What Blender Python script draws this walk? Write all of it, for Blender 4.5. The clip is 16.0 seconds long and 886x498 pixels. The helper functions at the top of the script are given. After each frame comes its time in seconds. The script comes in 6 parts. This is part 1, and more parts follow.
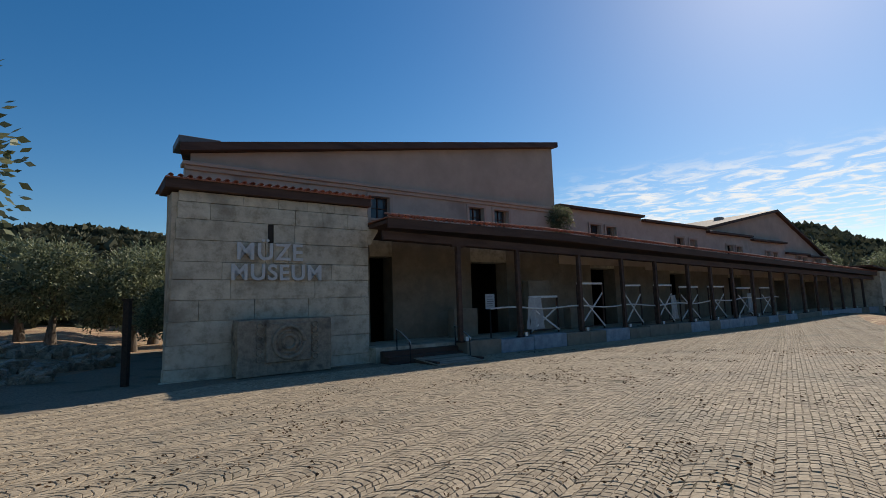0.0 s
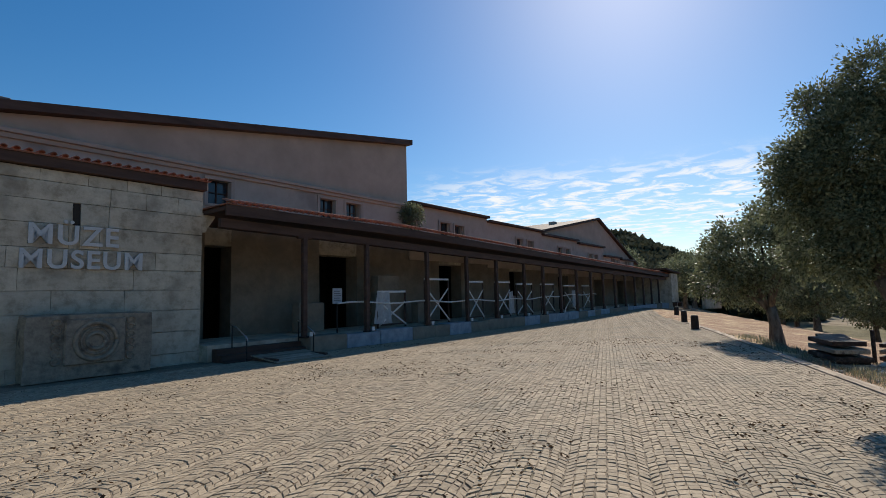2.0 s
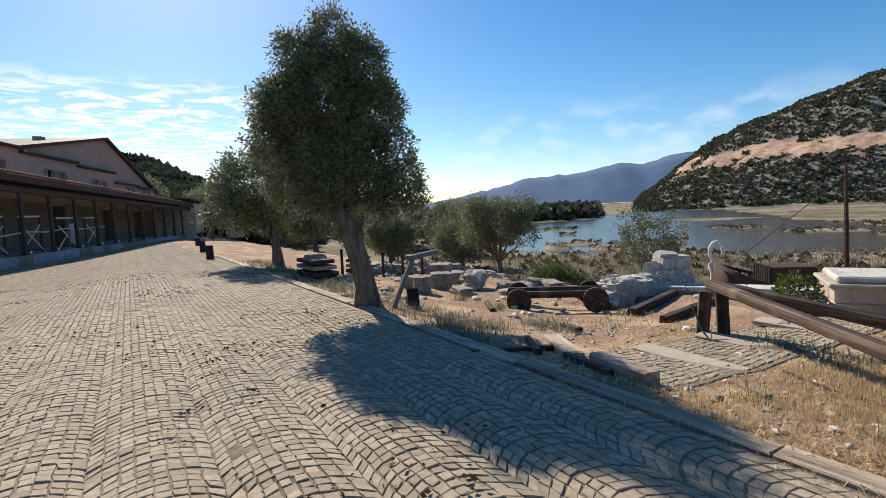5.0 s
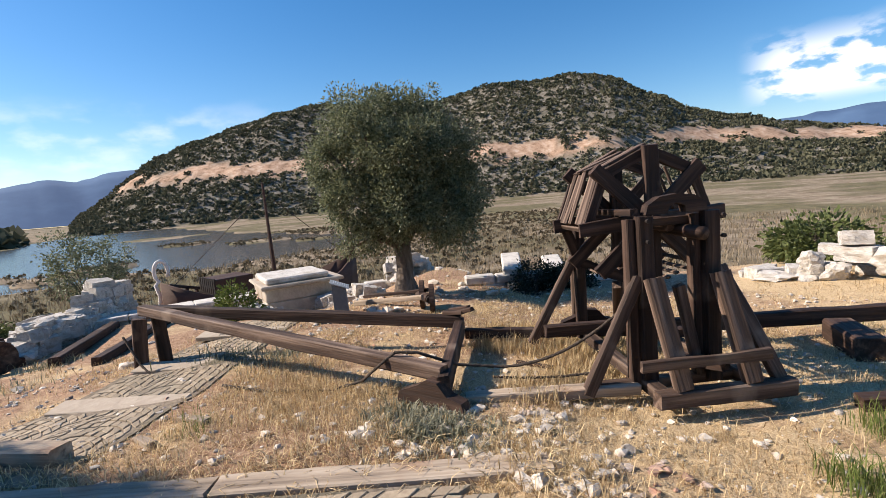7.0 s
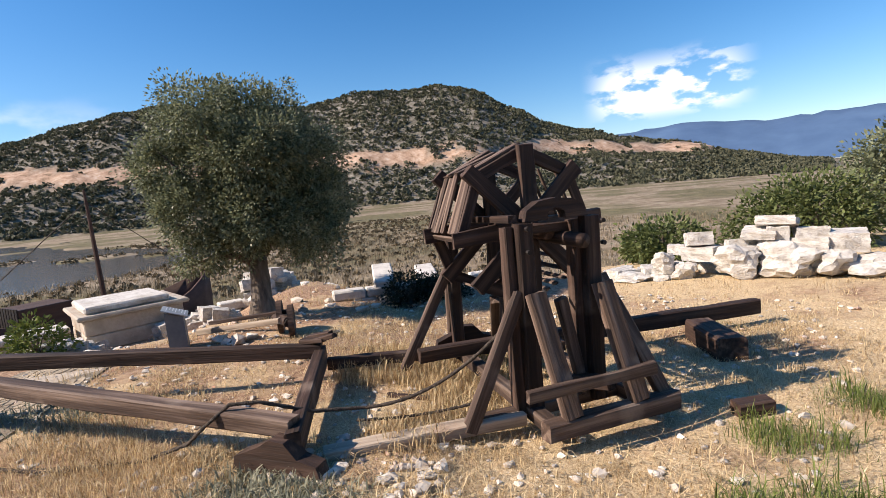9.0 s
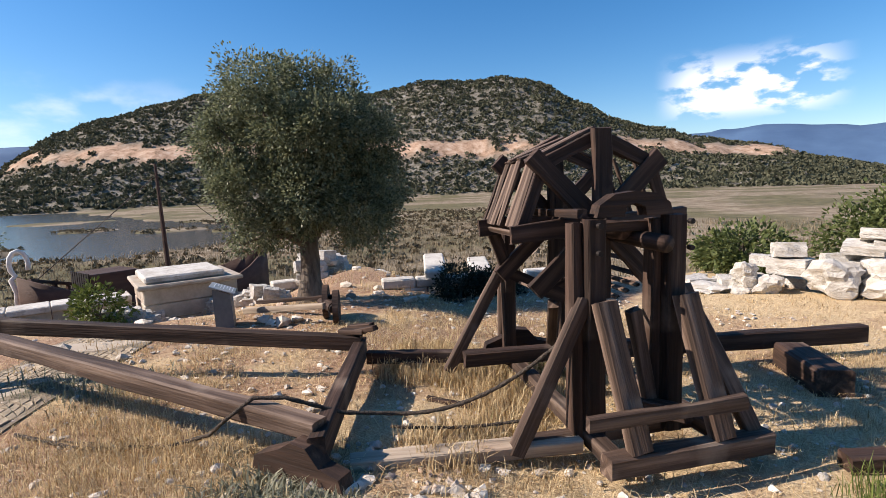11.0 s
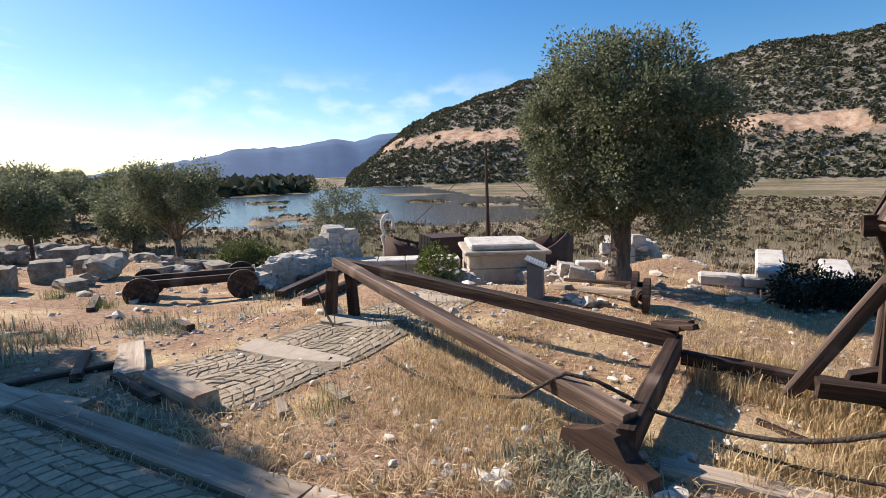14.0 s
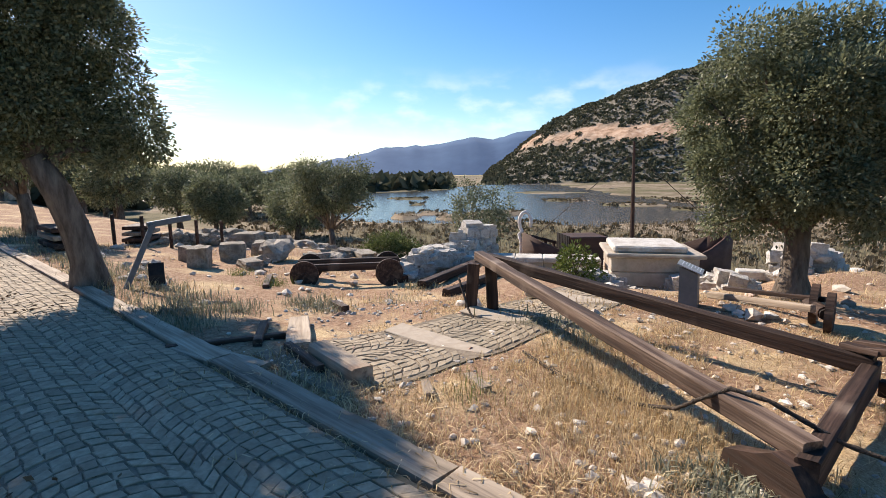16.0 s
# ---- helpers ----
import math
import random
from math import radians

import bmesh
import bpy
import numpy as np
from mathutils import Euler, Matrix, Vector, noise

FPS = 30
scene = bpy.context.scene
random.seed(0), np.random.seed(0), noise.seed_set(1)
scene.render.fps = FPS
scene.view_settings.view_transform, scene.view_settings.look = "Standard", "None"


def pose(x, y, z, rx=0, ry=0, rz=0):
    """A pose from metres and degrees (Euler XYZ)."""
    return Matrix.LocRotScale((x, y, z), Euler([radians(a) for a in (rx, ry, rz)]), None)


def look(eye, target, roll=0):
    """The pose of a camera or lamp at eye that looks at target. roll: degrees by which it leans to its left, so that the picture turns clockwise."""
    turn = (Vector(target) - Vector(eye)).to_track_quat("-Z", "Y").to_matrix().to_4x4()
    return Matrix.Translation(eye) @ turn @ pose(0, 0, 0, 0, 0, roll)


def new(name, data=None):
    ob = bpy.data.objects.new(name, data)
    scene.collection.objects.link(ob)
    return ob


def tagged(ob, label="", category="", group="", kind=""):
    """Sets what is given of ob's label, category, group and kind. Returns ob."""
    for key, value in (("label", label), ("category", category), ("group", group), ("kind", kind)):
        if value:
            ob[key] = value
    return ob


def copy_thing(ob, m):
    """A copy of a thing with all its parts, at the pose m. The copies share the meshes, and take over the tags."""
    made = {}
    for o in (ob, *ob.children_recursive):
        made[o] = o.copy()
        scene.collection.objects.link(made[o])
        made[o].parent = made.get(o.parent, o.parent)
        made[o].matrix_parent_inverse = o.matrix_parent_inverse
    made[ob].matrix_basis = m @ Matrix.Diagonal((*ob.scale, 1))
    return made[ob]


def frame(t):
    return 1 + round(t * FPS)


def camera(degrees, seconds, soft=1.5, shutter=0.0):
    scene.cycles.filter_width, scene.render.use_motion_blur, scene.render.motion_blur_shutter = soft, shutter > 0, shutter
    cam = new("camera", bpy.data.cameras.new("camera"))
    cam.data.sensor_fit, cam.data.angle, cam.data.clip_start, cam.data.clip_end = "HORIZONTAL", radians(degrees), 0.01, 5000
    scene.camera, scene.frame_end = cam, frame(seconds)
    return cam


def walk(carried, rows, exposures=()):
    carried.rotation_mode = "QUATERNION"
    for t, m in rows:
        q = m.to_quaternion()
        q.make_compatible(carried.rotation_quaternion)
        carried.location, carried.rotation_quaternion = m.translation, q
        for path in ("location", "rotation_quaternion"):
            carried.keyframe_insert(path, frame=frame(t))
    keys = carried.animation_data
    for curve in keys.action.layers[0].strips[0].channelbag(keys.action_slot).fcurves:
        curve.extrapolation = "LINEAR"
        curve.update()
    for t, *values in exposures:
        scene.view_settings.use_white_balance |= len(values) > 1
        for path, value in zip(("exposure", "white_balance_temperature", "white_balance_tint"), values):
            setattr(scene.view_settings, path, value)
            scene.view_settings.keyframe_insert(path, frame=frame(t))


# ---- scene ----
# camera and walk: seconds, eye, target, roll
cam = camera(83.2, 16.0, soft=0.5)
PATH = [
    (0, (0.000, 0.000, 1.572), (0.032, 1.987, 1.800), -1.87),
    (0.5, (0.076, 0.036, 1.594), (0.196, 2.019, 1.825), -1.72),
    (1, (0.167, 0.063, 1.611), (0.379, 2.038, 1.842), -1.62),
    (1.5, (0.242, 0.066, 1.615), (0.577, 2.026, 1.829), -1.87),
    (2, (0.260, 0.047, 1.603), (0.855, 1.947, 1.790), -1.37),
    (2.5, (0.241, 0.006, 1.586), (1.187, 1.763, 1.722), -0.59),
    (3, (0.317, -0.041, 1.585), (1.571, 1.514, 1.678), -0.20),
    (3.5, (0.555, -0.072, 1.618), (1.983, 1.328, 1.652), -1.48),
    (6, (1.166, -0.210, 1.548), (3.154, -0.305, 1.354), -3.13),
    (6.5, (1.369, -0.356, 1.529), (3.238, -1.041, 1.332), -4.41),
    (7, (1.526, -0.471, 1.508), (3.159, -1.606, 1.292), -4.70),
    (7.5, (1.637, -0.577, 1.475), (3.176, -1.837, 1.266), -4.54),
    (8, (1.739, -0.697, 1.456), (3.175, -2.072, 1.241), -5.09),
    (8.5, (1.852, -0.833, 1.481), (3.148, -2.339, 1.255), -5.06),
    (10.8, (2.209, -1.275, 1.441), (3.575, -2.715, 1.198), -2.59),
    (11, (2.218, -1.268, 1.438), (3.673, -2.619, 1.192), -2.07),
    (11.5, (2.236, -1.245, 1.443), (3.883, -2.345, 1.164), -1.78),
    (12, (2.257, -1.222, 1.443), (4.005, -2.152, 1.160), -1.17),
    (12.5, (2.270, -1.209, 1.440), (4.091, -1.987, 1.159), -0.73),
    (13, (2.279, -1.208, 1.442), (4.160, -1.826, 1.157), -0.55),
    (13.5, (2.297, -1.202, 1.450), (4.228, -1.637, 1.161), -0.85),
    (14, (2.316, -1.175, 1.448), (4.271, -1.483, 1.157), -1.00),
    (14.5, (2.316, -1.145, 1.435), (4.289, -1.300, 1.145), -1.54),
    (15, (2.308, -1.121, 1.439), (4.287, -1.131, 1.152), -1.52),
    (15.5, (2.299, -1.097, 1.444), (4.274, -0.967, 1.158), -1.08),
    (16, (2.289, -1.073, 1.428), (4.255, -0.853, 1.135), -0.53),
]
walk(cam, [(t, look(eye, target, roll)) for t, eye, target, roll in PATH], [(0.0, -0.08, 6950, 10), (1.5, 0.0, 6950, 10), (3.5, 0.1, 6700, 10), (6.0, 0.52, 7100, 14), (8.5, 0.66, 7050, 18), (12.5, 0.54, 6850, 16), (16.0, 0.68, 7150, 16)])

# ---- world, sun ----
SUN_BEARING, SUN_HEIGHT = 39.5, 36.0
world = bpy.data.worlds.new("world")
scene.world = world
world.use_nodes = True
wn, wl = world.node_tree.nodes, world.node_tree.links
wn.clear()
w_out = wn.new("ShaderNodeOutputWorld")
w_bg = wn.new("ShaderNodeBackground")
w_sky = wn.new("ShaderNodeTexSky")
w_sky.sky_type = "NISHITA"
w_sky.sun_disc = False
w_sky.sun_elevation = radians(SUN_HEIGHT)
w_sky.sun_rotation = radians(SUN_BEARING)
w_sky.air_density, w_sky.dust_density, w_sky.ozone_density = 1.0, 0.32, 4.0
w_bg.inputs[1].default_value = 0.108
# thin cloud field low in the sky
w_tc = wn.new("ShaderNodeTexCoord")
w_sep = wn.new("ShaderNodeSeparateXYZ")
wl.new(w_tc.outputs["Generated"], w_sep.inputs[0])
def wmath(op, a, b=None, c=None):
    n = wn.new("ShaderNodeMath")
    n.operation = op
    for i, v in enumerate((a, b, c)):
        if v is None:
            continue
        if isinstance(v, (int, float)):
            n.inputs[i].default_value = v
        else:
            wl.new(v, n.inputs[i])
    return n.outputs[0]
def wramp(v, lo, hi):
    n = wn.new("ShaderNodeMapRange")
    n.interpolation_type = "SMOOTHSTEP"
    wl.new(v, n.inputs[0])
    n.inputs[1].default_value, n.inputs[2].default_value = lo, hi
    return n.outputs[0]
wx, wy, wz = w_sep.outputs
zc = wmath("MAXIMUM", wz, 0.02)
flat = wn.new("ShaderNodeCombineXYZ")
wl.new(wmath("DIVIDE", wx, zc), flat.inputs[0])
wl.new(wmath("DIVIDE", wy, zc), flat.inputs[1])
w_noise = wn.new("ShaderNodeTexNoise")
w_noise.inputs["Scale"].default_value = 3.4
w_noise.inputs["Detail"].default_value = 7.0
w_noise.inputs["Roughness"].default_value = 0.62
w_noise.inputs["Distortion"].default_value = 0.6
wl.new(flat.outputs[0], w_noise.inputs["Vector"])
bearing = wmath("ARCTAN2", wx, wy)
def lump(centre, width, lo, hi):
    d = wmath("ABSOLUTE", wmath("SUBTRACT", bearing, radians(centre)))
    side = wramp(d, radians(width), radians(width * 0.45))
    low = wramp(wz, lo, lo + 0.04)
    high = wramp(wz, hi, hi - 0.07)
    return wmath("MULTIPLY", side, wmath("MULTIPLY", low, high))
cirrus = wmath("MULTIPLY", wmath("MULTIPLY", wramp(w_noise.outputs[0], 0.44, 0.64), lump(36, 26, 0.08, 0.26)), 0.95)
w_noise2 = wn.new("ShaderNodeTexNoise")
w_noise2.inputs["Scale"].default_value = 13.0
w_noise2.inputs["Detail"].default_value = 6.0
w_map2 = wn.new("ShaderNodeMapping")
w_map2.inputs["Scale"].default_value = (1, 1, 2.2)
wl.new(w_tc.outputs["Generated"], w_map2.inputs[0])
wl.new(w_map2.outputs[0], w_noise2.inputs["Vector"])
cumulus = wmath("MULTIPLY", wramp(w_noise2.outputs[0], 0.43, 0.54), lump(164, 8.5, 0.09, 0.22))
thin = wmath("MULTIPLY", wramp(w_noise2.outputs[0], 0.42, 0.75), wmath("MULTIPLY", lump(88, 26, 0.06, 0.21), 0.32))
cover = wmath("MINIMUM", wmath("ADD", wmath("ADD", cirrus, cumulus), thin), 1.0)
w_mix = wn.new("ShaderNodeMixRGB")
wl.new(cover, w_mix.inputs[0])
w_sat = wn.new("ShaderNodeHueSaturation")
w_sat.inputs["Saturation"].default_value = 1.32
wl.new(w_sky.outputs[0], w_sat.inputs["Color"])
wl.new(w_sat.outputs[0], w_mix.inputs[1])
w_mix.inputs[2].default_value = (8.6, 8.9, 9.3, 1)
wl.new(w_mix.outputs[0], w_bg.inputs[0])
wl.new(w_bg.outputs[0], w_out.inputs[0])

sun_dir = Vector((math.sin(radians(SUN_BEARING)) * math.cos(radians(SUN_HEIGHT)),
                  math.cos(radians(SUN_BEARING)) * math.cos(radians(SUN_HEIGHT)),
                  math.sin(radians(SUN_HEIGHT))))
sun_data = bpy.data.lights.new("sun", "SUN")
sun_data.energy, sun_data.angle, sun_data.color = 5.0, radians(0.53), (1.0, 0.94, 0.85)
sun_lamp = new("sun", sun_data)
sun_lamp.matrix_basis = look(sun_dir * 200, (0, 0, 0))
scene.view_settings.exposure = 0.0


# ---- materials ----
def surface(name, colours, scale=4.0, rough=0.85, bump=0.25, bump_scale=None, stretch=(1, 1, 1), metal=0.0,
            detail=6.0, spots=None, spot_scale=1.2, spot_range=(0.55, 0.7), vary=0.0, island=False, spec=0.3, dist=0.02):
    """A procedural surface: two or three tones mixed by fine grain, large stains on top, and fine relief."""
    m = bpy.data.materials.new(name)
    m.use_nodes = True
    n, l = m.node_tree.nodes, m.node_tree.links
    n.clear()
    out = n.new("ShaderNodeOutputMaterial")
    b = n.new("ShaderNodeBsdfPrincipled")
    l.new(b.outputs[0], out.inputs[0])
    tc = n.new("ShaderNodeTexCoord")
    mp = n.new("ShaderNodeMapping")
    mp.inputs["Scale"].default_value = stretch
    l.new(tc.outputs["Object"], mp.inputs[0])
    grain = n.new("ShaderNodeTexNoise")
    grain.inputs["Scale"].default_value, grain.inputs["Detail"].default_value = scale, detail
    grain.inputs["Roughness"].default_value = 0.65
    l.new(mp.outputs[0], grain.inputs["Vector"])
    ramp = n.new("ShaderNodeValToRGB")
    els = ramp.color_ramp.elements
    els[0].position, els[1].position = 0.32, 0.68
    els[0].color, els[1].color = (*colours[0], 1), (*colours[-1], 1)
    if len(colours) == 3:
        e = els.new(0.5)
        e.color = (*colours[1], 1)
    l.new(grain.outputs[0], ramp.inputs[0])
    colour = ramp.outputs[0]
    if spots:
        big = n.new("ShaderNodeTexNoise")
        big.inputs["Scale"].default_value, big.inputs["Detail"].default_value = spot_scale, 5.0
        l.new(tc.outputs["Object"], big.inputs["Vector"])
        mr = n.new("ShaderNodeMapRange")
        l.new(big.outputs[0], mr.inputs[0])
        mr.inputs[1].default_value, mr.inputs[2].default_value = spot_range
        mix = n.new("ShaderNodeMixRGB")
        l.new(mr.outputs[0], mix.inputs[0])
        l.new(colour, mix.inputs[1])
        mix.inputs[2].default_value = (*spots, 1)
        colour = mix.outputs[0]
    if vary:
        if island:
            src = n.new("ShaderNodeNewGeometry").outputs["Random Per Island"]
        else:
            src = n.new("ShaderNodeObjectInfo").outputs["Random"]
        mr = n.new("ShaderNodeMapRange")
        l.new(src, mr.inputs[0])
        mr.inputs[3].default_value, mr.inputs[4].default_value = 1 - vary, 1 + vary
        hsv = n.new("ShaderNodeHueSaturation")
        l.new(mr.outputs[0], hsv.inputs["Value"])
        l.new(colour, hsv.inputs["Color"])
        colour = hsv.outputs[0]
    l.new(colour, b.inputs["Base Color"])
    b.inputs["Roughness"].default_value, b.inputs["Metallic"].default_value = rough, metal
    b.inputs["Specular IOR Level"].default_value = spec
    if bump:
        fine = n.new("ShaderNodeTexNoise")
        fine.inputs["Scale"].default_value, fine.inputs["Detail"].default_value = bump_scale or scale * 2.2, 8.0
        l.new(mp.outputs[0], fine.inputs["Vector"])
        bp = n.new("ShaderNodeBump")
        bp.inputs["Strength"].default_value, bp.inputs["Distance"].default_value = bump, dist
        l.new(fine.outputs[0], bp.inputs["Height"])
        l.new(bp.outputs[0], b.inputs["Normal"])
    return m


def foliage(name, dark, light, rough=0.6, through_light=0.25):
    m = bpy.data.materials.new(name)
    m.use_nodes = True
    n, l = m.node_tree.nodes, m.node_tree.links
    n.clear()
    out = n.new("ShaderNodeOutputMaterial")
    b = n.new("ShaderNodeBsdfPrincipled")
    tr = n.new("ShaderNodeBsdfTranslucent")
    mixs = n.new("ShaderNodeMixShader")
    mixs.inputs[0].default_value = through_light
    geo = n.new("ShaderNodeNewGeometry")
    ramp = n.new("ShaderNodeValToRGB")
    ramp.color_ramp.elements[0].color, ramp.color_ramp.elements[1].color = (*dark, 1), (*light, 1)
    l.new(geo.outputs["Random Per Island"], ramp.inputs[0])
    l.new(ramp.outputs[0], b.inputs["Base Color"])
    l.new(ramp.outputs[0], tr.inputs["Color"])
    b.inputs["Roughness"].default_value = rough
    b.inputs["Specular IOR Level"].default_value = 0.25
    l.new(b.outputs[0], mixs.inputs[1])
    l.new(tr.outputs[0], mixs.inputs[2])
    l.new(mixs.outputs[0], out.inputs[0])
    return m


M = {
    "limestone": surface("limestone", [(0.34, 0.28, 0.20), (0.53, 0.455, 0.345), (0.62, 0.545, 0.42)], 3.0, 0.9, 0.5, 14, spots=(0.24, 0.20, 0.15), spot_scale=0.9, spot_range=(0.52, 0.75), vary=0.10),
    "relief_stone": surface("relief_stone", [(0.20, 0.16, 0.12), (0.36, 0.30, 0.22)], 7.0, 0.9, 0.6, 20, spots=(0.12, 0.10, 0.08), spot_scale=2.5),
    "plaster": surface("plaster", [(0.42, 0.32, 0.25), (0.50, 0.38, 0.30)], 1.2, 0.92, 0.12, 30, spots=(0.36, 0.28, 0.22), spot_scale=0.45, spot_range=(0.5, 0.8)),
    "plaster_low": surface("plaster_low", [(0.44, 0.35, 0.28), (0.53, 0.43, 0.35)], 1.5, 0.92, 0.15, 30, spots=(0.34, 0.27, 0.22), spot_scale=0.6),
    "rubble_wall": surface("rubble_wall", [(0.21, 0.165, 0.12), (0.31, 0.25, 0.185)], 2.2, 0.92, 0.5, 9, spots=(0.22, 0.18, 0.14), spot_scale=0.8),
    "roof_tile": surface("roof_tile", [(0.28, 0.11, 0.07), (0.40, 0.18, 0.11)], 9.0, 0.85, 0.25, vary=0.18, island=True),
    "brown_wood": surface("brown_wood", [(0.055, 0.030, 0.022), (0.10, 0.058, 0.042)], 5.0, 0.75, 0.3, 40, stretch=(0.15, 1, 1), vary=0.15),
    "timber": surface("timber", [(0.016, 0.010, 0.007), (0.046, 0.026, 0.018), (0.115, 0.07, 0.05)], 16.0, 0.72, 0.9, 30, stretch=(0.05, 1, 1), spots=(0.24, 0.175, 0.13), spot_scale=2.2, spot_range=(0.60, 0.85), vary=0.28, dist=0.012),
    "grain_timber": surface("grain_timber", [(0.022, 0.014, 0.010), (0.078, 0.049, 0.035), (0.22, 0.155, 0.115)], 13.0, 0.75, 1.0, 28, stretch=(0.045, 1, 1), spots=(0.30, 0.23, 0.175), spot_scale=2.6, spot_range=(0.58, 0.85), vary=0.25, dist=0.014),
    "weathered": surface("weathered", [(0.12, 0.09, 0.065), (0.33, 0.26, 0.19), (0.46, 0.38, 0.29)], 14.0, 0.85, 0.9, 26, stretch=(0.05, 1, 1), spots=(0.26, 0.14, 0.08), spot_scale=2.0, spot_range=(0.6, 0.8), vary=0.2, dist=0.012),
    "white_stone": surface("white_stone", [(0.34, 0.31, 0.27), (0.52, 0.49, 0.44), (0.62, 0.60, 0.55)], 4.5, 0.92, 0.9, 16, spots=(0.33, 0.28, 0.22), spot_scale=2.2, spot_range=(0.52, 0.72), vary=0.15, island=True),
    "pale_block": surface("pale_block", [(0.36, 0.305, 0.24), (0.52, 0.455, 0.37)], 3.5, 0.92, 0.6, 14, spots=(0.36, 0.22, 0.15), spot_scale=1.4, spot_range=(0.58, 0.72), vary=0.10),
    "rubble": surface("rubble", [(0.34, 0.27, 0.20), (0.56, 0.50, 0.42), (0.66, 0.62, 0.55)], 9.0, 0.93, 0.7, 25, vary=0.25, island=True, spots=(0.42, 0.22, 0.14), spot_scale=1.3, spot_range=(0.58, 0.72)),
    "boulder": surface("boulder", [(0.17, 0.145, 0.115), (0.29, 0.255, 0.205), (0.40, 0.36, 0.30)], 6.0, 0.93, 0.8, 20, vary=0.2, island=True, spots=(0.13, 0.115, 0.09), spot_scale=1.5, spot_range=(0.5, 0.7)),
    "cobble": surface("cobble", [(0.275, 0.213, 0.143), (0.42, 0.338, 0.238)], 22.0, 0.85, 0.3, 60, vary=0.20, island=True, spots=(0.26, 0.22, 0.16), spot_scale=0.45, spot_range=(0.5, 0.75), dist=0.006),
    "cobble_piece": surface("cobble_piece", [(0.275, 0.213, 0.143), (0.42, 0.338, 0.238)], 22.0, 0.85, 0.3, 60, vary=0.20, dist=0.006),
    "joint": surface("joint", [(0.15, 0.118, 0.085), (0.29, 0.235, 0.17)], 18.0, 0.95, 0.6, 40, spots=(0.09, 0.085, 0.05), spot_scale=0.7),
    "slab": surface("slab", [(0.36, 0.295, 0.225), (0.47, 0.40, 0.315)], 6.0, 0.9, 0.4, 20, vary=0.1),
    "iron": surface("iron", [(0.015, 0.014, 0.014), (0.045, 0.035, 0.03)], 12.0, 0.6, 0.2, metal=0.4),
    "steel": surface("steel", [(0.45, 0.46, 0.47), (0.58, 0.59, 0.60)], 20.0, 0.35, 0.05, metal=0.9),
    "grey_metal": surface("grey_metal", [(0.10, 0.115, 0.125), (0.14, 0.155, 0.165)], 10.0, 0.5, 0.05),
    "sign_face": surface("sign_face", [(0.33, 0.36, 0.38), (0.42, 0.45, 0.47)], 10.0, 0.35, 0.03),
    "sign_text": surface("sign_text", [(0.75, 0.77, 0.78), (0.8, 0.82, 0.83)], 8.0, 0.5, 0.0),
    "white_paint": surface("white_paint", [(0.62, 0.60, 0.56), (0.76, 0.74, 0.70)], 12.0, 0.6, 0.1),
    "letter_metal": surface("letter_metal", [(0.52, 0.51, 0.49), (0.60, 0.59, 0.57)], 12.0, 0.4, 0.05),
    "tarp": surface("tarp", [(0.20, 0.23, 0.26), (0.36, 0.39, 0.42)], 3.0, 0.5, 0.5, 8),
    "cloth": surface("cloth", [(0.36, 0.35, 0.34), (0.50, 0.49, 0.47)], 5.0, 0.85, 0.3, 14),
    # near-black colour stands in for the shade inside doorways and slit
    "inside_shade": surface("inside_shade", [(0.03, 0.024, 0.02), (0.05, 0.04, 0.032)], 2.0, 0.9, 0.1),
    "glass": surface("glass", [(0.03, 0.04, 0.05), (0.05, 0.06, 0.07)], 3.0, 0.08, 0.0, spec=0.6),
    "bark": surface("bark", [(0.055, 0.042, 0.032), (0.14, 0.11, 0.085), (0.22, 0.18, 0.14)], 10.0, 0.95, 1.0, 16, stretch=(1, 1, 0.25), dist=0.03),
    "twig": surface("twig", [(0.16, 0.11, 0.07), (0.30, 0.22, 0.15)], 18.0, 0.9, 0.3),
    "rope": surface("rope", [(0.035, 0.028, 0.022), (0.11, 0.085, 0.065)], 40.0, 0.95, 0.9, 90),
    "olive_leaf": foliage("olive_leaf", (0.075, 0.09, 0.045), (0.29, 0.31, 0.18), 0.5, 0.3),
    "shrub_leaf": foliage("shrub_leaf", (0.06, 0.08, 0.025), (0.17, 0.20, 0.07), 0.5, 0.3),
    "silver_leaf": foliage("silver_leaf", (0.15, 0.15, 0.095), (0.32, 0.31, 0.21)),
    "green_weed": foliage("green_weed", (0.07, 0.10, 0.02), (0.20, 0.24, 0.06)),
    "dark_leaf": foliage("dark_leaf", (0.012, 0.018, 0.010), (0.04, 0.05, 0.03)),
    "straw": foliage("straw", (0.27, 0.17, 0.075), (0.82, 0.65, 0.39), 0.8, 0.3),
    "reed": foliage("reed", (0.17, 0.13, 0.08), (0.36, 0.29, 0.19), 0.8, 0.2),
    "hill_bush": foliage("hill_bush", (0.045, 0.050, 0.028), (0.135, 0.13, 0.080), 0.9, 0.15),
    "marsh_plant": foliage("marsh_plant", (0.075, 0.06, 0.035), (0.21, 0.16, 0.095), 0.9, 0.15),
    "dead_leaf": foliage("dead_leaf", (0.05, 0.03, 0.018), (0.17, 0.10, 0.05), 0.85, 0.1),
    # blue of the distant haze is put into this base colour
    "hazy_mountain": surface("hazy_mountain", [(0.05, 0.10, 0.19), (0.075, 0.14, 0.24)], 0.004, 1.0, 0.0),
}


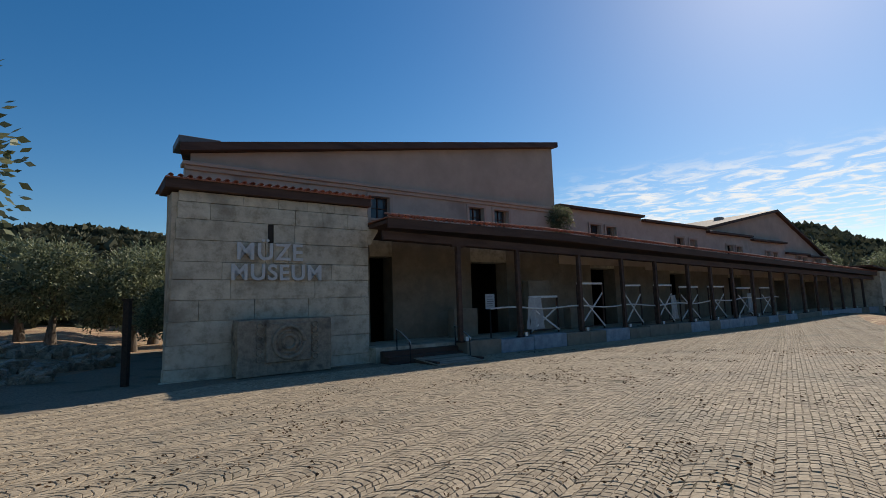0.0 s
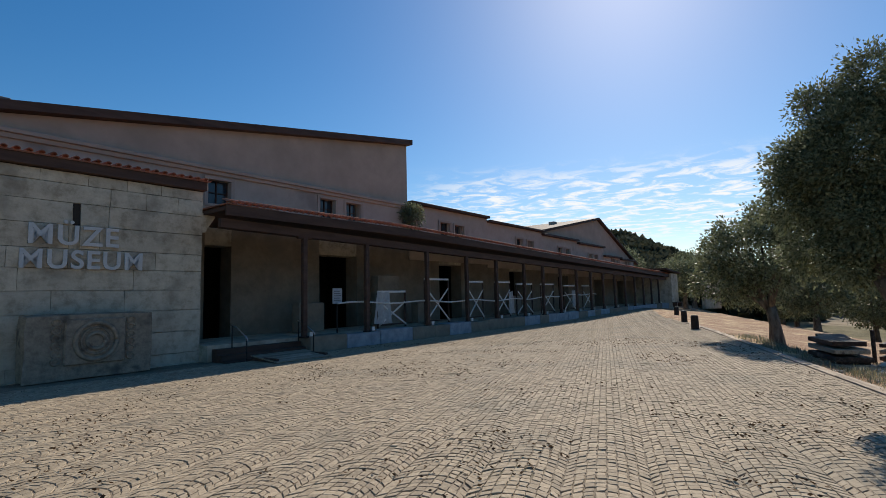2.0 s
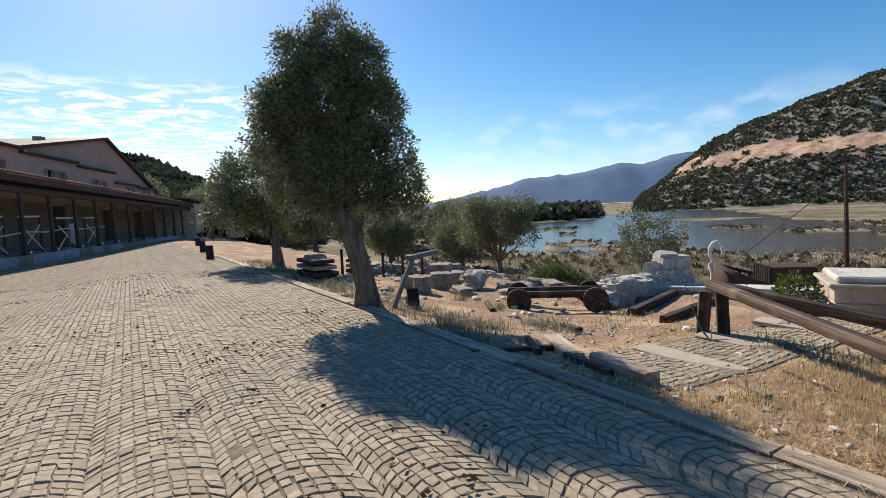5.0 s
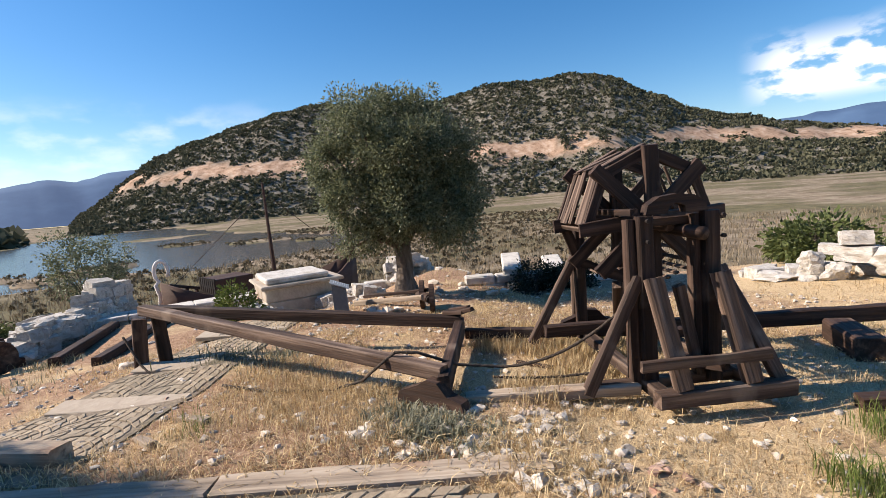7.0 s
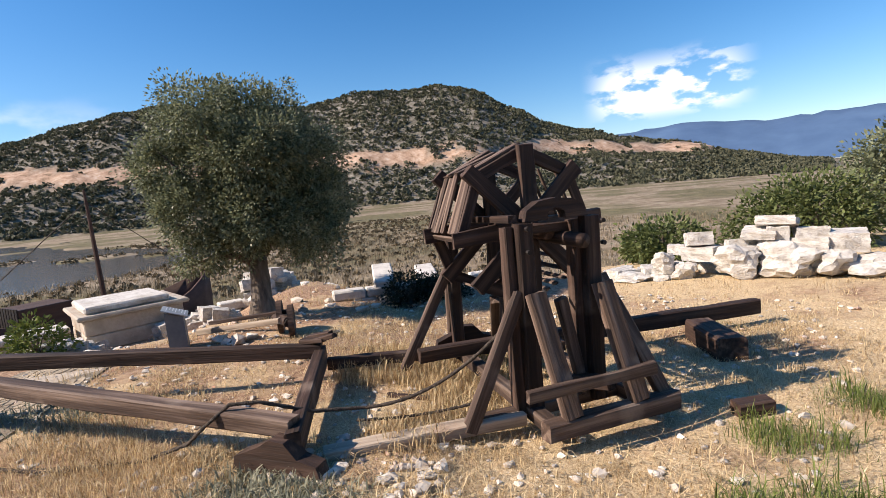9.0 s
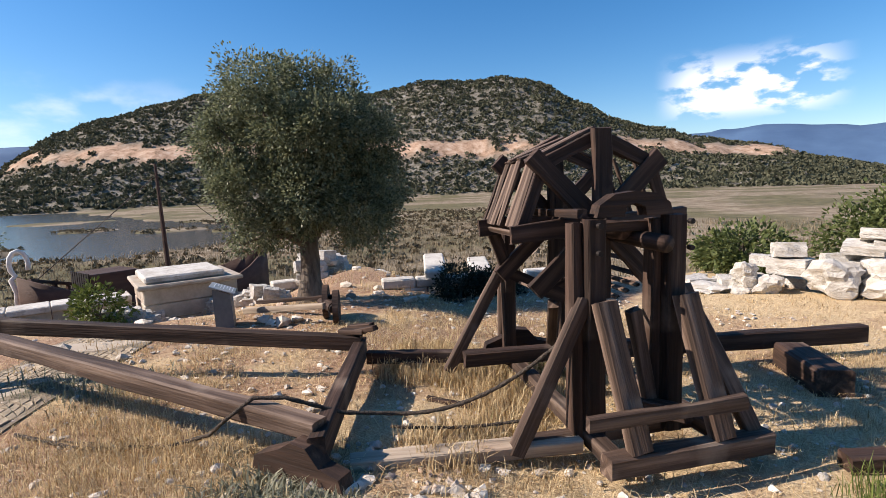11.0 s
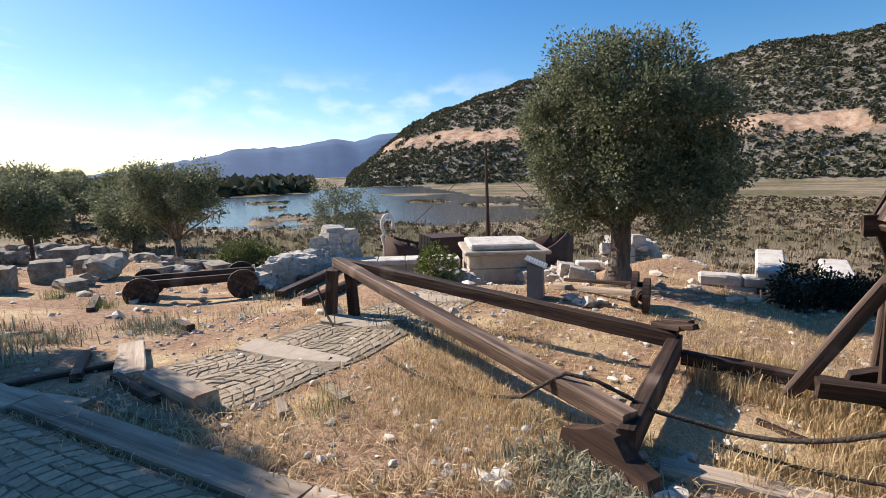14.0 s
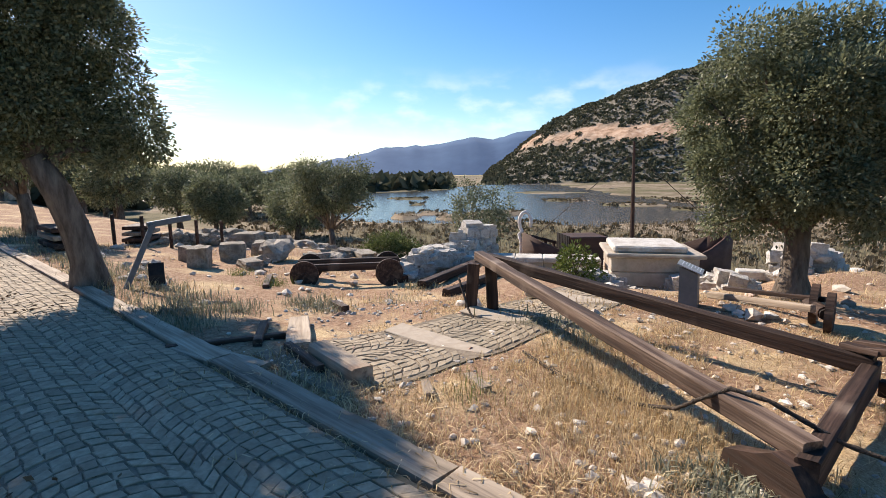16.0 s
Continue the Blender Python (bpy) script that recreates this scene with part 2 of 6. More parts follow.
def water_material():
    m = bpy.data.materials.new("lake_water")
    m.use_nodes = True
    n, l = m.node_tree.nodes, m.node_tree.links
    b = n["Principled BSDF"]
    b.inputs["Base Color"].default_value = (0.055, 0.055, 0.045, 1)
    b.inputs["Roughness"].default_value = 0.18
    b.inputs["IOR"].default_value = 1.33
    tc = n.new("ShaderNodeTexCoord")
    no = n.new("ShaderNodeTexNoise")
    no.inputs["Scale"].default_value = 1.5
    l.new(tc.outputs["Object"], no.inputs["Vector"])
    bp = n.new("ShaderNodeBump")
    bp.inputs["Strength"].default_value, bp.inputs["Distance"].default_value = 0.3, 0.12
    l.new(no.outputs[0], bp.inputs["Height"])
    l.new(bp.outputs[0], b.inputs["Normal"])
    return m


def terrain_material():
    """Dry earth near by, brown marsh on the flat, grey-green rock on the hills and a bare orange cut on the slope."""
    m = bpy.data.materials.new("dry_land")
    m.use_nodes = True
    n, l = m.node_tree.nodes, m.node_tree.links
    b = n["Principled BSDF"]
    b.inputs["Roughness"].default_value = 0.95
    b.inputs["Specular IOR Level"].default_value = 0.15
    tc = n.new("ShaderNodeTexCoord")
    att = n.new("ShaderNodeAttribute")
    att.attribute_name = "zone"
    sep = n.new("ShaderNodeSeparateColor")
    l.new(att.outputs["Color"], sep.inputs[0])

    def noise_at(scale, detail=8.0, rough=0.65):
        t = n.new("ShaderNodeTexNoise")
        t.inputs["Scale"].default_value, t.inputs["Detail"].default_value, t.inputs["Roughness"].default_value = scale, detail, rough
        l.new(tc.outputs["Object"], t.inputs["Vector"])
        return t.outputs[0]

    def tones(src, *stops):
        r = n.new("ShaderNodeValToRGB")
        e = r.color_ramp.elements
        e[0].position, e[0].color = stops[0][0], (*stops[0][1], 1)
        e[1].position, e[1].color = stops[-1][0], (*stops[-1][1], 1)
        for p, c in stops[1:-1]:
            x = e.new(p)
            x.color = (*c, 1)
        l.new(src, r.inputs[0])
        return r.outputs[0]

    def mixed(f, a, c):
        x = n.new("ShaderNodeMixRGB")
        l.new(f, x.inputs[0])
        l.new(a, x.inputs[1])
        l.new(c, x.inputs[2])
        return x.outputs[0]

    earth = tones(noise_at(16.0, 12.0, 0.8), (0.34, (0.08, 0.046, 0.029)), (0.45, (0.25, 0.147, 0.09)), (0.57, (0.39, 0.257, 0.168)), (0.70, (0.60, 0.50, 0.385)))
    straw = tones(noise_at(60.0, 10.0, 0.8), (0.34, (0.17, 0.105, 0.055)), (0.46, (0.50, 0.36, 0.20)), (0.60, (0.72, 0.58, 0.37)), (0.70, (0.80, 0.69, 0.50)))
    lean = n.new("ShaderNodeMath")
    lean.operation, lean.inputs[1].default_value = "MULTIPLY_ADD", 0.17
    l.new(att.outputs["Alpha"], lean.inputs[0])
    l.new(noise_at(0.75, 5.0), lean.inputs[2])
    near = mixed(tones(lean.outputs[0], (0.50, (0.03, 0.03, 0.03)), (0.66, (0.9, 0.9, 0.9))), earth, straw)
    reed = tones(noise_at(0.35), (0.30, (0.13, 0.10, 0.065)), (0.48, (0.24, 0.185, 0.125)), (0.62, (0.33, 0.27, 0.19)), (0.74, (0.19, 0.185, 0.085)))
    olive = tones(noise_at(0.5), (0.35, (0.07, 0.065, 0.03)), (0.65, (0.17, 0.15, 0.075)))
    reed = mixed(tones(noise_at(0.035, 4.0, 0.55), (0.46, (0.0, 0.0, 0.0)), (0.56, (0.85, 0.85, 0.85))), reed, olive)
    rock = tones(noise_at(0.19, 10.0, 0.8), (0.32, (0.06, 0.06, 0.038)), (0.44, (0.13, 0.115, 0.085)), (0.54, (0.21, 0.185, 0.145)), (0.66, (0.36, 0.335, 0.29)))
    cut = tones(noise_at(0.16, 10.0, 0.75), (0.36, (0.10, 0.085, 0.05)), (0.45, (0.36, 0.225, 0.145)), (0.55, (0.50, 0.34, 0.235)), (0.68, (0.60, 0.49, 0.385)))
    col = mixed(sep.outputs[0], near, reed)
    col = mixed(sep.outputs[1], col, rock)
    col = mixed(sep.outputs[2], col, cut)
    l.new(col, b.inputs["Base Color"])
    bp = n.new("ShaderNodeBump")
    bp.inputs["Strength"].default_value, bp.inputs["Distance"].default_value = 0.8, 0.04
    l.new(noise_at(14.0, 10.0), bp.inputs["Height"])
    l.new(bp.outputs[0], b.inputs["Normal"])
    return m


M["water"], M["land"] = water_material(), terrain_material()


# ---- building helpers ----
WORLD = {}


def empty(name, at, label, category, group="", kind="", turn=None):
    """A thing: an Empty at its base that parents its parts."""
    ob = new(name)
    ob.empty_display_size = 0.1
    m = Matrix.Translation(at) @ (turn if turn else Matrix.Identity(4))
    ob.matrix_basis = m
    WORLD[ob] = m
    return tagged(ob, label, category, group, kind)


def mesh_of(name, bm, material, smooth=False):
    me = bpy.data.meshes.new(name)
    bm.to_mesh(me)
    bm.free()
    for mat in (material if isinstance(material, (list, tuple)) else [material]):
        me.materials.append(mat)
    if smooth:
        me.shade_smooth()
    return me


def part(name, bm, material, parent=None, label="", m=None, smooth=False):
    """Links a bmesh, or a mesh, as one object under a thing or part; m: its place in the parent."""
    me = bm if isinstance(bm, bpy.types.Mesh) else mesh_of(name, bm, material, smooth)
    ob = new(name, me)
    m = m if m is not None else Matrix.Identity(4)
    ob.matrix_basis = m
    if parent is not None:
        ob.parent = parent
        WORLD[ob] = WORLD.get(parent, Matrix.Identity(4)) @ m
    else:
        WORLD[ob] = m
    return tagged(ob, label)


def box(bm, a, b):
    """Adds a box between two corners."""
    (x0, y0, z0), (x1, y1, z1) = a, b
    v = [bm.verts.new(c) for c in ((x0, y0, z0), (x1, y0, z0), (x1, y1, z0), (x0, y1, z0), (x0, y0, z1), (x1, y0, z1), (x1, y1, z1), (x0, y1, z1))]
    for f in ((3, 2, 1, 0), (4, 5, 6, 7), (0, 1, 5, 4), (1, 2, 6, 5), (2, 3, 7, 6), (3, 0, 4, 7)):
        bm.faces.new([v[i] for i in f])
    return bm


def boxes(*pairs, bevel=0.0):
    bm = bmesh.new()
    for a, b in pairs:
        box(bm, [min(p, q) for p, q in zip(a, b)], [max(p, q) for p, q in zip(a, b)])
    if bevel:
        bmesh.ops.bevel(bm, geom=list(bm.edges), offset=bevel, segments=1, affect="EDGES")
    return bm


def prism(points, y0, y1):
    """A polygon in x and z, pushed from y0 to y1."""
    bm = bmesh.new()
    a = [bm.verts.new((x, y0, z)) for x, z in points]
    b = [bm.verts.new((x, y1, z)) for x, z in points]
    bm.faces.new(a)
    bm.faces.new(b[::-1])
    k = len(points)
    for i in range(k):
        bm.faces.new((a[(i + 1) % k], a[i], b[i], b[(i + 1) % k]))
    bmesh.ops.recalc_face_normals(bm, faces=bm.faces)
    return bm


def tube(points, radius, sides=8, closed=True):
    """A round bar along points; radius may be one number or one a point."""
    bm = bmesh.new()
    pts = [Vector(p) for p in points]
    rad = radius if isinstance(radius, (list, tuple)) else [radius] * len(pts)
    rings = []
    side = None
    for i, p in enumerate(pts):
        d = (pts[min(i + 1, len(pts) - 1)] - pts[max(i - 1, 0)]).normalized()
        if side is None:
            side = d.orthogonal().normalized()
        side = (side - d * side.dot(d)).normalized()
        up = d.cross(side)
        rings.append([bm.verts.new(p + (side * math.cos(a) + up * math.sin(a)) * rad[i]) for a in (2 * math.pi * k / sides for k in range(sides))])
    for r, s in zip(rings, rings[1:]):
        for k in range(sides):
            bm.faces.new((r[k], r[(k + 1) % sides], s[(k + 1) % sides], s[k]))
    if closed:
        bm.faces.new(rings[0][::-1])
        bm.faces.new(rings[-1])
    return bm


def along(p, q, up=(0, 0, 1)):
    """The pose whose x axis runs from p to q, with z as near to up as can be."""
    p, q = Vector(p), Vector(q)
    x = (q - p).normalized()
    u = Vector(up)
    if abs(x.dot(u)) > 0.98:
        u = Vector((0.5, -0.866, 0))
    y = u.cross(x).normalized()
    z = x.cross(y)
    m = Matrix((x, y, z)).transposed().to_4x4()
    m.translation = p
    return m


def beam(name, p, q, w, h, parent, material, label="", up=(0, 0, 1), wear=0.006, seed=0):
    """A worn timber from p to q: w across, h high, with rounded arrises and uneven faces."""
    length = (Vector(q) - Vector(p)).length
    n = max(2, min(24, int(length / 0.14)))
    c = min(w, h) * 0.10
    prof = [(-w / 2 + c, -h / 2), (w / 2 - c, -h / 2), (w / 2, -h / 2 + c), (w / 2, h / 2 - c), (w / 2 - c, h / 2), (-w / 2 + c, h / 2), (-w / 2, h / 2 - c), (-w / 2, -h / 2 + c)]
    bm = bmesh.new()
    rings = []
    rnd = random.Random(seed * 7919 + int(length * 1000))
    off = rnd.random() * 50
    for i in range(n + 1):
        x = length * i / n
        ring = []
        for k, (a, b) in enumerate(prof):
            g = noise.noise((x * 3 + off, a * 9, b * 9)) * wear * 2 + rnd.uniform(-1, 1) * wear * 0.4
            s = 1 + g / max(0.03, min(w, h))
            ring.append(bm.verts.new((x + (rnd.uniform(-1, 1) * wear if i in (0, n) else 0), a * s, b * s)))
        rings.append(ring)
    for r, s in zip(rings, rings[1:]):
        for k in range(8):
            bm.faces.new((r[k], r[(k + 1) % 8], s[(k + 1) % 8], s[k]))
    bm.faces.new(rings[0][::-1])
    bm.faces.new(rings[-1])
    m = along(p, q, up)
    if parent is not None:
        m = WORLD[parent].inverted() @ m
    return part(name, bm, material, parent, label, m)


def rock_mesh(name, size, seed, material, rough=0.28, cuts=2, blocky=0.0):
    """An uneven stone of about that size, its base at z = 0."""
    bm = bmesh.new()
    if blocky > 0:
        bmesh.ops.create_cube(bm, size=1.15)
        bmesh.ops.subdivide_edges(bm, edges=list(bm.edges), cuts=cuts + 1, use_grid_fill=True)
    else:
        bmesh.ops.create_icosphere(bm, subdivisions=cuts, radius=0.6)
    rnd = random.Random(seed)
    off = Vector((rnd.random() * 40, rnd.random() * 40, rnd.random() * 40))
    for v in bm.verts:
        d = v.co.normalized()
        g = noise.noise(v.co * 1.7 + off) * rough + noise.noise(v.co * 4.5 + off) * rough * 0.45
        if blocky > 0:
            v.co = v.co * (1 - blocky * 0.12 * (v.co.length - 0.6)) + d * g * 0.35
        else:
            v.co = Vector((round(v.co.x * 2.2) / 2.2 * 0.35 + v.co.x * 0.65, v.co.y, v.co.z)) + d * g
    lo = min(v.co.z for v in bm.verts)
    for v in bm.verts:
        v.co = Vector((v.co.x * size[0], v.co.y * size[1], (v.co.z - lo) * size[2] * 0.9))
    return mesh_of(name, bm, material)


def quads_mesh(name, verts, faces, material, smooth=False):
    me = bpy.data.meshes.new(name)
    me.from_pydata(verts, [], faces)
    me.materials.append(material)
    if smooth:
        me.shade_smooth()
    return me


# ---- the land ----
KERB = Vector((4.0, -1.4))          # a point of the forecourt's edge, its line and the way down to the lake
KERB_LINE, DOWN = Vector((0.577, 0.817)), Vector((0.817, -0.577))
FRONT = Vector((-2.36, 17.4))       # corner of the museum's stone end wall
FACE, INTO = Vector((0.8218, 0.5698)), Vector((-0.5698, 0.8218))
LAKE = -4.0


def ease(a, b, x):
    k = min(1.0, max(0.0, (x - a) / (b - a)))
    return k * k * (3 - 2 * k)


def curve(stops, x):
    if x <= stops[0][0]:
        return stops[0][1]
    for (a, p), (b, q) in zip(stops, stops[1:]):
        if x <= b:
            return p + (q - p) * ease(a, b, x) * 0.5 + (q - p) * (x - a) / (b - a) * 0.5
    return stops[-1][1]


# skyline of the hill across the marsh: bearing, degrees above the eye
HILL = [(88, -0.6), (89.4, 0.8), (92, 2.5), (96, 5.3), (100, 7.0), (104, 8.6), (108, 9.6), (112, 10.1), (120, 10.0), (126, 9.9), (132, 10.8), (140, 11.3),
        (144, 10.5), (148, 8.1), (152, 6.0), (156, 4.7), (160, 3.4), (165, 2.5), (170, 1.3), (176, 0.0), (182, -1.2)]
# wooded hills behind the museum
BACK = [(-70, 8.5), (-45, 7.4), (-39, 8.2), (-34, 8.0), (-28, 7.6), (-10, 7.0), (20, 6.5), (36, 6.3), (41, 5.4), (44, 3.8), (50, 1.0), (58, -0.5)]


def forecourt_z(x, y):
    p = Vector((x, y))
    n, s = INTO.dot(p), FACE.dot(p - FRONT)
    return -0.25 * ease(3, 12, n) * (1 - ease(20, 45, s))


def kerb_q(x, y):
    """How far a place lies beyond the forecourt's edge."""
    p = Vector((x, y)) - KERB
    return DOWN.dot(p) + edge_turn(KERB_LINE.dot(p))


def edge_turn(u):
    """South of the crane the forecourt's edge turns away."""
    return 3.4 * ease(-0.6, -2.4, u)


def slope_z(x, y):
    q = kerb_q(x, y)
    k = ease(-3, 2, y)
    h = -0.04 * q - 0.1 * min(q, 5) * k - 0.26 * max(0, q - 7 - 3.5 * ease(-5, -8, y))
    h += 0.18 * ease(-6, -10, y) * ease(9, 3, x)
    h -= 0.5 * math.exp(-((x - 12.0) ** 2 + (y + 3.5) ** 2) / 2.5)
    h = max(h, LAKE + 0.1 + 0.25 * ease(120, 20, q))
    return h


# shores of the lake, near and far: bearing, metres
NEAR_SHORE = [(64, 84), (70, 66), (77, 56), (86, 53), (92, 57), (99, 52), (106, 55), (112, 63), (118, 76)]
FAR_SHORE = [(64, 90), (70, 112), (76, 160), (83, 180), (89, 285), (95, 300), (98, 210), (102, 138), (106, 116), (111, 98), (118, 80)]
# reed islets: bearing, metres, half widths in degrees and metres
ISLETS = [(79.4, 66, 1.6, 3.2), (82.6, 71, 1.8, 3.0), (85.5, 64, 2.2, 4.0), (88.6, 69, 3.0, 6.0), (91.0, 73, 2.0, 4.0), (81, 95, 1.1, 4.0), (79.5, 120, 2.2, 7.0), (95.5, 150, 4.2, 9.0), (97.5, 106, 2.6, 5.0), (104.2, 92, 3.4, 5.0), (110, 84, 2.4, 4.0), (72, 84, 2.4, 5.0)]


def lake_mask(x, y):
    d = math.hypot(x - 2, y + 1)
    b = math.degrees(math.atan2(x - 2, y + 1))
    if not 64 < b < 118:
        return -1.0
    wob = 1 + 0.07 * noise.noise((x * 0.09, y * 0.09, 3.1)) + 0.035 * noise.noise((x * 0.3, y * 0.3, 7.7))
    inside = min(d * wob - curve(NEAR_SHORE, b), (curve(FAR_SHORE, b) - d * wob) * 0.5)
    wob2 = 0.45 * noise.noise((x * 0.12, y * 0.12, 5.5)) + 0.3 * noise.noise((x * 0.35, y * 0.35, 1.5))
    for ib, di, wb, wd in ISLETS:
        if ((b - ib) / wb) ** 2 + ((d - di) / wd) ** 2 < 1 + wob2 * 1.6:
            return -1.0
    return inside


def land_z(x, y):
    q = kerb_q(x, y)
    d = math.hypot(x - 2, y + 1)
    b = math.degrees(math.atan2(x - 2, y + 1))
    zone = [0.0, 0.0, 0.0]
    if q <= 0:
        z = forecourt_z(x, y) - 0.06
        n = INTO.dot(Vector((x, y)) - FRONT)
        left = ease(-6.5, -9.5, FACE.dot(Vector((x, y)) - FRONT))
        z += 0.5 * ease(2, 14, n) * left
    else:
        z = slope_z(x, y) - 0.06 * ease(0.5, 0.0, q)
        z += (0.035 * noise.noise((x * 1.1, y * 1.1, 0)) + 0.015 * noise.noise((x * 4.1, y * 4.1, 5))) * ease(0.2, 1.2, q)
        zone[0] = ease(LAKE + 1.2, LAKE + 0.5, z)
        if z < LAKE + 0.6:
            z += 0.22 * noise.noise((x * 0.2, y * 0.2, 2))
            if lake_mask(x, y) > 0:
                z = LAKE - 0.5
    if d > 200 and 84 < b < 190:
        top = math.tan(radians(curve(HILL, b))) * 490 + 2.0
        k = (d - 275) / 215
        if k > 0 and top > 0:
            rise = ease(0, 1, k) * 0.45 + min(1, k) * 0.55 if k < 1 else max(0.2, 1 - 0.35 * (k - 1))
            rough = noise.noise((x * 0.02, y * 0.02, 1)) * 5 + noise.noise((x * 0.07, y * 0.07, 4)) * 2.2
            z = z + (top - LAKE) * rise + rough * ease(0, 0.3, k) * ease(0, 30, top)
            zone[1] = ease(0.0, 0.06, k)
            lvl = (z - LAKE) - (26 + 3 * noise.noise((x * 0.012, y * 0.012, 9)) - 9 * ease(150, 172, b))
            wide = 9.5 + 4.5 * noise.noise((x * 0.03, y * 0.03, 6))
            zone[2] = ease(-1, 1, lvl + 5 * noise.noise((x * 0.09, y * 0.09, 21))) * ease(wide, wide - 2, lvl + 3 * noise.noise((x * 0.11, y * 0.11, 31))) * ease(-0.25, 0.1, noise.noise((x * 0.018, y * 0.018, 12)) + 0.12)
            if lvl > 0:
                z += 3.0 * ease(0, 5, lvl)
    if d > 40 and -100 < b < 58:
        top = math.tan(radians(curve(BACK, b))) * 170
        start = 45 + 40 * ease(-28, 0, b)
        k = (d - start) / (170 - start)
        if k > 0 and top > 0:
            rise = min(1, k) ** 1.3 if k < 1 else max(0.2, 1 - 0.2 * (k - 1))
            z += top * rise + noise.noise((x * 0.05, y * 0.05, 3)) * 2.5 * ease(0, 0.4, k)
            zone[1] = ease(0.0, 0.35, k)
    if d > 300 and not (84 < b < 190):
        z += 2.0 * ease(300, 700, d)
        zone[0] = max(zone[0], 0.6)
    return z, zone


def build_land():
    radii = [0.0]
    step = 0.22
    r = 0.0
    while r < 4200:
        step = max(0.22, r * 0.027)
        r += step
        radii.append(r)
    turns = 420
    verts, zones, faces = [], [], []
    cx, cy = 3.0, -2.0
    z, zn = land_z(cx, cy)
    verts.append((cx, cy, z))
    zones.append(zn)
    for r in radii[1:]:
        for k in range(turns):
            a = 2 * math.pi * k / turns
            x, y = cx + r * math.sin(a), cy + r * math.cos(a)
            z, zn = land_z(x, y)
            verts.append((x, y, z))
            zones.append(zn)
    for k in range(turns):
        faces.append((0, 1 + (k + 1) % turns, 1 + k))
    for i in range(len(radii) - 2):
        a, b = 1 + i * turns, 1 + (i + 1) * turns
        for k in range(turns):
            j = (k + 1) % turns
            faces.append((a + k, a + j, b + j, b + k))
    me = quads_mesh("ground", verts, faces, M["land"], True)
    att = me.color_attributes.new("zone", "FLOAT_COLOR", "POINT")
    flat = np.ones((len(verts), 4), dtype=np.float32)
    flat[:, :3] = zones
    flat[:, 3] = [ease(-1.2, -3.6, p[1]) * ease(6.5, 5.0, p[0]) for p in verts]
    att.data.foreach_set("color", flat.ravel())
    return tagged(new("ground", me), "dry earth slope with straw falling to a brown marsh and rocky hills", "ground", kind="structure")


ground = build_land()
bm = bmesh.new()
bm.faces.new([bm.verts.new(p) for p in ((36, -150, LAKE), (330, -150, LAKE), (330, 150, LAKE), (36, 150, LAKE))])
lake = tagged(part("water", bm, M["water"]), "calm shallow lake reflecting the sky among reed islets", "lake", kind="structure")


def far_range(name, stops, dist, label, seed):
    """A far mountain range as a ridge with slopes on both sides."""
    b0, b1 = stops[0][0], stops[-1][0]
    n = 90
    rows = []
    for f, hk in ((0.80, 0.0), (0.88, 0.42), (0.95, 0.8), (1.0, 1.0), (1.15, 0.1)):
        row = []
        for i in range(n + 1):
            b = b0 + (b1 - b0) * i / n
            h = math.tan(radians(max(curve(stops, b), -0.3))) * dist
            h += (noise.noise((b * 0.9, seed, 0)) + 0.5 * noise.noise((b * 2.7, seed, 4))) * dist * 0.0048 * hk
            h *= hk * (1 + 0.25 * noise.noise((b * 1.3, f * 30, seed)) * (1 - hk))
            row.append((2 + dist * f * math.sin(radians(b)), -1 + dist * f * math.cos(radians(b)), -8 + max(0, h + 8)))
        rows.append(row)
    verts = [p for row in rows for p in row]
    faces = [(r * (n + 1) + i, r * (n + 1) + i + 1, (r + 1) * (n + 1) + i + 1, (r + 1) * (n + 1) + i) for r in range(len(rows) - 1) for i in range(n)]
    return tagged(new(name, quads_mesh(name, verts, faces, M["hazy_mountain"], True)), label, "mountain", kind="structure")


# both ranges take their haze from the blue material, not from air
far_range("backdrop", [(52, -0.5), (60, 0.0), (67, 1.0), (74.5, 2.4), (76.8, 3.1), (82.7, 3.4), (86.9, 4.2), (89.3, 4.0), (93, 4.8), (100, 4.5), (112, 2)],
          3000, "mountain range painted haze blue far across the bay", 1.0)
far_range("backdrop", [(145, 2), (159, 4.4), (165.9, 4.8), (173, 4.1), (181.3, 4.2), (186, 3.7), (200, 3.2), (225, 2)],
          3400, "mountain range with pale scars, painted haze blue, far beyond the valley", 7.0)


# ---- museum ----
TURN = Matrix(((FACE.x, INTO.x, 0, 0), (FACE.y, INTO.y, 0, 0), (0, 0, 1, 0), (0, 0, 0, 1)))
museum = empty("museum_building", (FRONT.x, FRONT.y, -0.25), "long stone granary museum with plastered upper walls and timber portico", "building", turn=TURN)


def sink(s):
    """The portico steps down a little towards its far end."""
    return -0.026 * max(0.0, s - 8)


